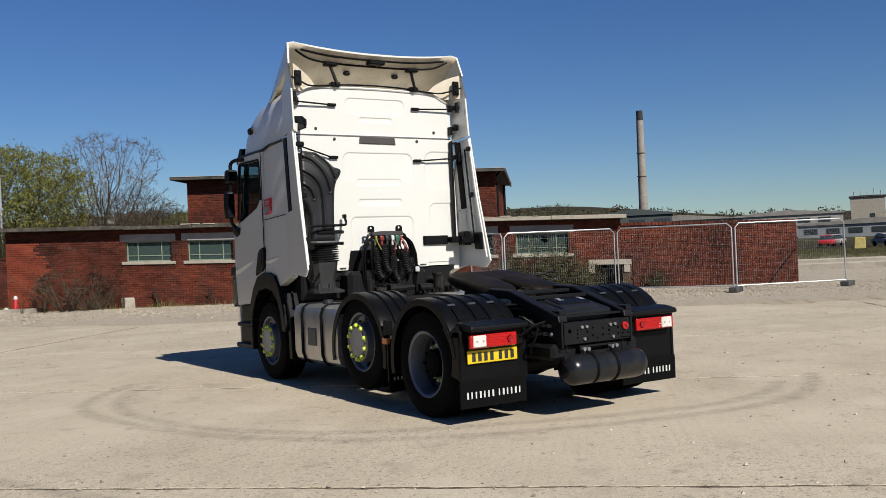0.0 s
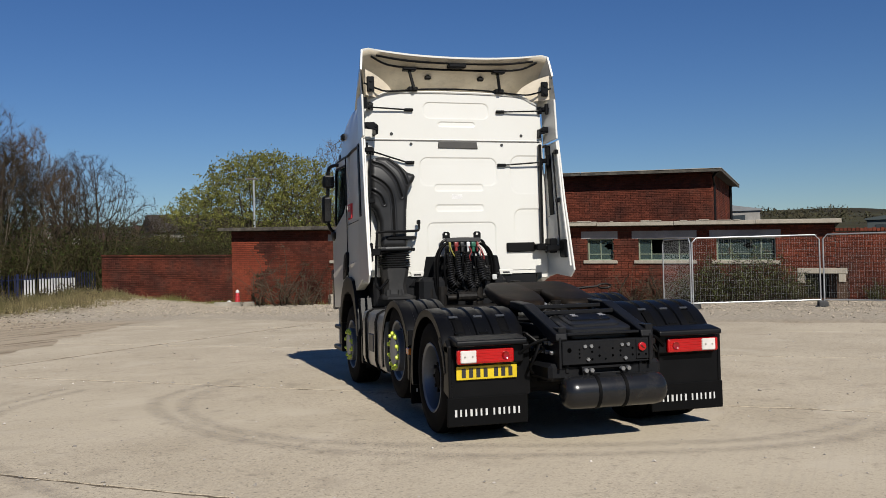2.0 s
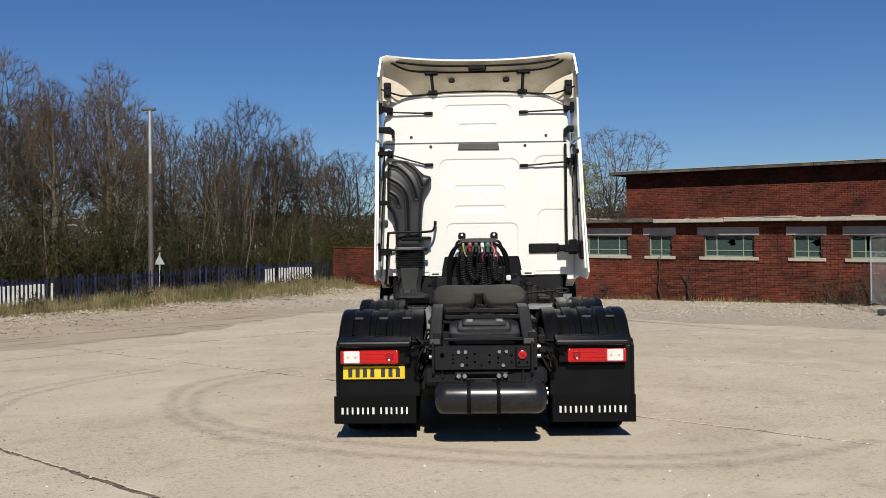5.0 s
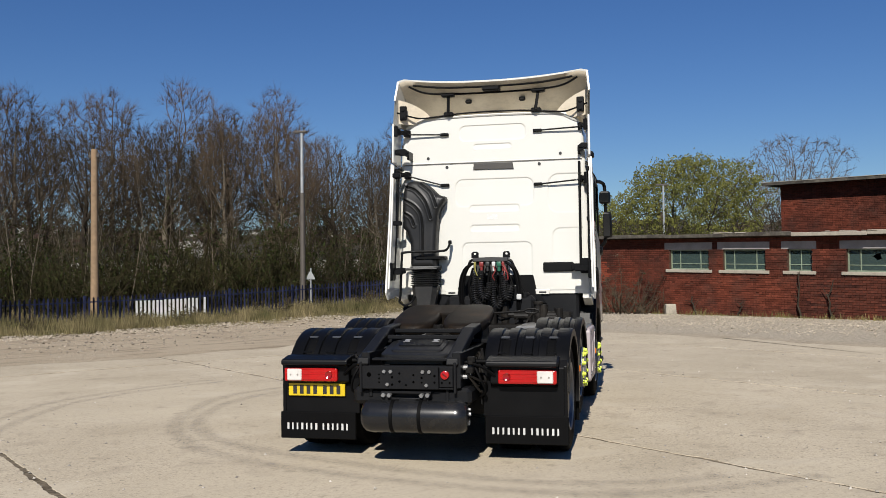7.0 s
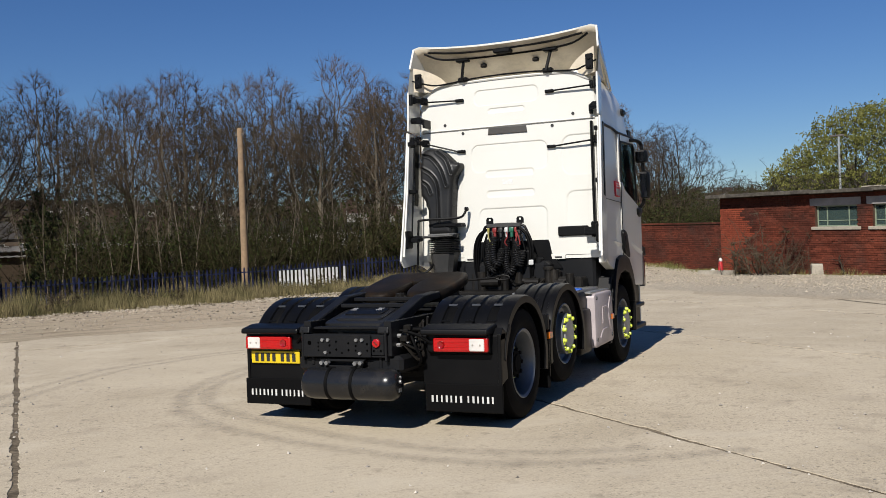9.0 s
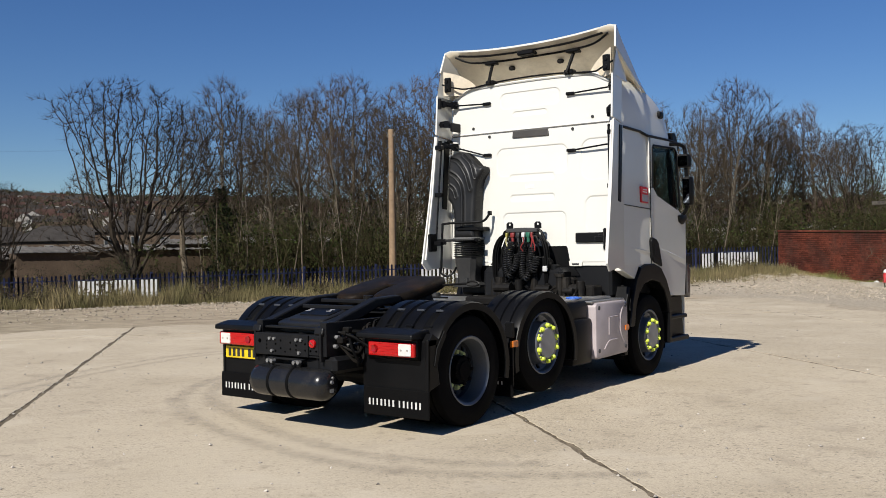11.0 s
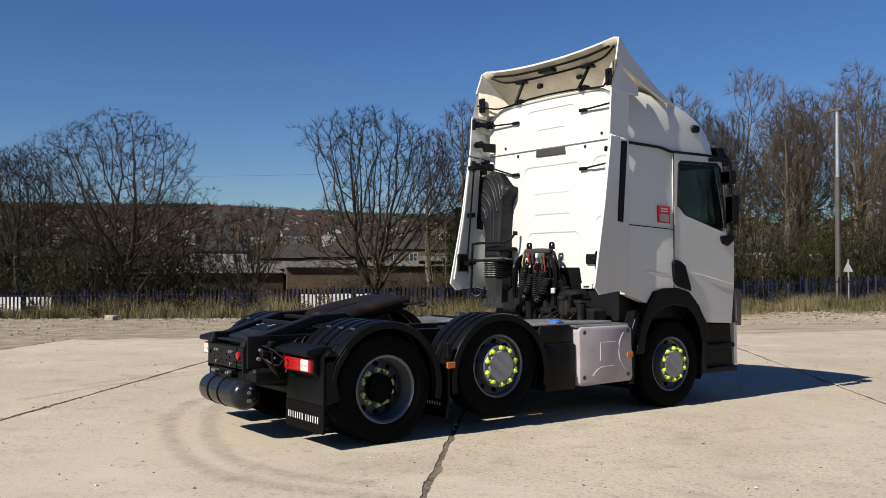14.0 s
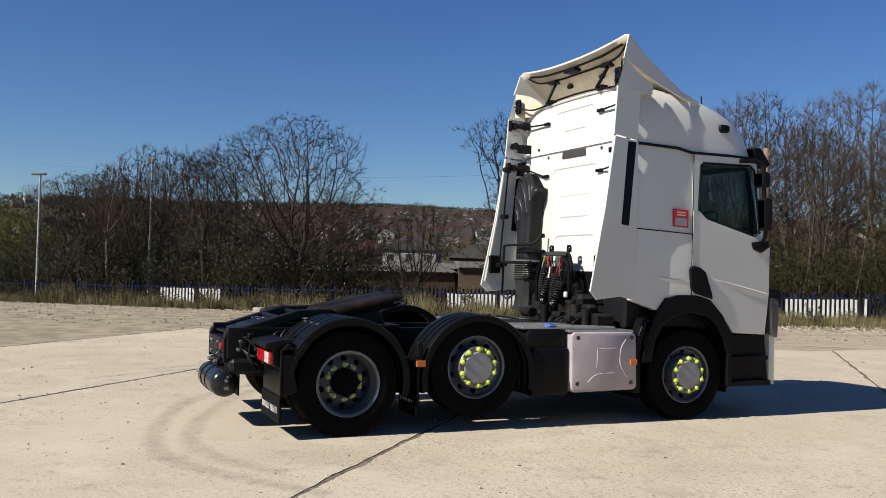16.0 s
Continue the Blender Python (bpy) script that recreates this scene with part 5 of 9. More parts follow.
    for z, yy, w in ((2.80, 2.70, 0.07), (2.206, 2.685, 0.075), (1.60, 2.62, 0.10)):
        w = w if s < 0 else 0.03
        box(bm, (min(fx(yy, z, 0.02), fx(yy, z, 0.02 + w * 1.4)), yy - 0.035, z - 0.028), (max(fx(yy, z, 0.02), fx(yy, z, 0.02 + w * 1.4)), yy + 0.035, z + 0.028), 0.009)
    box(bm, (min(fx(2.58, 1.62, 0.015), fx(2.58, 1.62, 0.06)), 2.50, 1.50), (max(fx(2.58, 1.62, 0.015), fx(2.58, 1.62, 0.06)), 2.66, 1.72), 0.015)
    box(bm, (min(fx(2.6, 1.62, 0.03), s * 1.03), 2.64, 1.585), (max(fx(2.6, 1.62, 0.03), s * 1.03), 2.69, 1.655), 0.012)
    each("hinge_rod", bm, black_plastic, truck)
    bm = bmesh.new()
    box(bm, (s * 1.10 - 0.045, 2.79, 3.50), (s * 1.10 + 0.045, 2.83, 3.68), 0.01)
    for dz in (3.545, 3.635):
        rod(bm, (s * 1.10, 2.775, dz), (s * 1.10, 2.80, dz), 0.022, 10)
    tube(bm, bend([(s * 1.18, 2.80, 3.60), (s * 1.0, 2.86, 3.545), (s * 0.85, 2.93, 3.535), (s * 0.4, 2.95, 3.575), (0, 2.95, 3.585)]), 0.011, 6)
    # deflector props
    rod(bm, (s * 0.545, 2.90, 3.56), (s * 0.57, 3.04, 3.83), 0.020, 8)
    box(bm, (s * 0.55 - 0.06, 2.92, 3.545), (s * 0.55 + 0.06, 3.02, 3.60), 0.012)
    box(bm, (s * 0.57 - 0.085, 2.97, 3.805), (s * 0.57 + 0.085, 3.08, 3.845), 0.012)
    part("deflector_prop", bm, black_plastic, deflector)
bm = bmesh.new()
tube(bm, bend([(-1.06, 2.93, 3.945), (-0.85, 2.97, 3.86), (-0.5, 3.0, 3.835), (0, 3.0, 3.83), (0.5, 3.0, 3.835), (0.85, 2.97, 3.86), (1.06, 2.93, 3.945)]), 0.013, 6)
tube(bm, bend([(-1.0, 2.92, 3.955), (-0.6, 2.92, 3.905), (0, 2.92, 3.892), (0.6, 2.92, 3.905), (1.0, 2.92, 3.955)]), 0.014, 6)
box(bm, (-0.11, 2.86, 3.835), (0.11, 2.98, 3.885), 0.012)
each("deflector_rail", bm, black_plastic, deflector)
bm = bmesh.new()
for x in (-0.32, 0.36):
    box(bm, (x - 0.04, 3.06, 3.72), (x + 0.04, 3.12, 3.77), 0.015)
each("deflector_clip", bm, grease_steel, deflector)

# ---- air intake stack on the left of the back wall ----
def slab(z, x0, x1, y0, y1, r=0.05):
    return [(x0 + r, y0, z), (x1 - r, y0, z), (x1, y0 + r, z), (x1, y1, z), (x0, y1, z), (x0, y0 + r, z)]


INTAKE = ((-1.095, 2.715), (-0.98, 2.75), (-0.85, 2.735), (-0.765, 2.675), (-0.69, 2.605), (-0.645, 2.56), (-0.565, 2.535), (-0.553, 2.50), (-0.575, 2.45), (-0.625, 2.38), (-0.65, 2.30),
          (-0.67, 2.10), (-0.68, 1.90), (-0.68, 1.66), (-1.0, 1.66), (-1.005, 1.965), (-1.045, 2.09), (-1.10, 2.155))
GROOVES = (((-0.87, 2.70), (-0.735, 2.585), (-0.665, 2.41)), ((-1.05, 2.665), (-0.935, 2.62), (-0.805, 2.47), (-0.735, 2.265)),
           ((-1.09, 2.505), (-0.935, 2.41), (-0.85, 2.24), (-0.84, 1.79)), ((-1.092, 2.34), (-0.995, 2.28), (-0.95, 2.18)))


def gap_to(pts, X, Z, closed=False):
    """Distance from a field of places to a bent line."""
    best = np.full(X.shape, 9.0)
    for (ax, az), (bx, bz) in zip(pts, pts[1:] + (pts[:1] if closed else [])):
        dx, dz = bx - ax, bz - az
        f = np.clip(((X - ax) * dx + (Z - az) * dz) / (dx * dx + dz * dz), 0, 1)
        best = np.minimum(best, np.hypot(X - ax - f * dx, Z - az - f * dz))
    return best


def intake_shell():
    """The moulded duct: rounded at its rim, with grooves sweeping down and inwards."""
    nx, nz = 96, 184
    X, Z = np.meshgrid(np.linspace(-1.12, -0.54, nx), np.linspace(1.655, 2.76, nz))
    inside = np.zeros(X.shape, bool)
    for (ax, az), (bx, bz) in zip(INTAKE, INTAKE[1:] + INTAKE[:1]):
        cross = (az > Z) != (bz > Z)
        inside ^= cross & (X < (bx - ax) * (Z - az) / ((bz - az) or 1e-9) + ax)
    rim = gap_to(list(INTAKE), X, Z, True)
    Y = 2.785 + 0.075 * np.clip((Z - 2.35) / 0.4, 0, 1) ** 2 - 0.02 * np.clip((2.2 - Z) / 0.5, 0, 1)
    k = np.clip(rim / 0.06, 0, 1)
    Y = Y + 0.06 * (1 - np.sqrt(1 - (1 - k) ** 2))
    for g in GROOVES:
        line = [(p.x, p.z) for p in bend([(a, 0, b) for a, b in g], 6)]
        d = gap_to(line, X, Z)
        Y = Y + 0.022 * np.clip(1 - d / 0.013, 0, 1) ** 0.8 - 0.007 * np.exp(-((d - 0.024) / 0.010) ** 2)
    bm = bmesh.new()
    vs = {}
    def at(i, j):
        if (i, j) not in vs:
            vs[i, j] = bm.verts.new((X[i, j], Y[i, j], Z[i, j]))
        return vs[i, j]
    for i in range(nz - 1):
        for j in range(nx - 1):
            if inside[i, j] and inside[i + 1, j] and inside[i, j + 1] and inside[i + 1, j + 1]:
                bm.faces.new((at(i, j), at(i, j + 1), at(i + 1, j + 1), at(i + 1, j)))
    rim_v = bmesh.ops.extrude_edge_only(bm, edges=[e for e in bm.edges if len(e.link_faces) == 1])["geom"]
    for v in rim_v:
        if isinstance(v, bmesh.types.BMVert):
            v.co.y = 2.965
    return bm


duct_plastic = material("weathered duct plastic", (0.007519, 0.007744, 0.008271), 0.42, vary=0.15, grain=120, bump=0.06, tint=(0.01053, 0.01053, 0.0109), dirt=0.35, dirt_col=(0.02256, 0.02105, 0.0188), spec=0.3)
intake = part("air_intake", intake_shell(), duct_plastic, truck, "black plastic grooved air intake stack", smooth=50)
bm = bmesh.new()
rod(bm, (-0.585, 2.86, 2.505), (-0.585, 2.90, 2.505), 0.018, 10)
rod(bm, (-1.05, 2.80, 2.70), (-1.05, 2.85, 2.70), 0.016, 10)
rod(bm, (-1.05, 2.80, 2.17), (-1.05, 2.85, 2.17), 0.022, 10)
each("intake_bolt", bm, bolt_zinc, intake)
bm = bmesh.new()
loft(bm, [slab(z, -0.97 - e, -0.565 + e, 2.75 - e, 2.95) for z, e in ((1.752, -0.02), (1.762, 0.0), (1.79, 0.0), (1.80, -0.02))])
part("intake_flange", bm, black_plastic, intake, smooth=40)
bm = bmesh.new()
for k in range(8):
    z = 1.425 + k * 0.027
    loft(bm, [slab(z, -0.985, -0.665, 2.75, 2.95), slab(z + 0.011, -1.002, -0.648, 2.732, 2.965), slab(z + 0.022, -0.985, -0.665, 2.75, 2.95)])
each("bellows_fold", bm, duct_plastic, intake)
bm = bmesh.new()
loft(bm, [slab(z, -1.0 - e, -0.65 + e, 2.735 - e, 2.96) for z, e in ((1.643, 0.0), (1.648, 0.006), (1.668, 0.006), (1.673, 0.0))])
part("bellows_clamp", bm, material("grey clamp band", (0.16, 0.16, 0.155), 0.5, metal=0.5), intake)
bm = bmesh.new()
loft(bm, [slab(1.425, -0.985, -0.668, 2.75, 2.95), slab(1.38, -0.985, -0.672, 2.75, 2.95), slab(1.22, -0.965, -0.70, 2.77, 2.94), slab(1.12, -0.97, -0.695, 2.76, 2.95), slab(1.085, -1.0, -0.60, 2.72, 2.97), slab(1.06, -1.0, -0.60, 2.72, 2.97)])
for x in (-0.93, -0.79):
    rod(bm, (x, 2.77, 1.09), (x, 2.77, 1.17), 0.035, 10, 0.028)
part("lower_duct", bm, material("dusty duct plastic", (0.01353, 0.01353, 0.01353), 0.6, dirt=0.5, dirt_col=(0.04135, 0.03759, 0.03383), spec=0.3), intake, smooth=30)
bm = bmesh.new()
tube(bm, bend([(-1.12, 2.66, 1.24), (-1.10, 2.66, 1.32), (-1.075, 2.66, 1.78), (-1.03, 2.67, 1.845), (-0.62, 2.74, 1.855), (-0.535, 2.80, 1.88), (-0.515, 2.88, 1.965)], 5), 0.015, 8)
tube(bm, [(-1.06, 2.66, 1.635), (-0.655, 2.74, 1.64), (-0.615, 2.80, 1.64)], 0.016, 8)
box(bm, (-0.533, 2.85, 1.94), (-0.495, 2.91, 1.99), 0.008)
box(bm, (-0.65, 2.74, 1.62), (-0.60, 2.80, 1.66), 0.008)
tube(bm, bend([(-1.12, 2.66, 1.24), (-1.05, 2.70, 1.19), (-0.98, 2.75, 1.24), (-0.93, 2.74, 1.30)], 4), 0.014, 8)
each("stack_rail", bm, black_plastic, intake, smooth=True)

# ---- hose gantry behind the cab ----
GY = 2.80
gantry = part("hose_gantry", tube(bmesh.new(), bend([(-0.30, GY, 0.98), (-0.33, GY, 1.45), (-0.27, GY, 1.66), (-0.19, GY, 1.745), (0.20, GY, 1.745), (0.29, GY, 1.66), (0.35, GY, 1.45), (0.33, GY, 0.98)], 5), 0.017, 8), black_plastic, truck, "black hose gantry with coiled air lines", smooth=True)
bm = bmesh.new()
box(bm, (-0.21, GY - 0.04, 1.715), (0.225, GY + 0.03, 1.765), 0.008)
prism(bm, [(-0.21, 1.60), (-0.20, 1.715), (0.215, 1.715), (0.225, 1.60), (0.18, 1.575), (-0.16, 1.575)], "y", GY + 0.01, GY + 0.03, 0.005)
each("coupling_bracket", bm, material("dusty bracket steel", (0.03759, 0.03759, 0.03759), 0.55, metal=0.3, dirt=0.4, dirt_col=(0.06767, 0.06015, 0.05263)), gantry)
for x in (-0.19, 0.20):
    # ear with an open eye
    bm = bmesh.new()
    out = [(x - 0.045, GY + 0.02, 1.76), (x + 0.045, GY + 0.02, 1.76), (x + 0.045, GY + 0.02, 1.82), (x + 0.025, GY + 0.02, 1.842), (x - 0.025, GY + 0.02, 1.842), (x - 0.045, GY + 0.02, 1.82)]
    eye = [(x + 0.016 * math.cos(a), GY + 0.02, 1.812 + 0.016 * math.sin(a)) for a in [radians(d) for d in (225, 315, 10, 60, 120, 170)]]
    back = Vector((0, 0.012, 0))
    loft(bm, [out, eye, [Vector(p) + back for p in eye], [Vector(p) + back for p in out], out], close_ends=False)
    part("gantry_ear", bm, black_plastic, gantry)
random.seed(5)
for x, mt, w in ((-0.175, yellow_hose, 0.014), (-0.095, red_hose, 0.026), (-0.02, ink_black, 0.026), (0.055, ink_white, 0.022), (0.12, green_plug, 0.028), (0.17, red_hose, 0.014)):
    bm = bmesh.new()
    box(bm, (x - w, GY - 0.085, 1.655), (x + w, GY - 0.04, 1.715), 0.01, seg=2)
    rod(bm, (x, GY - 0.06, 1.66), (x, GY - 0.06, 1.60), w * 0.7, 10)
    part("air_coupling", bm, mt, gantry, smooth=40)
for pts, mt in ((((-0.175, GY - 0.08, 1.67), (-0.16, GY - 0.11, 1.60), (-0.13, GY - 0.12, 1.54), (-0.10, GY - 0.11, 1.50)), yellow_hose), (((0.06, GY - 0.08, 1.66), (0.08, GY - 0.11, 1.60), (0.05, GY - 0.12, 1.54), (0.07, GY - 0.10, 1.49)), red_hose),
                (((0.17, GY - 0.08, 1.67), (0.20, GY - 0.10, 1.62), (0.19, GY - 0.12, 1.55), (0.22, GY - 0.12, 1.48)), red_hose), (((0.15, GY - 0.06, 1.69), (0.19, GY - 0.09, 1.66), (0.23, GY - 0.11, 1.56), (0.235, GY - 0.11, 1.50)), red_hose)):
    bm = bmesh.new()
    tube(bm, bend(pts), 0.0075, 6)
    part("loose_lead", bm, mt, gantry, smooth=True)


def coil(path, r, pitch, thick):
    """A coiled hose wound about a bent line."""
    line = bend(path, 10)
    run = [0.0]
    for a, b in zip(line, line[1:]):
        run.append(run[-1] + (b - a).length)
    n = int(run[-1] / pitch * 9)
    pts = []
    for k in range(n + 1):
        d = run[-1] * k / n
        i = min(max(int(np.searchsorted(run, d)), 1), len(line) - 1)
        f = (d - run[i - 1]) / max(run[i] - run[i - 1], 1e-6)
        p, ax = line[i - 1].lerp(line[i], f), (line[i] - line[i - 1]).normalized()
        e = ax.cross(Vector((0, 1, 0))).normalized()
        g = ax.cross(e)
        a = 2 * math.pi * k / 9
        pts.append(p + (e * math.cos(a) + g * math.sin(a)) * r)
    bm = bmesh.new()
    tube(bm, pts, thick, 5)
    return bm


hose_rubber = material("coiled hose plastic", (0.009023, 0.009023, 0.009398), 0.35, vary=0.1, bump=0.03, dirt=0.3, dirt_col=(0.02256, 0.0203, 0.01729), spec=0.4)
for x0, x1, zt, zb, dy, r in ((-0.175, -0.095, 1.57, 1.20, 0.07, 0.036), (-0.095, -0.02, 1.60, 1.27, 0.12, 0.034), (0.05, 0.125, 1.59, 1.17, 0.07, 0.036), (0.19, 0.235, 1.53, 1.26, 0.11, 0.038)):
    y = GY - dy
    part("coiled_hose", coil([(x0, y + 0.02, zt), (x0 - 0.005, y - 0.02, (zt + zb) / 2), (x0 + 0.005, y - 0.03, zb + 0.06), ((x0 + x1) / 2 + 0.01, y - 0.035, zb), (x1 + 0.02, y - 0.03, zb + 0.07), (x1 + 0.03, y, (zt + zb) / 2 + 0.03)], r, 0.026, 0.0105), hose_rubber, gantry, smooth=True)
bm = bmesh.new()
for sx in (-1, 1):
    for k in range(4):
        o_, d_ = 0.022 * k, 0.02 * (k % 2)
        tube(bm, bend([(0.005 + sx * (0.20 + o_ * 0.3), GY - 0.03 - d_, 1.70), (0.005 + sx * (0.275 + o_ * 0.6), GY - 0.04 - d_, 1.63), (0.005 + sx * (0.325 + o_ * 0.7), GY - 0.05 - d_, 1.47), (0.005 + sx * (0.33 + o_ * 0.6), GY - 0.05 - d_, 1.22), (0.005 + sx * (0.31 + o_ * 0.3), GY - 0.02, 1.0)], 4), 0.012, 6)
for k in range(11):
    x = -0.26 + 0.052 * k
    tube(bm, bend([(x * 0.8, GY - 0.03, 1.64), (x + random.uniform(-0.03, 0.03), GY - 0.05 - 0.03 * random.random(), 1.42), (x + random.uniform(-0.05, 0.05), GY - 0.05, 1.20), (x * 1.15, GY, 1.0)]), random.choice((0.008, 0.011, 0.014)), 6)
for k in range(6):
    x = random.uniform(-0.45, 0.3)
    tube(bm, bend([(x, GY - 0.06, 1.16), (x + 0.08, GY - 0.12, random.uniform(1.05, 1.12)), (x + 0.2, GY - 0.10, random.uniform(1.02, 1.2)), (x + 0.3, GY, 1.08)]), 0.009, 6)
each("air_pipe", bm, flap_rubber, gantry, smooth=True)
bm = bmesh.new()
lathe(bm, [(0.0, 0.0), (0.0, 0.085), (0.03, 0.10), (0.10, 0.10), (0.13, 0.085), (0.13, 0.0)], (0.30, GY - 0.06, 1.33), "y", 24)
lathe(bm, [(0.0, 0.0), (0.0, 0.06), (0.20, 0.06), (0.22, 0.04), (0.22, 0.0)], (0.42, GY + 0.03, 1.12), "z", 20)
box(bm, (0.22, GY - 0.03, 1.02), (0.40, GY + 0.08, 1.24), 0.02)
box(bm, (-0.30, GY - 0.02, 0.98), (0.20, GY + 0.10, 1.16), 0.02)
each("valve_unit", bm, black_plastic, gantry, smooth=40)
bm = bmesh.new()
box(bm, (0.335, GY - 0.12, 1.255), (0.395, GY - 0.09, 1.32), 0.012, seg=2)
part("hose_tag", bm, ink_white, gantry)

# ---- chassis ----
bm = bmesh.new()
for s in (-1, 1):
    box(bm, (s * 0.385 - 0.035, -1.0, 0.64), (s * 0.385 + 0.035, 4.4, 0.93), 0.006)
for y in (-0.55, 0.4, 1.6, 2.3):
    box(bm, (-0.38, y, 0.66), (0.38, y + 0.12, 0.9), 0.01)
frame_ob = part("chassis_frame", bm, chassis_paint, truck, "dusty black steel chassis rails")
bm = bmesh.new()
box(bm, (-0.405, -1.035, 0.632), (0.243, -1.022, 0.822), 0.005)
box(bm, (-0.405, -1.022, 0.805), (0.363, -0.94, 0.822), 0.004)
box(bm, (-0.405, -1.022, 0.632), (0.363, -0.94, 0.646), 0.004)
box(bm, (-0.43, -1.03, 0.60), (-0.408, -0.90, 0.855), 0.005)
box(bm, (0.366, -1.03, 0.60), (0.388, -0.90, 0.855), 0.005)
box(bm, (-0.36, -0.99, 0.56), (-0.33, -0.92, 0.635), 0.006)
box(bm, (0.29, -0.99, 0.50), (0.32, -0.92, 0.635), 0.006)
beam = part("rear_beam", bm, chassis_paint, truck, "black drilled rear cross beam")
bm = bmesh.new()
box(bm, (0.246, -1.028, 0.650), (0.363, -1.012, 0.815), 0.006)
part("lamp_plate", bm, chassis_paint, beam)
bm = bmesh.new()
for x, z in ((-0.213, 0.777), (-0.158, 0.777), (-0.186, 0.672), (0.113, 0.777), (0.168, 0.778), (0.143, 0.668)):
    rod(bm, (x, -1.052, z), (x, -1.03, z), 0.015, 6)
for x, z in ((-0.215, 0.587), (-0.166, 0.586), (0.106, 0.587), (0.157, 0.590)):
    rod(bm, (x, -1.075, z), (x, -1.03, z), 0.018, 6)
each("beam_bolt", bm, bolt_zinc, beam)
# drilled holes drawn as flat black discs, the shade inside them as colour
bm = bmesh.new()
for x, z, r in ((-0.345, 0.750, 0.019), (-0.258, 0.752, 0.008), (-0.258, 0.720, 0.008), (-0.258, 0.688, 0.008), (-0.147, 0.730, 0.010), (-0.084, 0.696, 0.010), (-0.147, 0.670, 0.010), (-0.084, 0.762, 0.009),
                (0.034, 0.750, 0.009), (0.034, 0.693, 0.010), (0.103, 0.728, 0.010), (0.211, 0.744, 0.010), (0.211, 0.691, 0.009), (0.103, 0.690, 0.008), (-0.03, 0.668, 0.008), (0.335, 0.69, 0.007), (0.27, 0.69, 0.007)):
    rod(bm, (x, -1.0365, z), (x, -1.0345 if x < 0.25 else -1.027, z), r, 10)
each("beam_hole", bm, material("hole shade black", (0.0012, 0.0012, 0.0012), 0.9, spec=0.0), beam)
bm = bmesh.new()
lathe(bm, [(-1.047, 0.0), (-1.049, 0.026), (-1.045, 0.034), (-1.028, 0.036)], (0.297, 0, 0.752), "y", 20)
rf = part("red_reflector", bm, red_lens, beam, "round red rear reflector", smooth=40)
bm = bmesh.new()
box(bm, (-0.022, -1.053, -0.005), (0.022, -1.047, 0.005), 0.002, m=pose(0.297, 0, 0.752, 0, 40, 0))
part("reflector_bar", bm, material("dark red mark", (0.09023, 0.003008, 0.003008), 0.4), rf)
for s in (-1, 1):
    # sloping guide ramps up to the coupling plate
    bm = bmesh.new()
    prism(bm, [(-1.03, 0.83), (-1.015, 0.885), (-0.32, 1.10), (0.02, 1.115), (0.02, 1.05), (-0.30, 1.02), (-0.93, 0.80)], "x", *((0.302, 0.404) if s > 0 else (-0.452, -0.352)), 0.012)
    part("guide_ramp", bm, chassis_paint, truck)
    bm = bmesh.new()
    for i in range(9):
        for j in range(2):
            y, z = -0.90 + 0.085 * i + 0.02 * j, 0.725 + 0.075 * j
            rod(bm, (s * 0.42, y, z), (s * 0.455, y, z), 0.018, 6)
    for i in range(6):
        rod(bm, (s * 0.42, -0.9 + 0.08 * i, 0.55), (s * 0.44, -0.9 + 0.08 * i, 0.55), 0.014, 8)
    each("frame_bolt", bm, bolt_zinc, frame_ob)
    bm = bmesh.new()
    prism(bm, [(-0.95, 0.5), (-0.95, 0.72), (0.5, 0.72), (0.4, 0.46), (-0.3, 0.42)], "x", s * 0.36, s * 0.418, 0.01)
    part("hanger_plate", bm, chassis_paint, frame_ob)
    # air bags, valves, pipework beside the rails
    bm = bmesh.new()
    for y in (-0.35, 0.38):
        lathe(bm, [(0.42, 0.0), (0.42, 0.12), (0.48, 0.15), (0.56, 0.13), (0.62, 0.15), (0.70, 0.12), (0.70, 0.0)], (s * 0.52, y, 0), "z", 20)
    each("air_bag", bm, flap_rubber, truck, smooth=True)
    bm = bmesh.new()
    random.seed(11 + s)
    for k in range(16):
        y, z = random.uniform(-0.9, 0.3), random.uniform(0.55, 0.86)
        q = random.uniform(0.014, 0.034)
        box(bm, (s * 0.47 - q, y - q, z - q * 0.8), (s * 0.47 + q, y + q, z + q * 0.8), 0.01)
    for k in range(8):
        y = random.uniform(-0.9, -0.1)
        tube(bm, bend([(s * 0.44, y, 0.75), (s * random.uniform(0.5, 0.6), y + 0.1, random.uniform(0.5, 0.9)), (s * 0.5, y + 0.25, random.uniform(0.6, 1.0)), (s * 0.44, y + 0.4, 0.85)]), 0.011, 6)
    each("valve_block", bm, grease_steel, truck, "grimy valves and pipes")
bm = bmesh.new()
for y, z in ((-0.52, 1.005), (-0.28, 1.045)):
    box(bm, (-0.335, y, z), (0.335, y + 0.05, z + 0.035), 0.006)
box(bm, (-0.335, -0.98, 0.86), (0.335, -0.90, 0.88), 0.004)
each("cross_tie", bm, chassis_paint, truck)
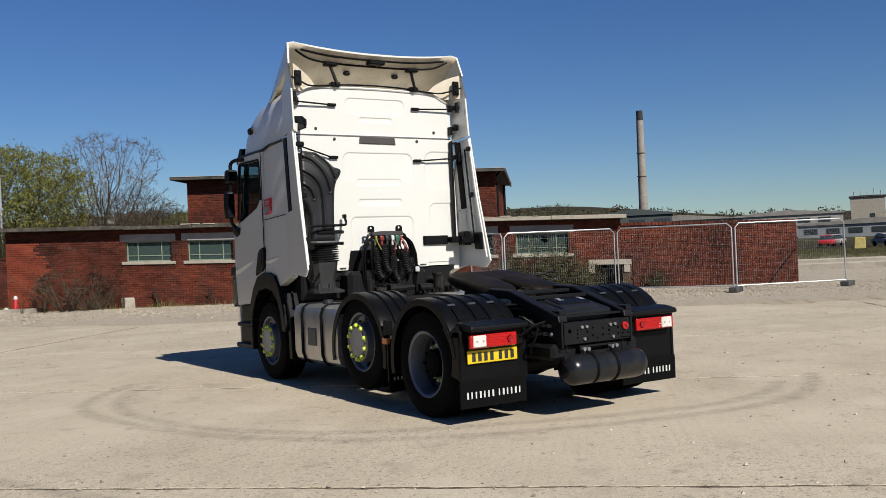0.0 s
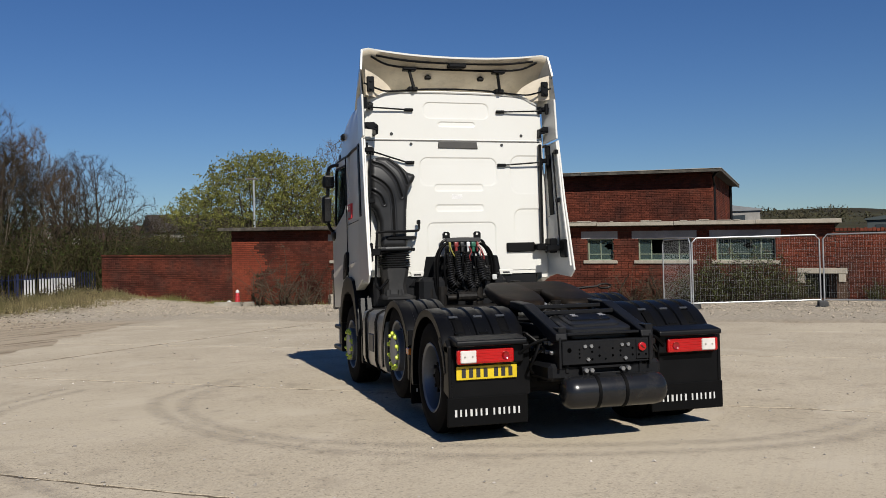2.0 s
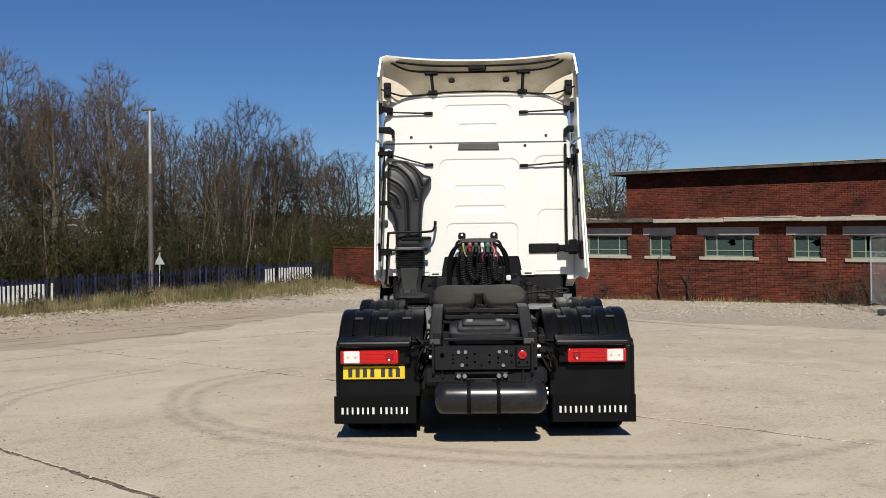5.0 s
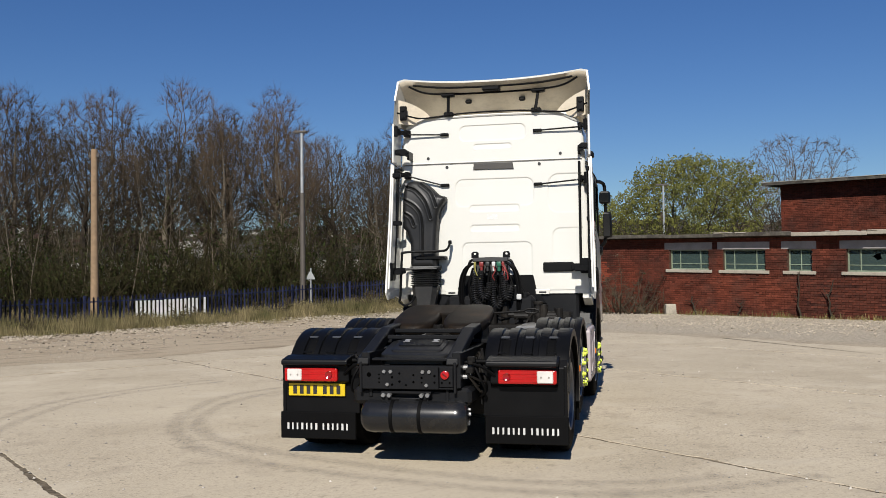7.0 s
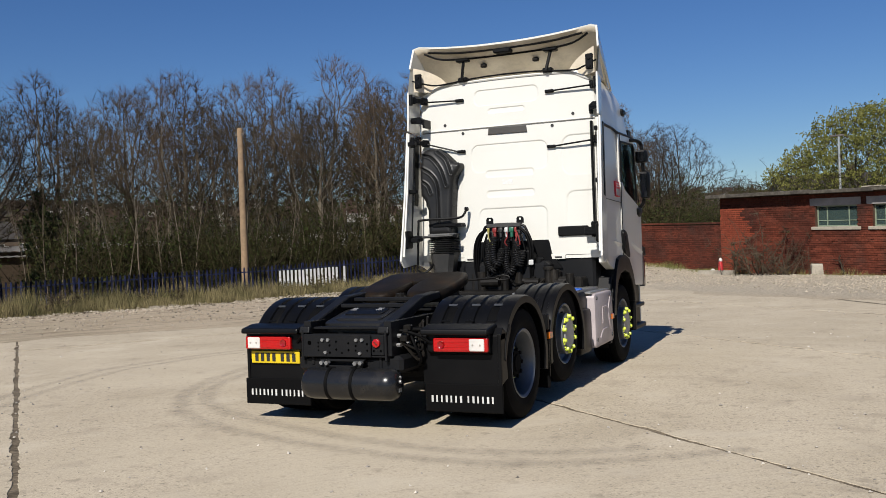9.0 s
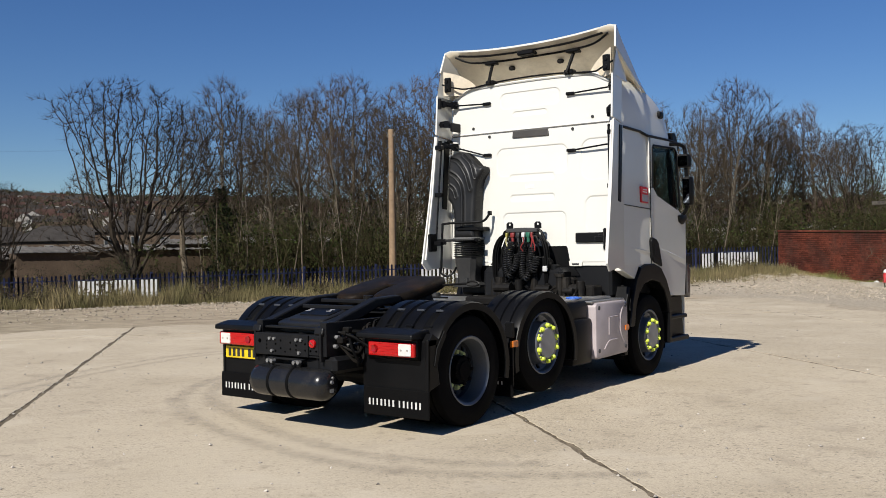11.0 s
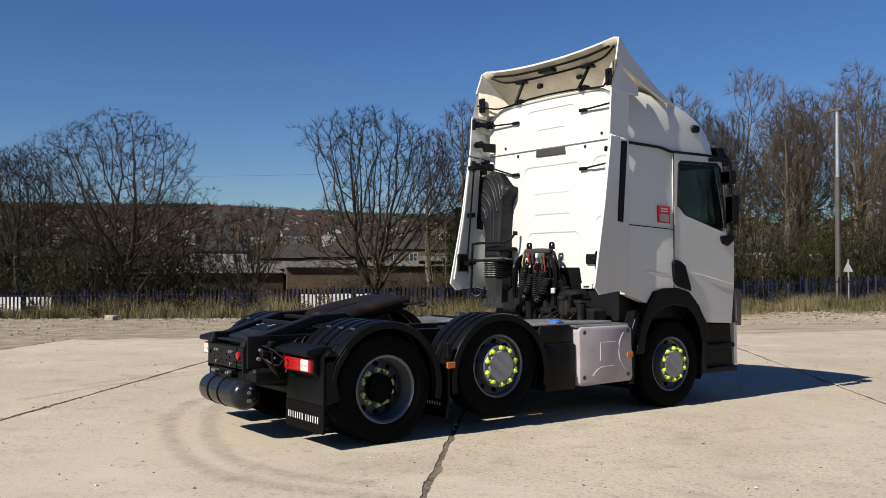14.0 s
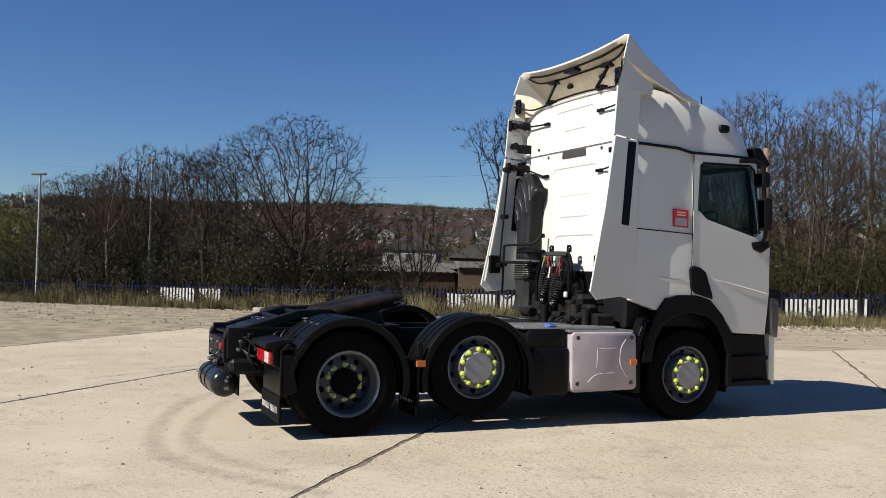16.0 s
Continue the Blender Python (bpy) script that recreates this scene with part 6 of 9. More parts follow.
def rounded_lid(y0, y1, z0, z1, hw, r, up):
    """A moulded lid with rounded corners, rising to the front."""
    ring = []
    for cx, cy, a0 in ((hw - r, y1 - r, 0), (-hw + r, y1 - r, 90), (-hw + r, y0 + r, 180), (hw - r, y0 + r, 270)):
        for k in range(6):
            a = radians(a0 + 18 * k)
            ring.append((cx + r * math.cos(a), cy + r * math.sin(a)))
    def lift(y):
        return z0 + (z1 - z0) * (y - y0) / (y1 - y0)
    bm = bmesh.new()
    rows = []
    for e, h in ((0.0, -0.06), (0.0, up * 0.5), (0.008, up * 0.85), (0.02, up)):
        rows.append([(x * (1 - e / hw), (y0 + y1) / 2 + (y - (y0 + y1) / 2) * (1 - e / ((y1 - y0) / 2)), lift(y) + h) for x, y in ring])
    loft(bm, rows)
    return bm


cv = part("battery_cover", rounded_lid(-0.90, -0.46, 0.885, 0.975, 0.295, 0.07, 0.022), duct_plastic, truck, "black plastic cover between the rails", smooth=35)
part("cover_step", rounded_lid(-0.82, -0.50, 0.918, 0.985, 0.225, 0.05, 0.022), duct_plastic, cv, smooth=35)
part("cover_panel", rounded_lid(-0.72, -0.53, 0.962, 1.001, 0.185, 0.03, 0.010), black_plastic, cv, smooth=35)
bm = bmesh.new()
for x in (-0.12, 0.13):
    for k, w in enumerate((0.030, 0.018, 0.026)):
        yk = -0.665 + 0.026 * k
        zk = 0.9733 + (yk + 0.72) * 0.205 + 0.011
        prism(bm, [(yk, zk), (yk + 0.012, zk + 0.0025), (yk + 0.012, zk + 0.0045), (yk, zk + 0.002)], "x", x - w, x + w)
each("print_bar", bm, cap_grey, cv)
# added plate and box that close sunlit gaps in the lorry's shadow
bm = bmesh.new()
box(bm, (-0.70, 0.45, 0.60), (0.70, 3.1, 0.635), 0.008)
box(bm, (-0.72, 1.66, 0.33), (0.72, 2.2, 0.60), 0.03)
part("under_tray", bm, chassis_paint, truck)
# air cylinder under the beam
bm = bmesh.new()
lathe(bm, [(-0.40, 0.0), (-0.40, 0.05), (-0.385, 0.10), (-0.35, 0.128), (-0.30, 0.135), (0.40, 0.135), (0.45, 0.128), (0.485, 0.10), (0.50, 0.05), (0.50, 0.0)], (-0.01, -1.015, 0.413), "x", 32)
ac = part("air_tank", bm, material("tank grey paint", (0.0092, 0.0095, 0.0106), 0.24, metal=0.0, spec=0.38, vary=0.06, bump=0.03, dirt=0.08), truck, "dark grey air cylinder tank", smooth=True)
for x in (-0.135, 0.10):
    bm = bmesh.new()
    lathe(bm, [(x - 0.015, 0.1355), (x - 0.013, 0.140), (x + 0.013, 0.140), (x + 0.015, 0.1355)], (0, -1.015, 0.413), "x", 32)
    box(bm, (x - 0.05, -1.05, 0.535), (x + 0.05, -0.98, 0.56), 0.008)
    part("tank_strap", bm, flap_rubber, ac, smooth=40)
bm = bmesh.new()
prism(bm, [(-0.245, 0.612), (-0.235, 0.535), (-0.20, 0.522), (0.135, 0.520), (0.16, 0.545), (0.185, 0.612), (0.135, 0.612), (0.105, 0.565), (-0.15, 0.565), (-0.175, 0.612)], "y", -1.045, -1.03, 0.004)
box(bm, (-0.24, -1.03, 0.595), (0.18, -0.95, 0.615), 0.004)
part("tank_bracket", bm, chassis_paint, ac)
bm = bmesh.new()
box(bm, (0.489, -1.035, 0.355), (0.494, -0.99, 0.385))
rod(bm, (0.475, -1.015, 0.44), (0.505, -1.015, 0.44), 0.016, 8)
rod(bm, (0.475, -1.0, 0.475), (0.50, -1.0, 0.475), 0.011, 8)
part("tank_plate", bm, bolt_zinc, ac)

# coupling plate (fifth wheel): dished horseshoe with a slot to the rear, tipped back
bm = bmesh.new()
t = bmesh.new()
for side in (-1, 1):
    rings = []
    for k, dz in ((0.86, -0.085), (0.96, -0.07), (1.0, -0.035), (1.0, -0.012), (0.975, 0.008), (0.92, 0.02), (0.80, 0.026)):
        ring = []
        for i in range(36):
            a = 2 * math.pi * i / 36
            ca, sa = math.cos(a), math.sin(a)
            ring.append((side * 0.245 + k * 0.215 * math.copysign(abs(ca) ** 0.62, ca), k * (0.43 if sa > 0 else 0.44) * math.copysign(abs(sa) ** 0.7, sa), dz))
        rings.append(ring)
    loft(t, rings)
box(t, (-0.20, 0.02, -0.10), (0.20, 0.38, 0.024), 0.012)
bmesh.ops.transform(t, matrix=pose(-0.025, 0.38, 1.165, 11.5, 0, 0), verts=t.verts)
merge(bm, t)
fw = part("fifth_wheel", bm, coupling_steel, truck, "worn greasy fifth wheel coupling plate", smooth=40)
bm = bmesh.new()
for s in (-1, 1):
    prism(bm, [(0.15, 0.94), (0.60, 0.94), (0.50, 1.13), (0.28, 1.10)], "x", s * 0.30, s * 0.38, 0.01)
box(bm, (-0.5, 0.05, 0.93), (0.5, 0.7, 0.965), 0.006)
each("plate_stand", bm, chassis_paint, fw)
bm = bmesh.new()
rod(bm, (0, 0.02, 1.02), (0, 0.02, 1.10), 0.05, 12)
prism(bm, [(-0.16, 0.985), (-0.04, 1.085), (0.04, 1.085), (0.16, 0.985)], "y", 0.0, 0.09, 0.01)
part("lock_jaw", bm, grease_steel, fw)
bm = bmesh.new()
tube(bm, [(0.42, 0.66, 1.18), (0.72, 0.62, 1.20)], 0.012, 6)
tube(bm, [(0.72 + 0.07 * math.cos(a) + 0.07, 0.62, 1.20 + 0.022 * math.sin(a)) for a in [k * math.pi / 6 for k in range(13)]], 0.010, 6)
part("release_handle", bm, grease_steel, fw)
# deck plates behind the cab
bm = bmesh.new()
box(bm, (0.46, 1.75, 0.955), (1.12, 2.85, 0.985), 0.008)
deck = part("deck_plate", bm, alloy, truck, "aluminium catwalk plate")
bm = bmesh.new()
random.seed(3)
for k in range(16):
    x, y, q = random.uniform(-0.5, 0.95), random.uniform(2.45, 2.9), random.uniform(0.025, 0.06)
    if k % 2:
        rod(bm, (x, y, 0.9), (x, y, 1.05 + q * 2.5), q, 12)
    else:
        rod(bm, (x - q * 2, y, 1.02 + q), (x + q * 2, y, 1.02 + q), q, 12)
box(bm, (-0.5, 2.3, 0.86), (0.46, 2.95, 0.97), 0.02)
for k in range(5):
    x = 0.35 + 0.12 * k
    tube(bm, bend([(x, 2.50, 0.98), (x + random.uniform(-0.03, 0.03), 2.54, 1.03), (x + random.uniform(-0.08, 0.08), 2.74, random.uniform(1.05, 1.10)), (x, 2.92, 1.06)]), 0.012, 6)
box(bm, (0.45, 2.70, 0.97), (0.98, 2.93, 1.10), 0.02)
box(bm, (0.70, 2.52, 0.97), (0.80, 2.66, 1.07), 0.02)
box(bm, (0.50, 2.78, 1.08), (0.68, 2.93, 1.19), 0.03)
rod(bm, (0.84, 2.66, 0.98), (0.84, 2.66, 1.15), 0.05, 16)
rod(bm, (0.60, 2.62, 0.98), (0.60, 2.62, 1.20), 0.045, 16)
rod(bm, (0.60, 2.62, 1.20), (0.60, 2.62, 1.235), 0.06, 16)
each("engine_fitting", bm, grease_steel, truck, "dark pipes, filters and valves")

# ---- tanks on the flanks ----
def tank_ring(y, s):
    return [(s * x, y, z) for x, z in [(0.52, 0.34), (0.60, 0.30), (1.14, 0.30), (1.20, 0.34), (1.225, 0.42), (1.225, 0.84), (1.20, 0.92), (1.14, 0.955), (0.60, 0.955), (0.52, 0.92)]]


bm = bmesh.new()
loft(bm, [tank_ring(1.72, -1), tank_ring(2.86, -1)])
fuel = part("fuel_tank", bm, alloy, truck, "brushed aluminium fuel tank with black straps", smooth=35)
for y in (2.62, 2.10):
    bm = bmesh.new()
    tube(bm, [(x * 1.006, y, 0.63 + (z - 0.63) * 1.01) for x, _, z in tank_ring(y, -1)[1:9]], 0.018, 6)
    part("strap", bm, flap_rubber, fuel)
bm = bmesh.new()
box(bm, (-1.236, 2.26, 0.50), (-1.20, 2.48, 0.70), 0.008)
part("step_recess", bm, rim_dark, fuel)
bm = bmesh.new()
rod(bm, (-1.0, 2.4, 0.95), (-1.0, 2.4, 1.0), 0.06, 16)
part("filler_cap", bm, ink_black, fuel)
bm = bmesh.new()
prism(bm, [(2.27, 0.36), (2.30, 0.33), (3.02, 0.345), (3.05, 0.38), (3.03, 0.90), (2.99, 0.935), (2.29, 0.935), (2.26, 0.90)], "x", 0.55, 1.235, 0.02)
bx = part("battery_box", bm, mauve_panel, truck, "mauve-grey battery box cover", smooth=40)
bm = bmesh.new()
for pts in ([(2.56, 0.58), (2.565, 0.75), (2.58, 0.765), (2.78, 0.77)], [(2.90, 0.86), (2.84, 0.76), (2.84, 0.60), (2.93, 0.47)], [(2.45, 0.43), (2.56, 0.51), (2.76, 0.52)]):
    tube(bm, bend([(1.237, y, z) for y, z in pts], 3), 0.007, 6)
each("embossed_line", bm, mauve_panel, bx)
bm = bmesh.new()
for y, z in ((2.33, 0.88), (2.97, 0.88), (2.33, 0.42), (2.97, 0.42)):
    rod(bm, (1.23, y, z), (1.243, y, z), 0.022, 12)
each("panel_bolt", bm, rim_dark, bx)
bm = bmesh.new()
box(bm, (1.232, 2.95, 0.595), (1.25, 3.04, 0.655), 0.006)
part("marker_lamp", bm, orange_lens, bx, "orange side marker lamp")
bm = bmesh.new()
box(bm, (0.55, 1.84, 0.30), (1.19, 2.26, 0.78), 0.03, seg=2)
box(bm, (0.60, 1.80, 0.74), (1.15, 2.26, 0.97), 0.05, seg=2)
ab = part("additive_tank", bm, black_plastic, truck, "black plastic additive tank", smooth=40)
bm = bmesh.new()
rod(bm, (1.06, 2.10, 0.95), (1.06, 2.10, 1.01), 0.05, 16)
box(bm, (0.98, 2.06, 0.985), (1.14, 2.14, 1.005), 0.008)
part("blue_cap", bm, blue_cap, ab, "blue filler cap")
bm = bmesh.new()
box(bm, (0.62, 2.24, 0.93), (1.2, 3.02, 0.955), 0.006)
part("box_lid", bm, alloy, bx)
bm = bmesh.new()
box(bm, (-1.2, 2.83, 0.60), (-1.18, 2.92, 0.66), 0.006)
part("marker_lamp", bm, orange_lens, fuel)


# ---- wheels ----
def tyre_mesh(x0, x1, R=0.48, r=0.285):
    """Tyre between two planes across the axle, with grooved tread; local to its centre."""
    w = x1 - x0
    bm = bmesh.new()
    prof = [(0.10, r), (0.03, r + 0.02), (0.0, r + 0.07), (-0.005, R - 0.11), (0.02, R - 0.05), (0.05, R - 0.015), (0.10, R - 0.004)]
    left = [(x0 + a * w, q) for a, q in prof]
    mid = []
    for k in range(1, 4):
        c = x0 + w * (0.1 + 0.8 * k / 4)
        mid += [(c - 0.007, R), (c - 0.006, R - 0.014), (c + 0.006, R - 0.014), (c + 0.007, R)]
    right = [(x1 - a * w, q) for a, q in reversed(prof)]
    lathe(bm, left + mid + right, (0, 0, 0), "x", 64)
    return bm


def holed_ring(bm, x_of, r0, r1, holes, rh, seg_out=20):
    """A wheel disc from r0 to r1 with round hand holes; x_of(r) gives the dish."""
    rm = (r0 + r1) / 2
    for h in range(holes):
        a0, a1 = 2 * math.pi * h / holes, 2 * math.pi * (h + 1) / holes
        am = (a0 + a1) / 2
        n = seg_out // 4
        per = [(r1, a0 + (a1 - a0) * k / n) for k in range(n)] + [(r1 + (r0 - r1) * k / n, a1) for k in range(n)] + [(r0, a1 + (a0 - a1) * k / n) for k in range(n)] + [(r0 + (r1 - r0) * k / n, a0) for k in range(n)]
        P = [Vector((x_of(r), r * math.cos(a), r * math.sin(a))) for r, a in per]
        cen = Vector((0, rm * math.cos(am), rm * math.sin(am)))
        er, et = Vector((0, math.cos(am), math.sin(am))), Vector((0, -math.sin(am), math.cos(am)))
        H, H2 = [], []
        for p in P:
            d = Vector((0, p.y, p.z)) - cen
            th = math.atan2(d.dot(er), d.dot(et))
            q = cen + et * (rh * 1.25 * math.cos(th)) + er * (rh * math.sin(th))
            rr = math.hypot(q.y, q.z)
            H.append(Vector((x_of(rr), q.y, q.z)))
            H2.append(Vector((x_of(rr) - 0.02, q.y, q.z)))
        loft(bm, [P, H, H2], close_ends=False)


def wheel(name, x, y, z, s, kind):
    """A wheel on side s; kind 'capped' for the steered axles, 'driven' for the dished pair."""
    w = new(name)
    w.parent = truck
    w.matrix_basis = pose(x, y, z, 0, 0, 0 if s > 0 else 180)
    if kind == "driven":
        part("tyre", tyre_mesh(-0.30, 0.0), tyre_rubber, w, smooth=35)
        part("inner_tyre", tyre_mesh(-0.64, -0.335), tyre_rubber, w, smooth=35)
        bm = bmesh.new()
        lathe(bm, [(-0.02, 0.286), (-0.008, 0.302), (-0.004, 0.296), (-0.016, 0.276), (-0.06, 0.262), (-0.15, 0.252)], (0, 0, 0), "x", 48)
        part("rim", bm, rim_steel, w, "dished silver steel rim", smooth=35)
        # deep dish in the darker steel, its shade painted in
        bm = bmesh.new()
        lathe(bm, [(-0.15, 0.252), (-0.185, 0.246)], (0, 0, 0), "x", 48)
        holed_ring(bm, lambda r: -0.185 + (0.246 - r) * 0.25, 0.182, 0.246, 10, 0.024)
        lathe(bm, [(-0.169, 0.182), (-0.155, 0.10)], (0, 0, 0), "x", 48)
        part("rim_dish", bm, rim_dark, w, smooth=35)
        bm = bmesh.new()
        lathe(bm, [(-0.17, 0.126), (-0.09, 0.123), (-0.075, 0.116), (-0.07, 0.08), (-0.06, 0.075), (-0.058, 0.0)], (0, 0, 0), "x", 32)
        for k in range(8):
            a = k * math.pi / 4
            rod(bm, (-0.08, 0.115 * math.cos(a), 0.115 * math.sin(a)), (-0.062, 0.115 * math.cos(a), 0.115 * math.sin(a)), 0.016, 8)
        part("hub", bm, tyre_rubber, w, "dark greasy hub", smooth=40)
        bm = bmesh.new()
        lathe(bm, [(-0.40, 0.20), (-0.225, 0.235), (-0.22, 0.10)], (0, 0, 0), "x", 28)
        part("brake_drum", bm, tyre_rubber, w, smooth=40)
        nr, nx, mt = 0.156, -0.164, nut_faded
    else:
        part("tyre", tyre_mesh(-0.31, 0.0), tyre_rubber, w, smooth=35)
        bm = bmesh.new()
        lathe(bm, [(-0.02, 0.286), (-0.008, 0.302), (-0.004, 0.296), (-0.016, 0.280), (-0.03, 0.276)], (0, 0, 0), "x", 48)
        lathe(bm, [(-0.10, 0.207), (-0.02, 0.203), (0.018, 0.201), (0.027, 0.193), (0.029, 0.13)], (0, 0, 0), "x", 48)
        rim = part("rim", bm, rim_steel, w, "silver steel rim with hand holes", smooth=35)
        bm = bmesh.new()
        lathe(bm, [(-0.03, 0.276), (-0.06, 0.266)], (0, 0, 0), "x", 48)
        holed_ring(bm, lambda r: -0.06 - (0.266 - r) * 0.6, 0.204, 0.266, 10, 0.024)
        part("rim_dish", bm, rim_steel, w, smooth=35)
        bm = bmesh.new()
        lathe(bm, [(0.015, 0.150), (0.036, 0.148), (0.043, 0.140), (0.045, 0.0)], (0, 0, 0), "x", 40)
        part("hub_cap", bm, cap_grey, w, "flat grey hub cap", smooth=40)
        bm = bmesh.new()
        lathe(bm, [(-0.30, 0.22), (-0.15, 0.262), (-0.145, 0.12)], (0, 0, 0), "x", 28)
        part("brake_drum", bm, tyre_rubber, w, smooth=40)
        nr, nx, mt = 0.173, 0.026, nut_yellow
    bm = bmesh.new()
    lathe(bm, [(0.0, 0.025), (0.011, 0.025), (0.015, 0.021), (0.034, 0.018), (0.040, 0.0)], (0, 0, 0), "x", 10)
    prism(bm, [(-0.02, 0.0), (0.02, 0.0), (0.007, 0.044), (-0.007, 0.044)], "x", 0.0, 0.016, 0.003)
    nm = bpy.data.meshes.new("wheel_nut")
    bmesh.ops.recalc_face_normals(bm, faces=bm.faces[:])
    bm.to_mesh(nm)
    bm.free()
    nm.materials.append(mt)
    for k in range(10):
        a = 2 * math.pi * (k + 0.5) / 10
        n = new("wheel_nut", nm)
        n.parent = w
        n.matrix_basis = pose(nx, nr * math.cos(a), nr * math.sin(a), math.degrees(a) + (-8 if k % 2 else 188), 0, 0)
    return w


for s in (-1, 1):
    wheel("front_wheel", s * 1.20, 3.70, 0.481, s, "capped")
    wheel("lift_axle_wheel", s * 1.21, 1.225, 0.605, s, "capped")
    wheel("drive_wheel", s * 1.225, -0.055, 0.479, s, "driven")
bm = bmesh.new()
for y, z in ((3.70, 0.498), (1.225, 0.605), (-0.055, 0.498)):
    rod(bm, (-0.9, y, z), (0.9, y, z), 0.07, 14)
lathe(bm, [(-0.22, 0.07), (-0.18, 0.2), (0.0, 0.24), (0.18, 0.2), (0.22, 0.07)], (0, -0.055, 0.498), "x", 20)
each("axle", bm, chassis_paint, truck, smooth=40)
# added boxes that block the sun between the axle and the air tank
bm = bmesh.new()
box(bm, (-0.58, -0.52, 0.36), (0.58, 0.42, 0.62), 0.05)
box(bm, (-0.50, -0.98, 0.50), (0.50, -0.45, 0.64), 0.03)
part("axle_housing", bm, chassis_paint, truck)


# ---- mudguards ----
for s in (-1, 1):
    xa, xb = (0.525, 1.25) if s > 0 else (-1.25, -0.525)
    ribs = [xa + (xb - xa) * f for f in (0.2, 0.4, 0.6, 0.8)]
    bm = bmesh.new()
    arch(bm, -0.05, 0.49, 0.577, -14, 148, xa, xb, ribs=ribs, lip=0.06)
    g = part("rear_mudguard", bm, guard_black, truck, "black ribbed plastic rear mudguard", smooth=35)
    # upper ribs in a lighter grey: worn edges, with their highlight put into the colour
    for ang, mt in ((118, rim_dark), (138, guard_black)):
        bm = bmesh.new()
        for f in (0.22, 0.52, 0.80):
            x, a = xa + (xb - xa) * f, radians(ang)
            box(bm, (x - 0.04, -0.05 + 0.584 * math.cos(a) - 0.012, 0.49 + 0.584 * math.sin(a) - 0.008), (x + 0.04, -0.05 + 0.584 * math.cos(a) + 0.012, 0.49 + 0.584 * math.sin(a) + 0.012), 0.005)
        each("guard_rib", bm, mt, g)
    bm = bmesh.new()
    for f in (0.25, 0.78):
        x = xa + (xb - xa) * f
        t = bmesh.new()
        arch(t, -0.05, 0.49, 0.584, 122, 146, x - 0.045, x + 0.045, ribs=(), n=6, lip=0.02)
        merge(bm, t)
    each("guard_strap", bm, flap_rubber, g)
    # back panel, lamp hood, flap
    bm = bmesh.new()
    prism(bm, [(-0.53, 0.79), (-0.62, 0.845), (-0.68, 0.78), (-0.68, 0.375), (-0.66, 0.375), (-0.66, 0.74), (-0.53, 0.75)], "x", xa + (0.02 if s > 0 else 0.0), xb - (0.02 if s < 0 else 0.0), 0.006)
    prism(bm, [(-0.56, 0.80), (-0.58, 0.70), (-0.53, 0.42), (-0.69, 0.375), (-0.69, 0.80)], "x", xb - 0.03 if s > 0 else xa, xb if s > 0 else xa + 0.03, 0.008)
    part("guard_back", bm, guard_black, g)
    bm = bmesh.new()
    hx0, hx1 = (0.585, 1.185) if s > 0 else (-1.215, -0.61)
    prism(bm, [(-0.55, 0.80), (-0.58, 0.875), (-0.68, 0.872), (-0.815, 0.845), (-0.82, 0.80), (-0.70, 0.795)], "x", hx0, hx1, 0.014)
    prism(bm, [(-0.66, 0.80), (-0.74, 0.80), (-0.74, 0.655), (-0.66, 0.61)], "x", hx0 + 0.03, hx1 - 0.01, 0.01)
    part("lamp_hood", bm, black_plastic, g)
    bm = bmesh.new()
    prism(bm, [(xb - 0.012 if s > 0 else xa + 0.012, 0)] and [(-0.44, 0.82), (-0.47, 0.86), (-0.575, 0.72), (-0.61, 0.58), (-0.58, 0.56), (-0.53, 0.70)], "x", s * 1.245, s * 1.258, 0.004)
    part("guard_trim", bm, black_plastic, g)
    bm = bmesh.new()
    box(bm, (0.56 if s > 0 else -1.268, -0.695, 0.148), (1.258 if s > 0 else -0.575, -0.675, 0.381), 0.006)
    fl = part("mudflap", bm, flap_rubber, g, "black rubber mudflap with white print")
    bm = bmesh.new()
    # maker's print drawn as plain bars
    x = 0.614 if s > 0 else -1.211
    for k in range(14):
        if k != 7:
            w = 0.014 if k % 3 else 0.018
            box(bm, (x + 0.006, -0.6985, 0.229), (x + 0.006 + w, -0.6955, 0.285))
            x += 0.0432
        else:
            x += 0.024
    each("print_bar", bm, ink_white, fl)
    # lamp cluster
    lx0, lx1 = (0.685, 1.172) if s > 0 else (-1.20, -0.715)
    bm = bmesh.new()
    box(bm, (lx0, -0.775, 0.655), (lx1, -0.73, 0.775), 0.014, seg=2)
    for k in range(5):
        zz = 0.672 + 0.0215 * k
        box(bm, (lx0 + 0.02, -0.7775, zz), (lx1 - 0.02, -0.774, zz + 0.012), 0.0015)
    lamp = part("tail_lamp", bm, red_lens, g, "red tail lamp with clear reversing segment")
    bm = bmesh.new()
    cx = (lx1 - 0.095) if s > 0 else (lx0 + 0.095)
    box(bm, (cx - 0.068, -0.783, 0.663), (cx + 0.068, -0.765, 0.767), 0.008)
    part("clear_lens", bm, white_lens, lamp)
    bm = bmesh.new()
    for dx in (-0.032, 0.032):
        rod(bm, (cx + dx, -0.787, 0.715), (cx + dx, -0.781, 0.715), 0.008, 10)
    each("bulb", bm, material("lamp bulb", (0.3, 0.27, 0.24), 0.3), lamp)
    bm = bmesh.new()
    fx = (lx0 + 0.075) if s > 0 else (lx1 - 0.075)
    lathe(bm, [(-0.773, 0.034), (-0.786, 0.031), (-0.780, 0.018), (-0.777, 0.0)], (fx, 0, 0.715), "y", 20)
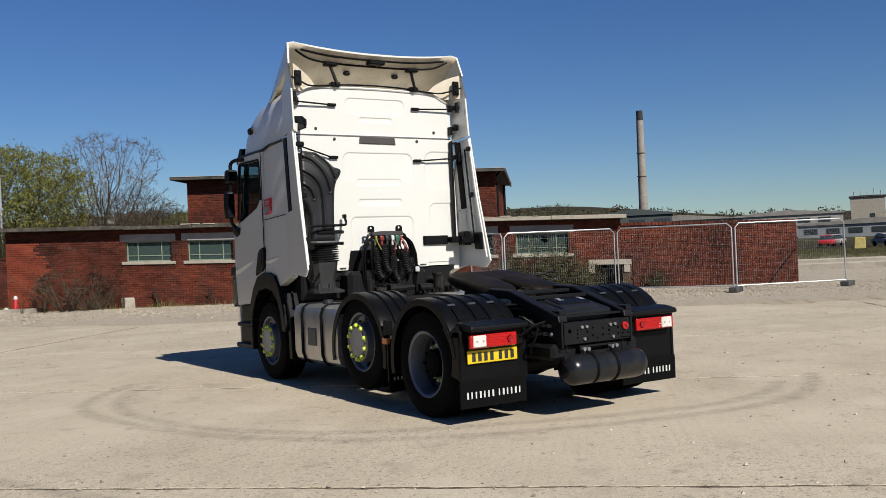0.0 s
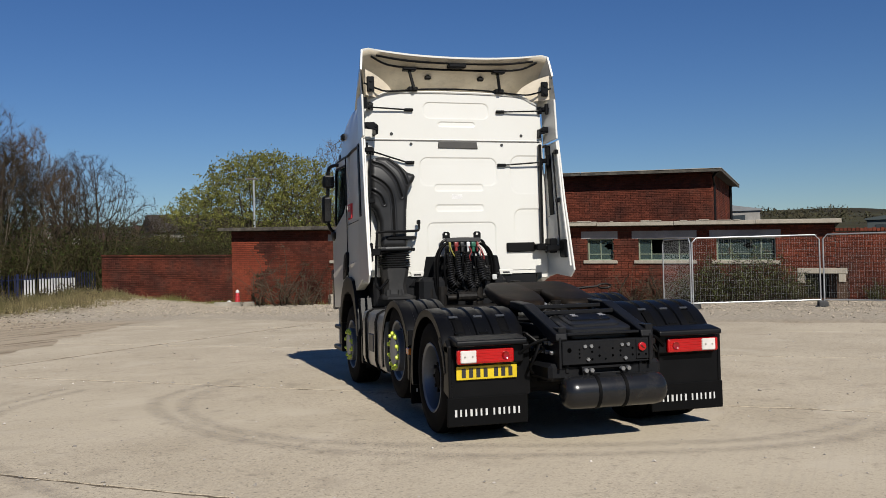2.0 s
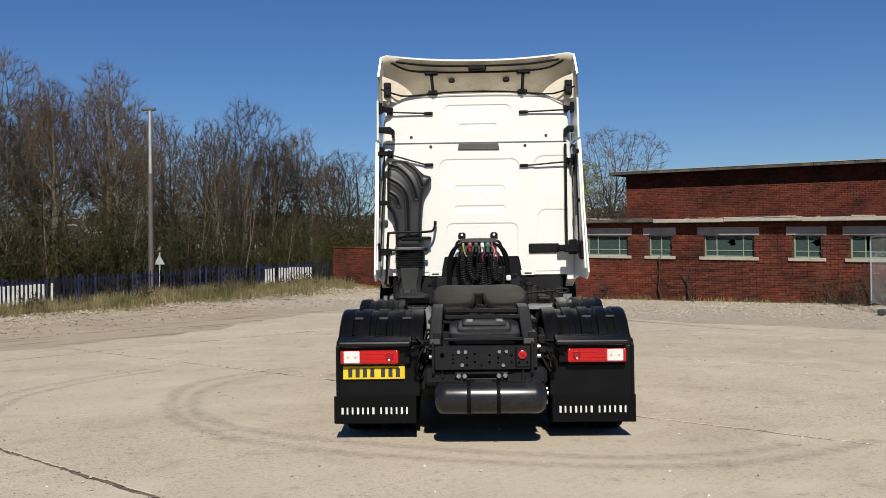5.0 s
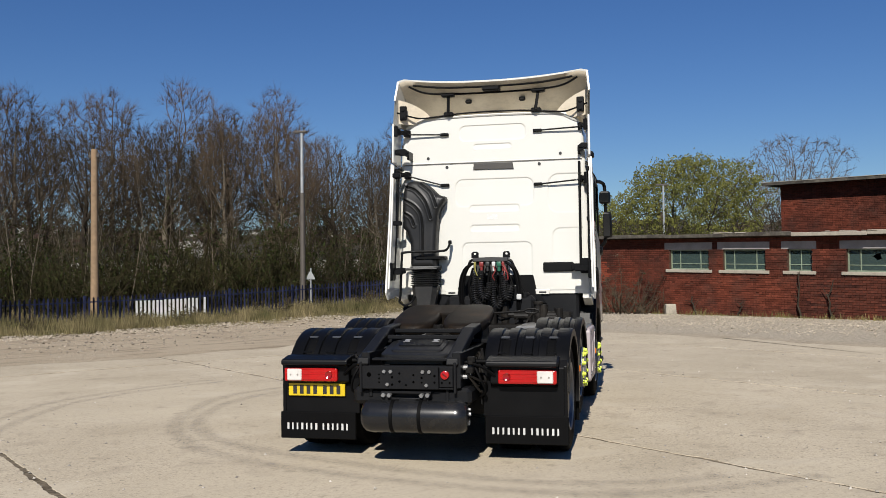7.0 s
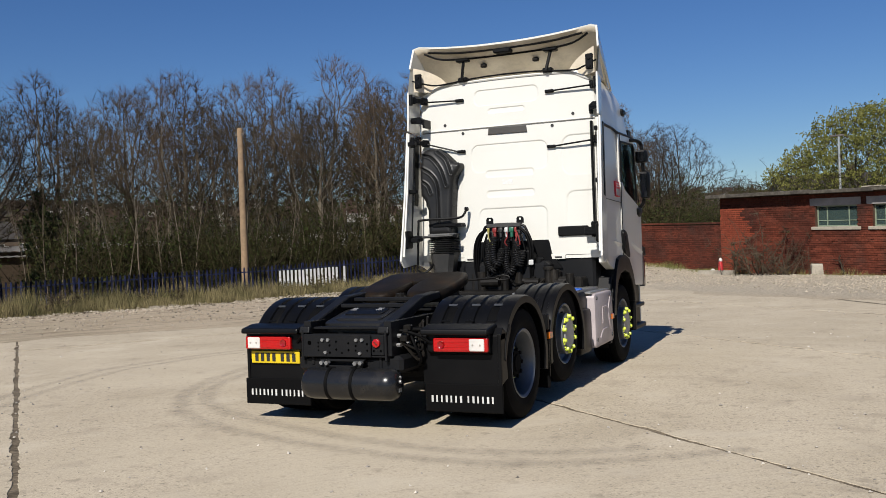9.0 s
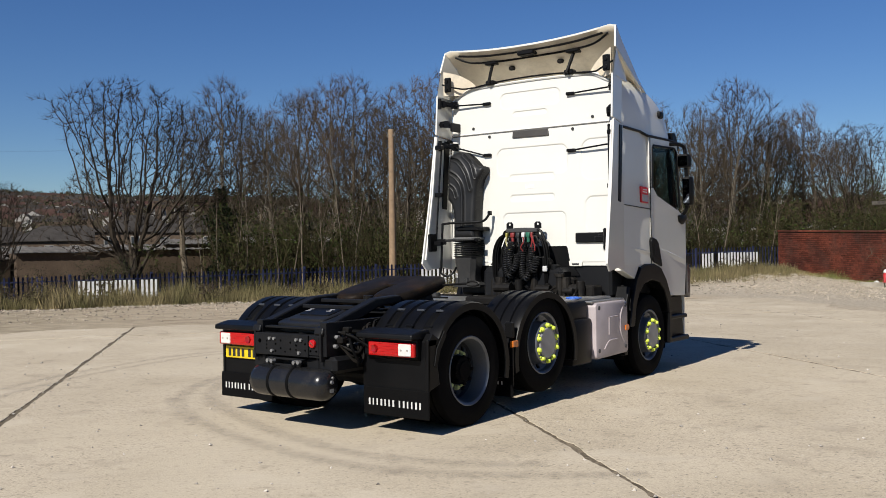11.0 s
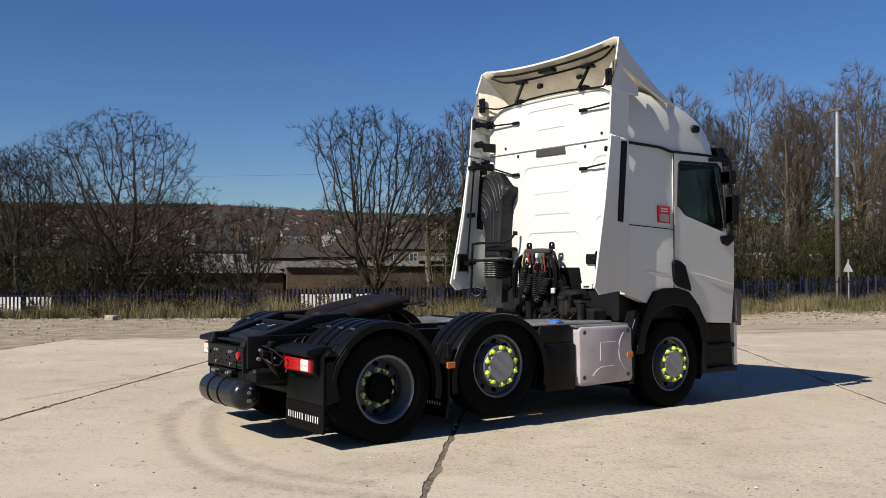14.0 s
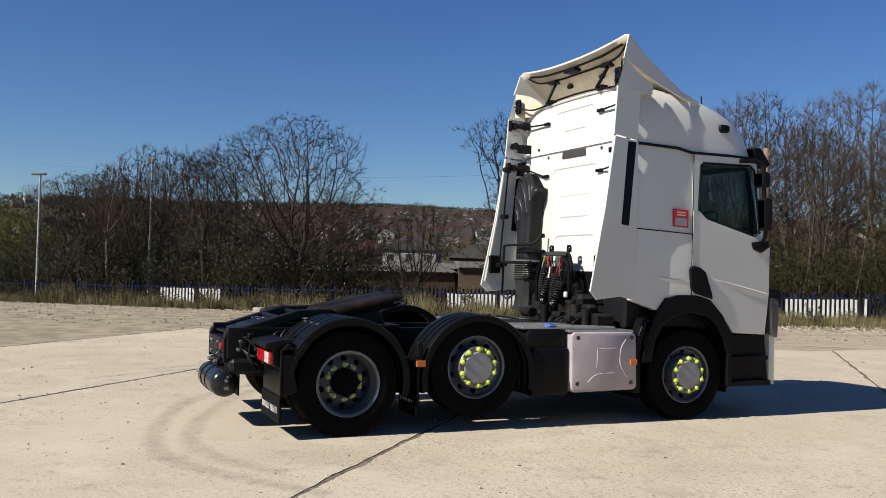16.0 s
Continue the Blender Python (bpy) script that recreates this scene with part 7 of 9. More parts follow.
    part("fog_lens", bm, material("dark red lens", (0.2256, 0.002256, 0.003008), 0.15, bump=0.0, coat=0.5), lamp)
    bm = bmesh.new()
    tube(bm, bend([(s * 0.42, -0.85, 0.84), (s * 0.55, -0.80, 0.80), (s * 0.66, -0.74, 0.72)]), 0.014, 6)
    rod(bm, (s * 0.40, -0.66, 0.83), (s * 0.66, -0.66, 0.83), 0.02, 8)
    tube(bm, bend([(s * 0.50, -0.80, 0.80), (s * 0.55, -0.82, 0.70), (s * 0.58, -0.78, 0.60), (s * 0.54, -0.74, 0.55)]), 0.012, 6)
    part("lamp_cable", bm, flap_rubber, lamp)
    # middle axle guard
    xm, xn = (0.78, 1.235) if s > 0 else (-1.235, -0.78)
    bm = bmesh.new()
    arch(bm, 1.25, 0.50, 0.60, -12, 192, xm, xn, ribs=[xm + (xn - xm) * f for f in (0.3, 0.55, 0.8)], lip=0.06)
    mg = part("middle_mudguard", bm, guard_black, truck, "black ribbed plastic middle mudguard", smooth=35)
    bm = bmesh.new()
    box(bm, (s * 1.235 - 0.02, 0.585, 0.62), (s * 1.235 + 0.02, 0.68, 0.68), 0.006)
    part("marker_lamp", bm, orange_lens, mg, "orange side marker lamp")
    bm = bmesh.new()
    box(bm, (s * 1.2 - 0.05, 0.60, 0.70), (s * 1.2 + 0.03, 0.66, 0.85), 0.01)
    box(bm, (s * 1.215 - 0.02, 0.605, 0.26), (s * 1.215 + 0.02, 0.63, 0.62), 0.006)
    part("guard_bracket", bm, black_plastic, mg)
    bm = bmesh.new()
    box(bm, (xm, 0.60, 0.16), (xn, 0.615, 0.45), 0.004)
    fl = part("mudflap", bm, flap_rubber, mg)
    bm = bmesh.new()
    x = xm + 0.05
    for k in range(8):
        box(bm, (x, 0.5955, 0.27), (x + 0.014, 0.5985, 0.302))
        x += 0.04
    each("print_bar", bm, ink_white, fl)

# number plate on the left flap panel, its characters as plain bars
bm = bmesh.new()
box(bm, (-1.188, -0.706, 0.522), (-0.668, -0.690, 0.634), 0.004)
plate = part("number_plate", bm, plate_yellow, truck, "yellow rear number plate")
bm = bmesh.new()
x = -1.150
for k in range(7):
    box(bm, (x + 0.006, -0.7095, 0.541), (x + 0.040, -0.7065, 0.614))
    x += 0.062 + (0.028 if k == 3 else 0)
each("print_bar", bm, ink_black, plate)

# ---- trees ----
bark_grey = material("grey brown bark", (0.03008, 0.02406, 0.01805), 0.9, vary=0.25, grain=14, patch=2, bump=0.5, dist=0.02, tint=(0.03759, 0.03008, 0.02256), spec=0.08)
bark_birch = material("pale mottled bark", (0.115, 0.100, 0.076), 0.9, vary=0.35, grain=9, patch=1.5, bump=0.4, dist=0.02, tint=(0.08459, 0.06579, 0.04699), spec=0.08)
twig_brown = material("brown twigs", (0.06, 0.046, 0.031), 0.9, vary=0.2, grain=3, patch=0.6, bump=0.0, tint=(0.037, 0.03, 0.021), obrand=0.15, spec=0.08)
twig_red = material("reddish birch twigs", (0.078, 0.056, 0.038), 0.9, vary=0.2, grain=3, patch=0.6, bump=0.0, tint=(0.052, 0.039, 0.027), obrand=0.2, spec=0.08)
twig_dark = material("dark twigs", (0.03947, 0.03008, 0.02256), 0.9, vary=0.2, grain=3, patch=0.6, bump=0.0, obrand=0.15, spec=0.08)
twig_pale = material("pale grey twigs", (0.1128, 0.08647, 0.06015), 0.9, vary=0.2, grain=3, patch=0.6, bump=0.0, obrand=0.15, spec=0.08)
leaf_green = material("young spring leaves", (0.1241, 0.1241, 0.03158), 0.7, vary=0.3, grain=2, patch=0.5, bump=0.0, tint=(0.1015, 0.1053, 0.02707), island=0.3, spec=0.08)
leaf_ivy = material("dark ivy leaves", (0.01985, 0.02707, 0.009925), 0.6, vary=0.3, grain=2, patch=0.5, bump=0.0, tint=(0.01444, 0.01985, 0.00812), island=0.35, spec=0.08)
twig_thicket = material("olive brown thicket stems", (0.03892, 0.03244, 0.01575), 0.9, vary=0.25, grain=3, patch=0.6, bump=0.0, tint=(0.02038, 0.01854, 0.00834), obrand=0.3, spec=0.08)
leaf_shrub = material("green shrub leaves", (0.06391, 0.07519, 0.02556), 0.7, vary=0.3, grain=2, patch=0.7, bump=0.0, tint=(0.04511, 0.04511, 0.01805), island=0.4, spec=0.08)
leaf_scrub = material("scrub leaves", (0.02302, 0.03452, 0.00767), 0.75, vary=0.3, grain=2, patch=0.5, bump=0.0, tint=(0.02876, 0.02493, 0.009588), island=0.35, spec=0.08)


class Twigs:
    """Gathers tapered sticks into one mesh."""

    def __init__(self):
        self.v, self.f = [], []

    def stick(self, pts, radii, sides):
        rings = []
        side = None
        for i, p in enumerate(pts):
            d = (pts[min(i + 1, len(pts) - 1)] - pts[max(i - 1, 0)]).normalized()
            if side is None:
                side = d.orthogonal().normalized()
            side = (side - d * side.dot(d)).normalized()
            up = d.cross(side)
            n = len(self.v)
            for k in range(sides):
                a = 2 * math.pi * k / sides
                self.v.append(tuple(p + (side * math.cos(a) + up * math.sin(a)) * radii[i]))
            rings.append(n)
        for a, b in zip(rings, rings[1:]):
            for k in range(sides):
                self.f.append((a + k, a + (k + 1) % sides, b + (k + 1) % sides, b + k))

    def spike(self, p, q, rad):
        d = (q - p).normalized()
        e = d.orthogonal().normalized()
        g = d.cross(e)
        n = len(self.v)
        for k in range(3):
            a = 2.094 * k
            self.v.append(tuple(p + (e * math.cos(a) + g * math.sin(a)) * rad))
        self.v.append(tuple(q))
        self.f += [(n, n + 1, n + 3), (n + 1, n + 2, n + 3), (n + 2, n, n + 3)]

    def leaf(self, p, size, rng):
        d = Vector((rng.uniform(-1, 1), rng.uniform(-1, 1), rng.uniform(-0.6, 0.6))).normalized()
        e = d.orthogonal().normalized()
        e.rotate(Matrix.Rotation(rng.uniform(0, 6.28), 3, d))
        g = d.cross(e)
        n = len(self.v)
        self.v += [tuple(p), tuple(p + e * size + g * size * 0.45), tuple(p + e * size * 2), tuple(p + e * size - g * size * 0.45)]
        self.f.append((n, n + 1, n + 2, n + 3))

    def mesh(self, name, mat):
        me = bpy.data.meshes.new(name)
        me.from_pydata(self.v, [], self.f)
        me.materials.append(mat)
        return me


def crown_points(rng, n, shape):
    """Random bud places filling a crown: (low, high, widest height, radius, fullness at the foot)."""
    low, high, wide, radius, foot = shape
    lobes = [(rng.uniform(0, 6.28), rng.uniform(0.12, 0.34), rng.uniform(1, 4)) for _ in range(5)]
    pts = []
    while len(pts) < n:
        h = rng.random()
        if h < wide:
            w = foot + (1 - foot) * math.sin(h / wide * math.pi / 2) ** 0.8
        else:
            w = max(0.0, 1 - ((h - wide) / (1 - wide)) ** 2) ** 0.5
        a = rng.uniform(0, 6.28)
        w *= 1 + sum(k * math.sin(a + p + h * q * 2) for p, k, q in lobes) * 0.8
        if rng.random() > w:
            continue
        r = radius * w * rng.random() ** 0.52 * (1 + 0.10 * rng.gauss(0, 1))
        pts.append((r * math.cos(a), r * math.sin(a), low + (high - low) * h))
    return np.array(pts)


def colonise(rng, nodes, parent, buds, step, kill, rise):
    """Lets the limbs reach towards the buds until all are met."""
    nodes, parent = [np.array(p, float) for p in nodes], list(parent)
    alive = np.ones(len(buds), bool)
    near_d, near_i = np.full(len(buds), 1e9), np.zeros(len(buds), int)
    fresh = 0
    for _ in range(260):
        block = np.array(nodes[fresh:])
        dist = np.linalg.norm(buds[:, None] - block[None], axis=2)
        k = dist.argmin(1)
        better = dist[np.arange(len(buds)), k] < near_d
        near_d[better], near_i[better] = dist[np.arange(len(buds)), k][better], k[better] + fresh
        fresh = len(nodes)
        alive &= near_d > kill
        if not alive.any():
            break
        pull = {}
        for j in np.nonzero(alive)[0]:
            pull.setdefault(int(near_i[j]), []).append((buds[j] - nodes[near_i[j]]) / near_d[j])
        grown = 0
        for i, vs in pull.items():
            d = np.mean(vs, axis=0) + np.array([rng.gauss(0, 0.12), rng.gauss(0, 0.12), rise + rng.gauss(0, 0.08)])
            if parent[i] >= 0:
                d = d + 0.35 * (nodes[i] - nodes[parent[i]]) / step
            q = nodes[i] + d / max(np.linalg.norm(d), 1e-6) * step
            if any(parent[c] == i and np.linalg.norm(nodes[c] - q) < step * 0.25 for c in range(max(0, len(nodes) - 400), len(nodes))):
                alive[[j for j in np.nonzero(alive)[0] if near_i[j] == i]] = False
                continue
            nodes.append(q)
            parent.append(i)
            grown += 1
        if not grown:
            break
    return nodes, parent


BIRCH = dict(shape=(0.30, 1.0, 0.45, 0.17, 0.25), buds=850, step=0.028, kill=0.026, rise=0.42, trunk=0.45, limbs=0, twigs=9, twig_len=0.062, up=0.6, thin=0.54)
ASH = dict(shape=(0.20, 1.0, 0.58, 0.38, 0.40), buds=1700, step=0.026, kill=0.030, rise=0.34, trunk=0.13, limbs=8, twigs=8, twig_len=0.050, up=0.6, thin=0.5)
OAK = dict(shape=(0.16, 1.0, 0.50, 0.46, 0.62), buds=2300, step=0.026, kill=0.027, rise=0.14, trunk=0.15, limbs=9, twigs=7, twig_len=0.046, up=0.3, thin=0.5)
ROUND = dict(shape=(0.16, 1.0, 0.52, 0.58, 0.6), buds=2200, step=0.028, kill=0.034, rise=0.12, trunk=0.13, limbs=9, twigs=6, twig_len=0.055, up=0.3, thin=0.5)


def make_tree(name, label, seed, height, spec, bark, twig, leaf=None, leaves=0, trunk_r=0.16, least=0.0065):
    """A tree grown limb by limb into its crown, with fine twigs at every end."""
    rng = random.Random(seed)
    step = spec["step"]
    buds = crown_points(rng, spec["buds"], spec["shape"])
    nodes, parent = [np.zeros(3)], [-1]
    lean = (rng.uniform(-0.05, 0.05), rng.uniform(-0.05, 0.05))
    while nodes[-1][2] < spec["trunk"]:
        d = np.array([lean[0] + rng.gauss(0, 0.07), lean[1] + rng.gauss(0, 0.07), 1.0])
        nodes.append(nodes[-1] + d * step)
        parent.append(len(nodes) - 2)
    fork = len(nodes) - 1
    for k in range(spec["limbs"]):
        a, tilt = k * 2.4 + rng.uniform(-0.4, 0.4), radians(rng.uniform(16, 52))
        at = max(1, fork - rng.randrange(0, 3))
        for j in range(rng.randrange(5, 9)):
            tilt *= 0.93
            d = np.array([math.cos(a) * math.sin(tilt), math.sin(a) * math.sin(tilt), math.cos(tilt)])
            nodes.append(nodes[at] + (d + np.array([rng.gauss(0, 0.1), rng.gauss(0, 0.1), 0])) * step)
            parent.append(at)
            at = len(nodes) - 1
    nodes, parent = colonise(rng, nodes, parent, buds, step, spec["kill"], spec["rise"])
    n = len(nodes)
    kids = [[] for _ in range(n)]
    for i in range(1, n):
        kids[parent[i]].append(i)
    load = [1.0] * n
    for i in range(n - 1, 0, -1):
        load[parent[i]] += load[i]
    top = max(p[2] for p in nodes)
    pos = [Vector(p) * (height / top) for p in nodes]
    rad = [max(trunk_r * (l / load[0]) ** spec["thin"], least * 1.15) for l in load]
    wood, fine = Twigs(), Twigs()
    pos[0].z -= 0.3
    starts = [(0, None)]
    while starts:
        i, root = starts.pop()
        chain = [root] if root is not None else []
        while True:
            chain.append(i)
            if not kids[i]:
                break
            order = sorted(kids[i], key=lambda c: -load[c])
            starts += [(c, i) for c in order[1:]]
            i = order[0]
        if len(chain) < 2:
            continue
        rr = [rad[c] for c in chain]
        if root is not None:
            rr[0] = rr[1]
        big = [k for k, r in enumerate(rr) if r > 0.035]
        cut = big[-1] + 1 if big else 0
        if cut >= 2:
            wood.stick([pos[c] for c in chain[:cut]], rr[:cut], 7 if rr[0] > 0.08 else 5)
        tail = max(cut - 1, 0)
        if len(chain) - tail >= 2:
            fine.stick([pos[c] for c in chain[tail:]], rr[tail:], 3)
    size = spec["twig_len"] * height
    tips = []
    for i in range(n):
        if load[i] > 9:
            continue
        out = (pos[i] - pos[parent[i]]).normalized()
        for _ in range(spec["twigs"]):
            d = (out + Vector((rng.gauss(0, 0.6), rng.gauss(0, 0.6), rng.gauss(spec["up"], 0.4)))).normalized()
            L = size * rng.uniform(0.35, 1.15)
            end = pos[i] + d * L
            fine.spike(pos[i], end, least * 0.95)
            tips.append(end)
    tree = thing(name, label, "tree", "bare trees behind the fence")
    t = new("trunk", wood.mesh("trunk", bark))
    t.parent = tree
    c = new("crown", fine.mesh("crown", twig))
    c.parent = tree
    if leaf:
        green = Twigs()
        for _ in range(leaves):
            p = tips[rng.randrange(len(tips))] + Vector((rng.gauss(0, 1), rng.gauss(0, 1), rng.gauss(0, 1))) * 0.10
            green.leaf(p, rng.uniform(0.08, 0.14), rng)
        l = new("foliage", green.mesh("foliage", leaf))
        l.parent = tree
    return tree


def put(first, used, x, y, sc=1.0, turn=0.0, sink=0.0, label=""):
    """Stands the first of a kind, or a copy of it, on the land."""
    m = Matrix.Translation((x, y, land(x, y) - sink)) @ Matrix.Rotation(turn, 4, "Z") @ Matrix.Scale(sc, 4)
    if not used:
        used.append(1)
        first.matrix_basis = m
        ob = first
    else:
        ob = copy_thing(first, Matrix.Identity(4))
        ob.matrix_basis = m
    if label:
        ob["label"] = label
    return ob


def along_fence(s, q):
    p = FENCE0 + FENCE_D * s + FENCE_N * q
    return p.x, p.y


random.seed(77)
birches = [(make_tree("birch_tree", "tall bare birch with reddish brown twigs", 31, 11.2, BIRCH, bark_birch, twig_red), []),
           (make_tree("birch_tree", "slender bare birch with brown twigs", 32, 10.4, BIRCH, bark_birch, twig_brown), []),
           (make_tree("birch_tree", "bare grey-barked tree with fine brown twigs", 33, 10.8, BIRCH, bark_grey, twig_brown, trunk_r=0.19), []),
           (make_tree("birch_tree", "tall bare birch with dense russet crown", 34, 11.6, BIRCH, bark_birch, twig_red, trunk_r=0.14), [])]
spreads = [(make_tree("ash_tree", "lone spreading bare tree with rising limbs", 41, 11.0, ASH, bark_grey, twig_dark, trunk_r=0.30), []),
           (make_tree("ash_tree", "wide bare tree with fine dark twigs", 42, 10.5, OAK, bark_grey, twig_dark, trunk_r=0.28), [])]
put(*spreads[0], -35.87, 22.37, 1.06, 0.4)
put(*spreads[1], -41.2, 10.3, 1.04, 1.0)
put(*spreads[0], -37.8, 16.0, 0.56, 2.4, label="small bare tree with pale upright twigs")
put(*spreads[1], -47.5, 7.2, 0.95, 2.2)
put(*spreads[0], -52.5, 3.4, 0.95, 3.6)
put(*spreads[1], -52.0, 1.0, 0.80, 4.1)
put(*spreads[1], -44.5, 13.5, 0.72, 0.2)
put(*spreads[1], -57.0, -0.4, 0.86, 1.3)
put(*spreads[0], -60.0, 4.5, 0.9, 3.3)
put(*birches[2], -44.5, 6.0, 0.82, 0.5)
put(*birches[1], -48.5, 1.2, 0.80, 1.5)
put(*birches[0], -58.0, 1.6, 0.75, 2.5)
put(*spreads[1], -9.0, 59.5, 0.98, 0.7, label="broad bare tree with dense brown crown")
put(*spreads[0], -14.5, 57.0, 0.9, 1.9)
put(*spreads[1], -4.8, 66.0, 0.62, 2.9)
# the birch belt
k = 0
for s, q, sc in ((-9.4, 20.4, 0.98), (-7.0, 16.8, 0.92), (-5.2, 19.5, 1.02), (-3.8, 15.4, 0.9), (-2.2, 18.2, 1.06), (-0.6, 21.0, 1.02), (0.4, 15.0, 0.9), (1.8, 17.6, 1.0), (3.4, 20.2, 1.05), (4.2, 14.6, 0.92),
                 (5.6, 17.2, 0.98), (7.0, 19.6, 1.06), (8.0, 15.2, 0.94), (9.4, 17.8, 1.0), (10.8, 20.6, 1.08), (11.8, 15.6, 0.97), (13.0, 18.4, 1.02), (14.6, 20.8, 1.08), (15.6, 16.0, 0.98),
                 (16.8, 18.6, 1.05), (18.4, 21.0, 1.08), (19.4, 16.4, 1.0), (20.6, 19.0, 1.08), (22.2, 17.2, 1.04), (23.6, 20.2, 1.06), (25.2, 17.6, 1.0), (26.6, 20.4, 1.05), (28.4, 18.0, 1.02), (30.0, 21.0, 0.98),
                 (-11.5, 24.0, 0.95), (-8.2, 24.6, 1.0), (-4.0, 25.0, 1.02), (1.0, 25.5, 1.05), (6.0, 25.0, 1.05), (12.0, 25.6, 1.1), (17.5, 25.4, 1.1), (24.5, 25.0, 1.08), (33.0, 20.0, 0.95), (35.5, 23.0, 0.9),
                 (-6.5, 30.0, 0.95), (-1.5, 29.0, 0.9), (3.5, 30.5, 1.0), (8.5, 29.5, 0.95), (14.0, 30.5, 1.0), (19.5, 30.0, 1.0), (22.0, 29.0, 0.95), (29.0, 27.5, 0.95)):
    first, used = birches[k % 4]
    k += 1
    x, y = along_fence(s, q)
    put(first, used, x, y, (1.13 if s < 15 else 0.98) * sc * random.uniform(0.92, 1.07), random.uniform(0, 6.28))


def sapling(seed, height):
    """A slim pale stem, forked high, with a few rising side shoots."""
    rng = random.Random(seed)
    w, f = Twigs(), Twigs()
    stack = [(Vector((0, 0, -0.3)), Vector((rng.gauss(0, 0.05), rng.gauss(0, 0.05), 1)), height, 0.055)]
    while stack:
        p, d, L, r = stack.pop()
        pts, rad = [p], [r]
        for j in range(9):
            d = (d + Vector((rng.gauss(0, 0.06), rng.gauss(0, 0.06), 0.05))).normalized()
            pts.append(pts[-1] + d * L / 9)
            rad.append(max(r * (1 - 0.095 * (j + 1)), 0.006))
            if j > 2 and r > 0.02 and rng.random() < 0.75:
                a = rng.uniform(0, 6.28)
                stack.append((pts[-1], (d + Vector((math.cos(a), math.sin(a), 0)) * 0.42).normalized(), L * rng.uniform(0.25, 0.5), rad[-1] * 0.55))
            if r < 0.04:
                for _ in range(4):
                    e = (d + Vector((rng.gauss(0, 0.6), rng.gauss(0, 0.6), 0.4))).normalized()
                    f.spike(pts[-1], pts[-1] + e * rng.uniform(0.25, 0.75), 0.006)
        w.stick(pts, rad, 5)
    t = thing("sapling_tree", "slim pale-stemmed bare sapling", "tree", "saplings among the birches")
    o = new("trunk", w.mesh("trunk", bark_birch))
    o.parent = t
    o = new("crown", f.mesh("crown", twig_brown))
    o.parent = t
    return t


random.seed(79)
saplings = [(sapling(201, 8.2), []), (sapling(202, 7.4), []), (sapling(203, 9.0), [])]
for k in range(54):
    x, y = along_fence(-11 + 33 * (k + random.random()) / 54, random.uniform(10.5, 16.5))
    first, used = saplings[k % 3]
    put(first, used, x, y, random.uniform(0.6, 0.9), random.uniform(0, 6.28))


def make_bush(name, label, seed, size, twig, leaf, leaves, cat="bush", group="brambly undergrowth", arch_=0.0, stems=26):
    """Arching stems from one root, with side twigs and small leaves."""
    rng = random.Random(seed)
    fine, tips = Twigs(), Twigs()
    for i in range(stems):
        a, tilt = rng.uniform(0, 6.28), rng.uniform(0.15, 1.15)
        d = Vector((math.cos(a) * math.sin(tilt), math.sin(a) * math.sin(tilt), math.cos(tilt)))
        L = size * rng.uniform(0.55, 1.05)
        p = Vector((rng.gauss(0, 0.16), rng.gauss(0, 0.16), 0)) * size
        pts, rad = [p], [0.016 * size ** 0.5]
        for j in range(5):
            d = (d + Vector((rng.gauss(0, 0.12), rng.gauss(0, 0.12), 0.05 - arch_ * 0.12 * j))).normalized()
            pts.append(pts[-1] + d * L / 5)
            rad.append(rad[0] * (1 - 0.16 * (j + 1)))
        fine.stick(pts, rad, 4)
        for j in range(7):
            b = pts[rng.randrange(1, 6)]
            e = Vector((rng.gauss(0, 1), rng.gauss(0, 1), rng.gauss(0.3, 0.7))).normalized() * L * rng.uniform(0.12, 0.32)
            mid = b + e * 0.5 + Vector((rng.gauss(0, 0.03), rng.gauss(0, 0.03), 0.02)) * size
            fine.stick([b, mid], [0.009, 0.008], 3)
            fine.spike(mid, b + e, 0.008)
            for _ in range(3):
                m_ = b + e * rng.random()
                e2 = Vector((rng.gauss(0, 1), rng.gauss(0, 1), rng.gauss(0.2, 0.7))).normalized() * L * rng.uniform(0.05, 0.15)
                fine.spike(m_, m_ + e2, 0.007)
    for _ in range(leaves):
        p = Vector(fine.v[rng.randrange(len(fine.v))]) + Vector((rng.gauss(0, 1), rng.gauss(0, 1), rng.gauss(0, 1))) * 0.05 * size
        if p.z > 0:
            tips.leaf(p, rng.uniform(0.016, 0.036) * size ** 0.5, rng)
    b = thing(name, label, cat, group)
    s_ = new("stem_tangle", fine.mesh("stem_tangle", twig))
    s_.parent = b
    if leaves:
        l = new("foliage", tips.mesh("foliage", leaf))
        l.parent = b
    return b


bushes = [(make_bush("undergrowth_bush", "tangled brown-green undergrowth bush", 51, 3.4, twig_thicket, leaf_scrub, 1500), []),
          (make_bush("undergrowth_bush", "dense dark leafy undergrowth bush", 52, 3.0, twig_dark, leaf_ivy, 2000), []),
          (make_bush("undergrowth_bush", "bare brown thicket of fine stems", 53, 3.6, twig_thicket, leaf_scrub, 700, stems=40), [])]
random.seed(88)
for k in range(76):
    s = -9 + 48 * (k + random.random()) / 76
    q = random.uniform(10.5, 22)
    x, y = along_fence(s, q)
    first, used = bushes[(0, 1, 2, 0, 2)[k % 5]]
    put(first, used, x, y, random.uniform(1.0, 1.7), random.uniform(0, 6.28))
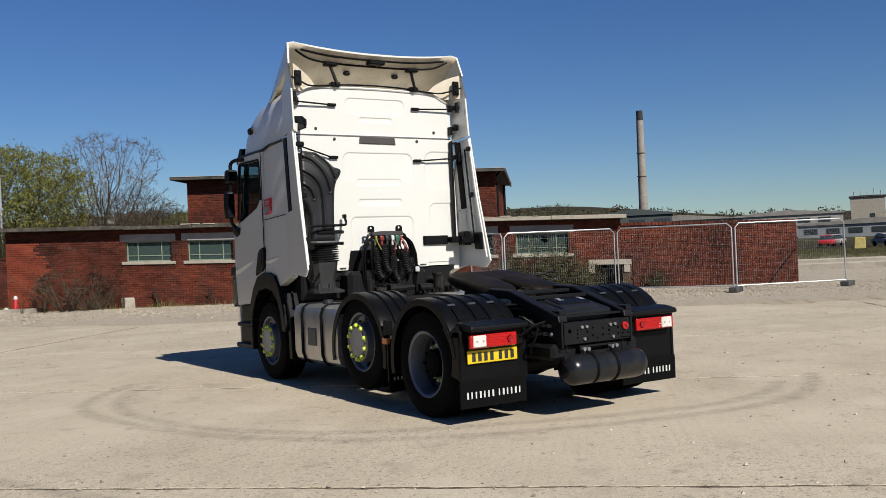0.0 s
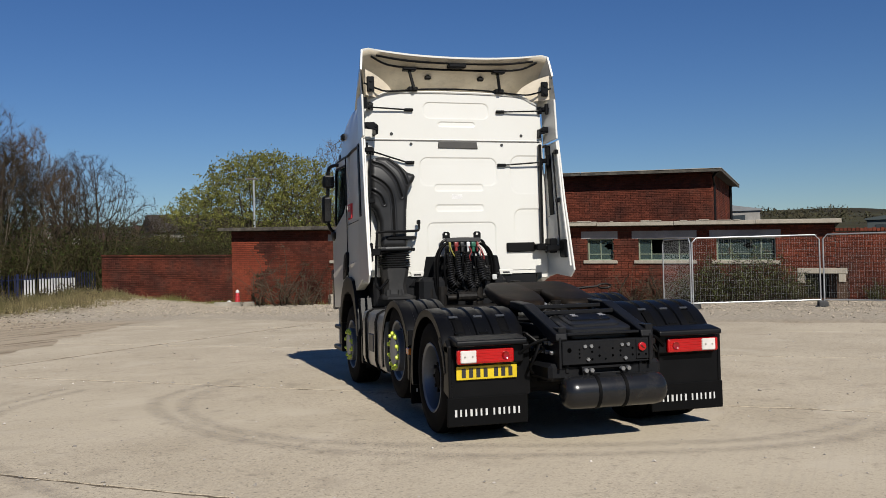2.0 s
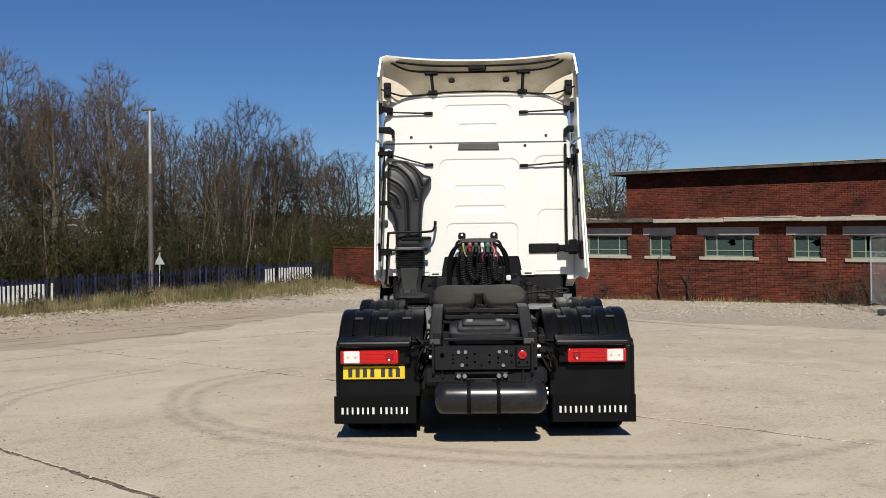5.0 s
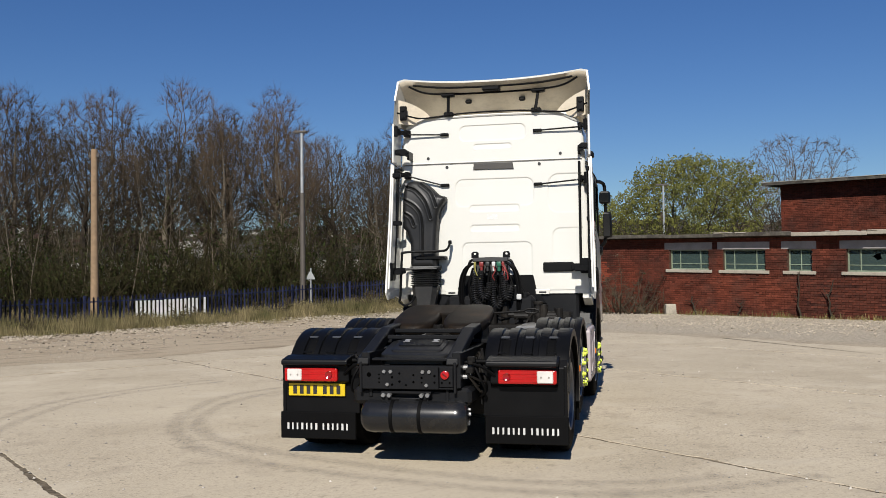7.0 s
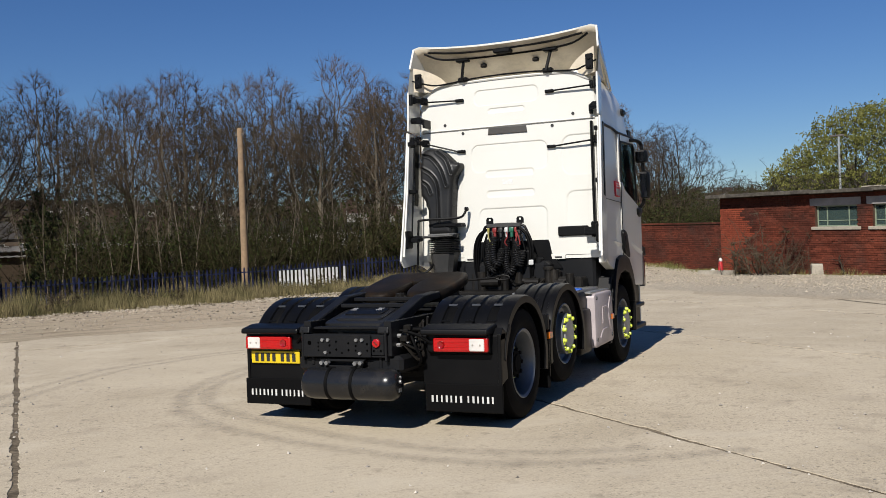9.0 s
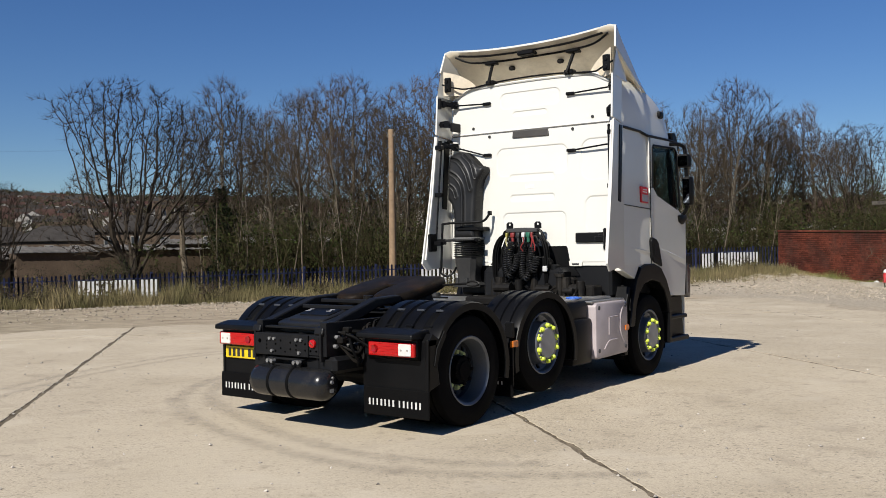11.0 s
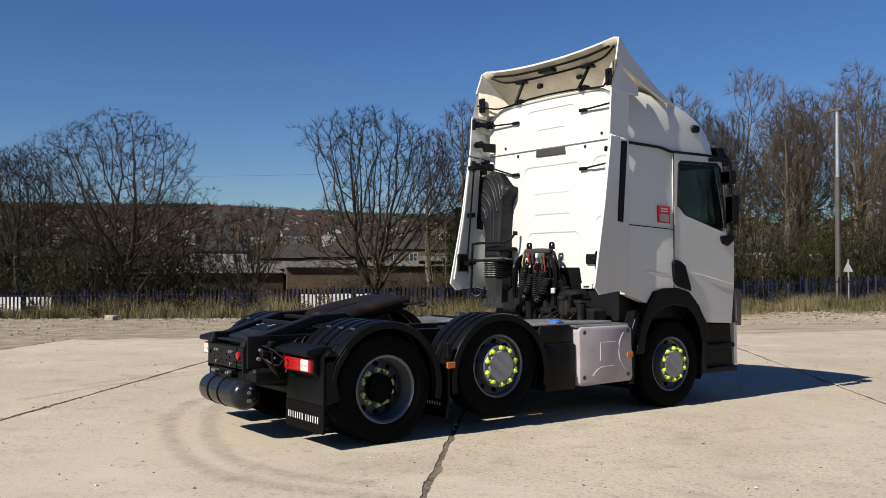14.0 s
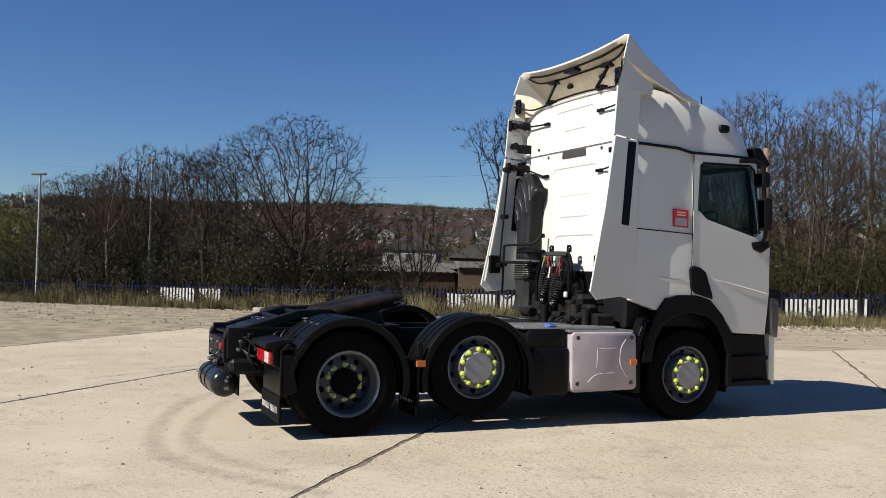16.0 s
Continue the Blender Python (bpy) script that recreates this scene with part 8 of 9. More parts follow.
for k in range(42):
    s = -66 + 56 * (k + random.random()) / 42
    q = random.uniform(10.5, 17)
    x, y = along_fence(s, q)
    first, used = bushes[(0, 1, 1)[k % 3]]
    put(first, used, x, y, random.uniform(0.45, 0.85) if s > -24 else random.uniform(1.1, 1.75), random.uniform(0, 6.28))

# ivy-clad column on one trunk
rng = random.Random(61)
ivy = Twigs()
for _ in range(5200):
    z = rng.uniform(0.3, 6.6)
    r = (0.75 + 0.35 * math.sin(z * 1.7) + 0.25 * math.sin(z * 4.1)) * (1 - (z / 8.2) ** 3) * rng.uniform(0.5, 1.1)
    a = rng.uniform(0, 6.28)
    ivy.leaf(Vector((r * math.cos(a), r * math.sin(a), z)), rng.uniform(0.06, 0.13), rng)
iv = thing("ivy_tree", "tree trunk thickly clad in dark ivy", "tree")
o = new("foliage", ivy.mesh("foliage", leaf_ivy))
o.parent = iv
wood = Twigs()
wood.stick([Vector((0, 0, -0.5)), Vector((0.1, 0, 3)), Vector((0.0, 0.1, 6.4))], [0.2, 0.16, 0.1], 8)
o = new("trunk", wood.mesh("trunk", bark_grey))
o.parent = iv
x, y = along_fence(-9.6, 20.2)
iv.matrix_basis = Matrix.Translation((x, y, land(x, y)))

# trees over the depot roof: green and bare willow
wil = make_tree("willow_tree", "bare grey willow with rounded crown of fine twigs", 71, 12.5, ROUND, bark_grey, twig_pale, trunk_r=0.34, least=0.009)
wil.matrix_basis = Matrix.Translation((13.9, 84.5, land(13.9, 84.5) - 0.4)) @ Matrix.Diagonal((1.0, 1.0, 1.2, 1.0))
copy_thing(wil, Matrix.Identity(4)).matrix_basis = Matrix.Translation((12.0, 90, land(12, 90))) @ Matrix.Rotation(2.0, 4, "Z") @ Matrix.Scale(0.9, 4)
gre = make_tree("willow_tree", "large tree in pale green young leaf", 72, 11.0, ROUND, bark_grey, twig_brown, leaf_green, 27000, trunk_r=0.3)
gre.matrix_basis = Matrix.Translation((4.3, 75.5, land(4.3, 75.5))) @ Matrix.Scale(1.08, 4)
for x, y, sc, tn in ((1.0, 80.0, 0.55, 1.0), (-4.0, 86.0, 0.5, 4.0)):
    copy_thing(gre, Matrix.Identity(4)).matrix_basis = Matrix.Translation((x, y, land(x, y))) @ Matrix.Rotation(tn, 4, "Z") @ Matrix.Scale(sc, 4)
copy_thing(gre, Matrix.Identity(4)).matrix_basis = Matrix.Translation((-64, -5.5, land(-64, -5.5))) @ Matrix.Scale(0.62, 4)

# hedge and small trees behind the boundary wall
rng = random.Random(161)
for k in range(22):
    p = WALL0 + WALL_D * rng.uniform(-11, 1.5) + WALL_N * (3.5 + 26 * (k + rng.random()) / 22)
    put(*bushes[(0, 2, 0, 1)[k % 4]], p.x, p.y, rng.uniform(0.75, 1.25), rng.uniform(0, 6.28))
for u, b, sc, tn in ((-3.0, 34.0, 0.42, 0.5), (3.5, 30.0, 0.45, 2.2), (-9.0, 44.0, 0.5, 3.1)):
    p = WALL0 + WALL_D * u + WALL_N * b
    copy_thing(gre, Matrix.Identity(4)).matrix_basis = Matrix.Translation((p.x, p.y, land(p.x, p.y))) @ Matrix.Rotation(tn, 4, "Z") @ Matrix.Scale(sc, 4)
for u, b, sc in ((-6.0, 30.0, 0.5), (0.5, 40.0, 0.55), (-12.0, 38.0, 0.7)):
    p = WALL0 + WALL_D * u + WALL_N * b
    put(*spreads[1], p.x, p.y, sc, u, label="small bare tree behind the boundary wall")

# ---- poles, lamps, sign ----
pole_wood = material("weathered pole wood", (0.2256, 0.1504, 0.08647), 0.85, vary=0.2, grain=8, patch=1, bump=0.3, tint=(0.1654, 0.1128, 0.06767))
galv = material("galvanised steel", (0.36, 0.37, 0.37), 0.5, metal=0.5, vary=0.1, grain=30, bump=0.1)
lamp_dark = material("lamp post brown paint", (0.07519, 0.06391, 0.05263), 0.6, vary=0.15, bump=0.1)
tp = thing("telegraph_pole", "plain brown wooden telegraph pole", "pole")
tp.location = (-18.85, 23.1, land(-18.85, 23.1))
bm = bmesh.new()
rod(bm, (0, 0, -0.4), (0, 0, 6.52 - tp.location.z), 0.16, 14, 0.115)
part("shaft", bm, pole_wood, tp, smooth=True)
bm = bmesh.new()
box(bm, (-0.22, -0.05, 6.2 - tp.location.z), (0.22, 0.05, 6.3 - tp.location.z), 0.01)
for dx in (-0.18, 0.18):
    rod(bm, (dx, 0, 6.28 - tp.location.z), (dx, 0, 6.40 - tp.location.z), 0.03, 8)
part("cross_bar", bm, lamp_dark, tp)
bm = bmesh.new()
tube(bm, [(0.2 - 30 * f, 2 - 28 * f, 6.3 - tp.location.z - 1.6 * f * (1 - f) * 2 + 0.6 * f) for f in [k / 12 for k in range(13)]], 0.0035, 4)
part("overhead_wire", bm, ink_black, tp)


def lamp_post(x, y, top, label, lower=0.0, head=0.34, r=0.07, turn=0.0):
    lp = thing("street_lamp", label, "street lamp", "street lamps beyond the yard")
    z0 = land(x, y)
    lp.matrix_basis = pose(x, y, z0, 0, 0, turn)
    bm = bmesh.new()
    rod(bm, (0, 0, -0.3), (0, 0, top - z0), r, 12, r * 0.7)
    part("column", bm, galv, lp, smooth=True)
    if lower:
        bm = bmesh.new()
        rod(bm, (0, 0, 0), (0, 0, lower - z0), r * 1.25, 12, r * 1.1)
        part("lower_column", bm, lamp_dark, lp, "brown lower half", smooth=True)
    bm = bmesh.new()
    box(bm, (-head * 0.75, -0.09, top - z0 - 0.05), (head * 0.5, 0.09, top - z0 + 0.07), 0.03, seg=2)
    part("lantern", bm, lamp_dark, lp, smooth=True)
    return lp


lamp_post(-13.83, 31.69, 8.2, "grey street lamp with brown lower column", 5.4, 0.5, 0.10)
lamp_post(-50.9, 3.6, 7.8, "tall grey street lamp beyond the fence", 0, 0.8, 0.10, 20)
lamp_post(-48.0, -2.75, 6.25, "grey street lamp with side lantern", 0, 0.7, 0.085, 60)
lamp_post(2.49, 59.06, 7.7, "slim grey street lamp behind the depot", 0, 0.7, 0.09)
sg = thing("road_sign", "small white triangular road sign seen from behind", "sign")
sg.location = (-13.56, 31.99, land(-13.56, 31.99))
zt = 1.85 - sg.location.z
bm = bmesh.new()
rod(bm, (0, 0, -0.2), (0, 0, zt + 0.1), 0.035, 8)
part("post", bm, galv, sg)
bm = bmesh.new()
prism(bm, [(-0.24, zt - 0.42), (0.24, zt - 0.42), (0.0, zt + 0.02)], "y", -0.05, -0.035, 0.003)
part("plate", bm, galv, sg)

# ---- temporary mesh fence panels before the depot ----
mesh_steel = material("galvanised mesh", (0.42, 0.43, 0.43), 0.45, metal=0.6, vary=0.1, bump=0.05)
block_grey = material("fence block rubber", (0.04511, 0.04511, 0.04511), 0.9, vary=0.2, bump=0.2)
POSTS = ((10.17, 14.44), (13.55, 13.4), (15.4, 10.59), (18.5, 9.2))


def mesh_panel(a, b):
    pa = thing("mesh_barrier", "galvanised temporary mesh fence barrier", "barrier", "temporary barriers before the depot")
    A, B = Vector((*a, land(*a) + 0.12)), Vector((*b, land(*b) + 0.12))
    d = (B - A)
    L = d.length - 0.1
    d.normalize()
    A = A + d * 0.05
    up = Vector((0, 0, 1.82))
    bm = bmesh.new()
    c = 0.12
    loop = [A, A + up - Vector((0, 0, c)), A + up + d * c, A + d * (L - c) + up, A + d * L + up - Vector((0, 0, c)), A + d * L]
    tube(bm, loop, 0.021, 8)
    rod(bm, A + Vector((0, 0, 0.06)), A + d * L + Vector((0, 0, 0.06)), 0.018, 8)
    part("tube_frame", bm, mesh_steel, pa, smooth=True)
    bm = bmesh.new()
    n = int(L / 0.065)
    for k in range(1, n):
        p = A + d * (L * k / n)
        rod(bm, p + Vector((0, 0, 0.06)), p + up, 0.0013, 3, cap=False)
    for k in range(1, 9):
        z = Vector((0, 0, 0.06 + 1.76 * k / 9))
        rod(bm, A + z, A + d * L + z, 0.0013, 3, cap=False)
    w = part("wire_mesh", bm, mesh_steel, pa)
    w["kind"] = "stuff"


for a, b in zip(POSTS, POSTS[1:]):
    mesh_panel(a, b)
mesh_panel((10.25, 14.55), (10.9, 17.2))
for x, y in POSTS:
    bm = bmesh.new()
    box(bm, (-0.35, -0.12, -0.02), (0.35, 0.12, 0.13), 0.03, seg=2)
    ob = part("rubber_block", bm, block_grey)
    ob.matrix_basis = pose(x, y, land(x, y) + 0.02, 0, 0, random.uniform(0, 60))
    tagged(ob, "black rubber block holding up mesh barriers", "rubber block", "blocks of the temporary barriers")

# ---- small things before the depot ----
hydrant_red = material("red paint", (0.4135, 0.02256, 0.02632), 0.5, vary=0.1, bump=0.05)
hy = thing("red_bollard", "short red and white marker post by the wall", "marker post")
hy.location = (-0.95, 27.65, land(-0.95, 27.65))
bm = bmesh.new()
lathe(bm, [(0.0, 0.0), (0.0, 0.14), (0.04, 0.14), (0.06, 0.10), (0.40, 0.065), (0.42, 0.0)], (0, 0, 0.08), "z", 16)
part("body", bm, hydrant_red, hy, smooth=40)
bm = bmesh.new()
lathe(bm, [(0.0, 0.066), (0.05, 0.07), (0.10, 0.05), (0.13, 0.0)], (0, 0, 0.48), "z", 16)
part("top", bm, ink_white, hy, smooth=40)
bm = bmesh.new()
lathe(bm, [(0.0, 0.0), (0.0, 0.09), (0.12, 0.08), (0.16, 0.0)], (-0.30, 0.1, 0.06), "z", 12)
part("white_cap", bm, ink_white, hy, smooth=40)
for nm, lab, x, y, sx, sy, sz, tn in (("concrete_block", "pale concrete block lying by the depot wall", 2.45, 26.0, 0.45, 0.3, 0.34, 12), ("concrete_lump", "broken pale concrete lump on the verge's edge", -20.7, 3.9, 0.34, 0.22, 0.13, 30), ("kerb_stone", "long pale kerb stone lying on gravel", -1.1, 27.4, 1.6, 0.25, 0.14, -36)):
    bm = bmesh.new()
    box(bm, (-sx / 2, -sy / 2, -0.05), (sx / 2, sy / 2, sz), 0.03, seg=2)
    for v in bm.verts:
        v.co += Vector((random.uniform(-1, 1), random.uniform(-1, 1), random.uniform(-1, 1))) * 0.012
    ob = part(nm, bm, old_concrete)
    ob.matrix_basis = pose(x, y, land(x, y) + 0.02, 0, 0, tn)
    tagged(ob, lab, "block")


def by_wall(u, out):
    p = WALL0 + WALL_D * u - WALL_N * out
    return p.x, p.y


bare = (make_bush("bramble_bush", "bare brown bramble bush against the brick wall", 54, 2.2, twig_brown, leaf_scrub, 40, group="bushes at the depot wall", stems=24, arch_=0.25), [])
x, y = by_wall(2.7, 0.75)
put(bare[0], bare[1], x, y, 1.0, 0.3)
for u, o_, sc in ((1.5, 0.6, 0.62), (3.6, 0.6, 0.7), (15.4, 0.6, 0.55), (16.3, 0.7, 0.5)):
    x, y = by_wall(u, o_)
    put(bare[0], bare[1], x, y, sc, u)
shrub = (make_bush("ivy_shrub", "leafy green shrub climbing the depot wall", 55, 1.45, twig_dark, leaf_shrub, 2600, group="bushes at the depot wall", stems=40), [])
for u, o_, sc in ((18.0, 0.5, 1.0), (18.8, 0.45, 1.12), (19.6, 0.5, 0.95), (20.3, 0.45, 0.6), (17.3, 0.55, 0.7), (22.4, 0.3, 0.4)):
    x, y = by_wall(u, o_)
    put(shrub[0], shrub[1], x, y, sc, u * 2, label="leafy green shrub against the brick wall" if u > 20 else "")
for i, (u, h) in enumerate(((9.55, 1.5), (10.6, 1.25), (14.9, 0.8), (16.0, 0.9), (5.6, 0.7), (7.2, 0.5))):
    rng = random.Random(90 + i)
    w = Twigs()
    p = Vector((*by_wall(u, 0.12), 0.0))
    pts = [p]
    for j in range(7):
        pts.append(pts[-1] + WALL_D * rng.uniform(-0.09, 0.09) + Vector((0, 0, h / 7)))
    w.stick(pts, [0.035 - 0.003 * j for j in range(8)], 6)
    for j in range(5):
        q = pts[rng.randrange(1, 7)]
        w.stick([q, q + WALL_D * rng.uniform(-0.3, 0.3) + Vector((0, 0, rng.uniform(0.05, 0.35)))], [0.014, 0.006], 4)
    ob = new("climber_stem", w.mesh("climber_stem", bark_grey))
    tagged(ob, "bare woody climber stem on brick wall", "climber", "climber stems on the wall")

# ---- grass verge and weeds ----
def grass_material():
    return material("dry verge grass", (0.1804, 0.1452, 0.07744), 0.85, vary=0.3, grain=3, patch=0.9, bump=0.0, tint=(0.05808, 0.05896, 0.02288), island=0.45, spec=0.08)


def grass(name, spots, seed, label, mat, tall=(0.10, 0.44)):
    rng = random.Random(seed)
    v, f = [], []
    for x, y, k in spots:
        z = land(x, y)
        clump = max(0.3, 0.85 + 1.5 * noise.noise(Vector((x * 0.8, y * 0.8, 7)))) * (1.3 if x < -17 else 0.85)
        for _ in range(k):
            h = rng.uniform(*tall) * clump
            a, b = rng.uniform(0, 6.28), rng.uniform(0, 6.28)
            w = rng.uniform(0.005, 0.013)
            ox, oy = x + rng.gauss(0, 0.07), y + rng.gauss(0, 0.07)
            lx, ly = math.cos(a) * h * rng.uniform(0.1, 0.6), math.sin(a) * h * rng.uniform(0.1, 0.6)
            n = len(v)
            v += [(ox - w * math.cos(b), oy - w * math.sin(b), z - 0.03), (ox + w * math.cos(b), oy + w * math.sin(b), z - 0.03), (ox + lx, oy + ly, z + h)]
            f.append((n, n + 1, n + 2))
    me = bpy.data.meshes.new(name)
    me.from_pydata(v, [], f)
    me.materials.append(mat)
    return tagged(new(name, me), label, "grass", kind="stuff")


grass_mat = grass_material()
rng = random.Random(101)
spots = []
while len(spots) < 14000:
    s, q = rng.uniform(-50, 15), rng.uniform(-5.4, 1.4)
    x, y = along_fence(s, q)
    dens = smooth01(-5.2, -3.0, q + 1.3 * noise.noise(Vector((x * 0.35, y * 0.35, 0))))
    if (Vector((x, y, 0)) - WALL0).dot(WALL_N) > -0.2 and s > 5:
        continue
    if rng.random() < dens:
        spots.append((x, y, 15))
grass("verge_grass", spots, 102, "dry straw and green verge grass along the fence", grass_mat)
spots = []
for _ in range(700):
    x, y = by_wall(rng.uniform(-6.3, 21) if rng.random() < 0.6 else rng.uniform(-6.3, 0.5), abs(rng.gauss(0, 0.35)))
    spots.append((x, y, 6))
grass("wall_weeds", spots, 103, "weeds and dry grass along the wall foot", material("wall weeds", (0.09774, 0.1128, 0.03383), 0.85, vary=0.3, grain=3, patch=0.5, bump=0.0, tint=(0.188, 0.1504, 0.06767), island=0.35, spec=0.08), (0.06, 0.28))


# low weeds and brambles in the verge
leaf_weed = material("olive weed leaves", (0.07519, 0.07895, 0.02256), 0.8, vary=0.3, grain=3, patch=1.5, bump=0.0, tint=(0.1278, 0.09398, 0.04135), island=0.5, spec=0.08)
weeds = [(make_bush("weed_clump", "low tangled clump of green and brown weeds", 57, 0.62, twig_brown, leaf_weed, 420, cat="weeds", group="weed clumps in the verge", stems=14, arch_=0.6), []),
         (make_bush("weed_clump", "low arching dead bramble clump", 58, 0.75, twig_brown, leaf_weed, 160, cat="weeds", group="weed clumps in the verge", stems=16, arch_=0.9), [])]
rng = random.Random(171)
for k in range(64):
    s_, q_ = -44 + 56 * (k + rng.random()) / 64, rng.uniform(-2.8, -0.3)
    x, y = along_fence(s_, q_)
    if (Vector((x, y, 0)) - WALL0).dot(WALL_N) > -0.6 and s_ > 4:
        continue
    put(*weeds[k % 2], x, y, rng.uniform(0.7, 1.4) * (1.3 if s_ < -14 else 0.9), rng.uniform(0, 6.28))

# ---- dead twigs and leaf litter along the verge's edge ----
rng = random.Random(121)
litter = Twigs()
for _ in range(1500):
    s, q = rng.uniform(-45, 14), -2.6 - abs(rng.gauss(0, 2.2))
    x, y = along_fence(s, q)
    z = land(x, y) + 0.012
    a, L = rng.uniform(0, 6.28), rng.uniform(0.04, 0.22)
    p = Vector((x, y, z))
    litter.stick([p, p + Vector((math.cos(a) * L * 0.5, math.sin(a) * L * 0.5, rng.uniform(0, 0.03))), p + Vector((math.cos(a + 0.4) * L, math.sin(a + 0.4) * L, 0.0))], [0.008, 0.009, 0.004], 3)
tagged(new("dead_twigs", litter.mesh("dead_twigs", twig_brown)), "dead twigs and dark litter on sandy ground", "litter", kind="stuff")


# ---- loose stones ----
def stones(name, spots, seed, label, mat, low=0.02, high=0.06, zf=None):
    rng = random.Random(seed)
    v, f = [], []
    for x, y in spots:
        r = rng.uniform(low, high) * rng.uniform(0.6, 1.2)
        z = (land(x, y) if zf is None else zf) + r * 0.2
        n = len(v)
        a = rng.uniform(0, 6.28)
        for k in range(4):
            b = a + k * 1.57 + rng.uniform(-0.4, 0.4)
            q = r * rng.uniform(0.7, 1.25)
            v.append((x + q * math.cos(b), y + q * math.sin(b), z + rng.uniform(-0.25, 0.25) * r))
        v += [(x + rng.gauss(0, 0.2) * r, y + rng.gauss(0, 0.2) * r, z + r * rng.uniform(0.5, 0.9)), (x, y, z - r * 0.6)]
        for k in range(4):
            f += [(n + k, n + (k + 1) % 4, n + 4), (n + (k + 1) % 4, n + k, n + 5)]
    me = bpy.data.meshes.new(name)
    me.from_pydata(v, [], f)
    me.materials.append(mat)
    return tagged(new(name, me), label, "gravel", kind="stuff")


stone_white = material("crushed limestone", (0.3233, 0.2782, 0.2143), 0.9, vary=0.15, grain=20, patch=1, bump=0.0, tint=(0.2782, 0.2368, 0.1805), island=0.2)
stone_tan = material("yard pebbles", (0.2331, 0.197, 0.1504), 0.9, vary=0.2, grain=20, patch=1, bump=0.0, tint=(0.203, 0.1729, 0.1353), island=0.45)
rng = random.Random(111)
spots = []
while len(spots) < 13000:
    u, o_ = rng.uniform(-7, 33), rng.uniform(0.15, 8.6)
    x, y = by_wall(u, o_)
    if (Vector((x, y, 0)) - FENCE0).dot(FENCE_N) > -2.5:
        continue
    keep_ = smooth01(7.6, 3.6, o_ + 1.6 * noise.noise(Vector((x * 0.4, y * 0.4, 5))))
    if rng.random() < keep_:
        spots.append((x, y))
stones("gravel_bank", spots, 112, "bank of pale crushed stone before the depot", stone_white, 0.012, 0.042)
spots = []
while len(spots) < 6000:
    s, q = rng.uniform(-45, 10), rng.uniform(-16, -2.4)
    x, y = along_fence(s, q)
    v_ = SLAB_N.dot(Vector((x, y, 0)))
    if SLAB_D.dot(Vector((x, y, 0))) > paving_edge(v_) - 0.2 and v_ > -7.6:
        continue
    spots.append((x, y))
stones("dirt_stones", spots, 113, "scattered stones on the sandy edge of the yard", stone_tan, 0.012, 0.045)
spots = []
while len(spots) < 9000:
    s, q = rng.uniform(-45, 12), -3.2 - abs(rng.gauss(0, 2.0))
    x, y = along_fence(s, q)
    v_ = SLAB_N.dot(Vector((x, y, 0)))
    if SLAB_D.dot(Vector((x, y, 0))) > paving_edge(v_) - 0.5 and v_ > -7.6 or rng.random() < 0.5 + noise.noise(Vector((x * 0.5, y * 0.5, 3))):
        continue
    spots.append((x, y))
stones("verge_gravel", spots, 115, "strip of pale crushed stone before the verge", stone_white, 0.012, 0.05)
spots = []
for _ in range(2600):
    p = SLAB_D * rng.uniform(-11, 20) + SLAB_N * rng.uniform(-7.5, 13.5)
    if rng.random() < 0.35:
        p = SLAB_D * rng.uniform(-11, 16) + SLAB_N * (rng.choice(VS[:-1]) + rng.gauss(0, 0.12))
    spots.append((p.x, p.y))
stones("loose_pebbles", spots, 114, "small loose pebbles strewn over the concrete", material("loose pebbles", (0.2256, 0.203, 0.1729), 0.9, vary=0.2, bump=0.0, tint=(0.3759, 0.3459, 0.3008), patch=6, island=0.5), 0.006, 0.02, 0.0)

# ---- town beyond: houses, sheds, hillside ----
roof_slate = material("grey roof tiles", (0.04135, 0.03759, 0.03459), 0.85, vary=0.2, grain=6, patch=1, bump=0.3, dist=0.03, spec=0.08)
roof_red = material("red roof tiles", (0.05432, 0.03068, 0.02557), 0.85, vary=0.2, grain=6, patch=1, bump=0.3, dist=0.03, spec=0.08)
render_white = material("white render", (0.2707, 0.2556, 0.2331), 0.85, vary=0.08, grain=10, patch=1, bump=0.1)
render_tan = material("buff brick wall", (0.09023, 0.06617, 0.04812), 0.85, vary=0.15, grain=10, patch=1, bump=0.1, spec=0.08)
shed_roof = material("pale asbestos roof", (0.203, 0.188, 0.1692), 0.9, vary=0.2, grain=4, patch=0.6, bump=0.2, dirt=0.5, dirt_col=(0.1203, 0.1128, 0.09774))
shed_wood = material("shed boards", (0.0609, 0.04436, 0.03008), 0.9, vary=0.25, grain=6, patch=0.7, bump=0.2, spec=0.08)
far_glass = material("far window glass", (0.03, 0.035, 0.04), 0.1, vary=0.1, bump=0.0)


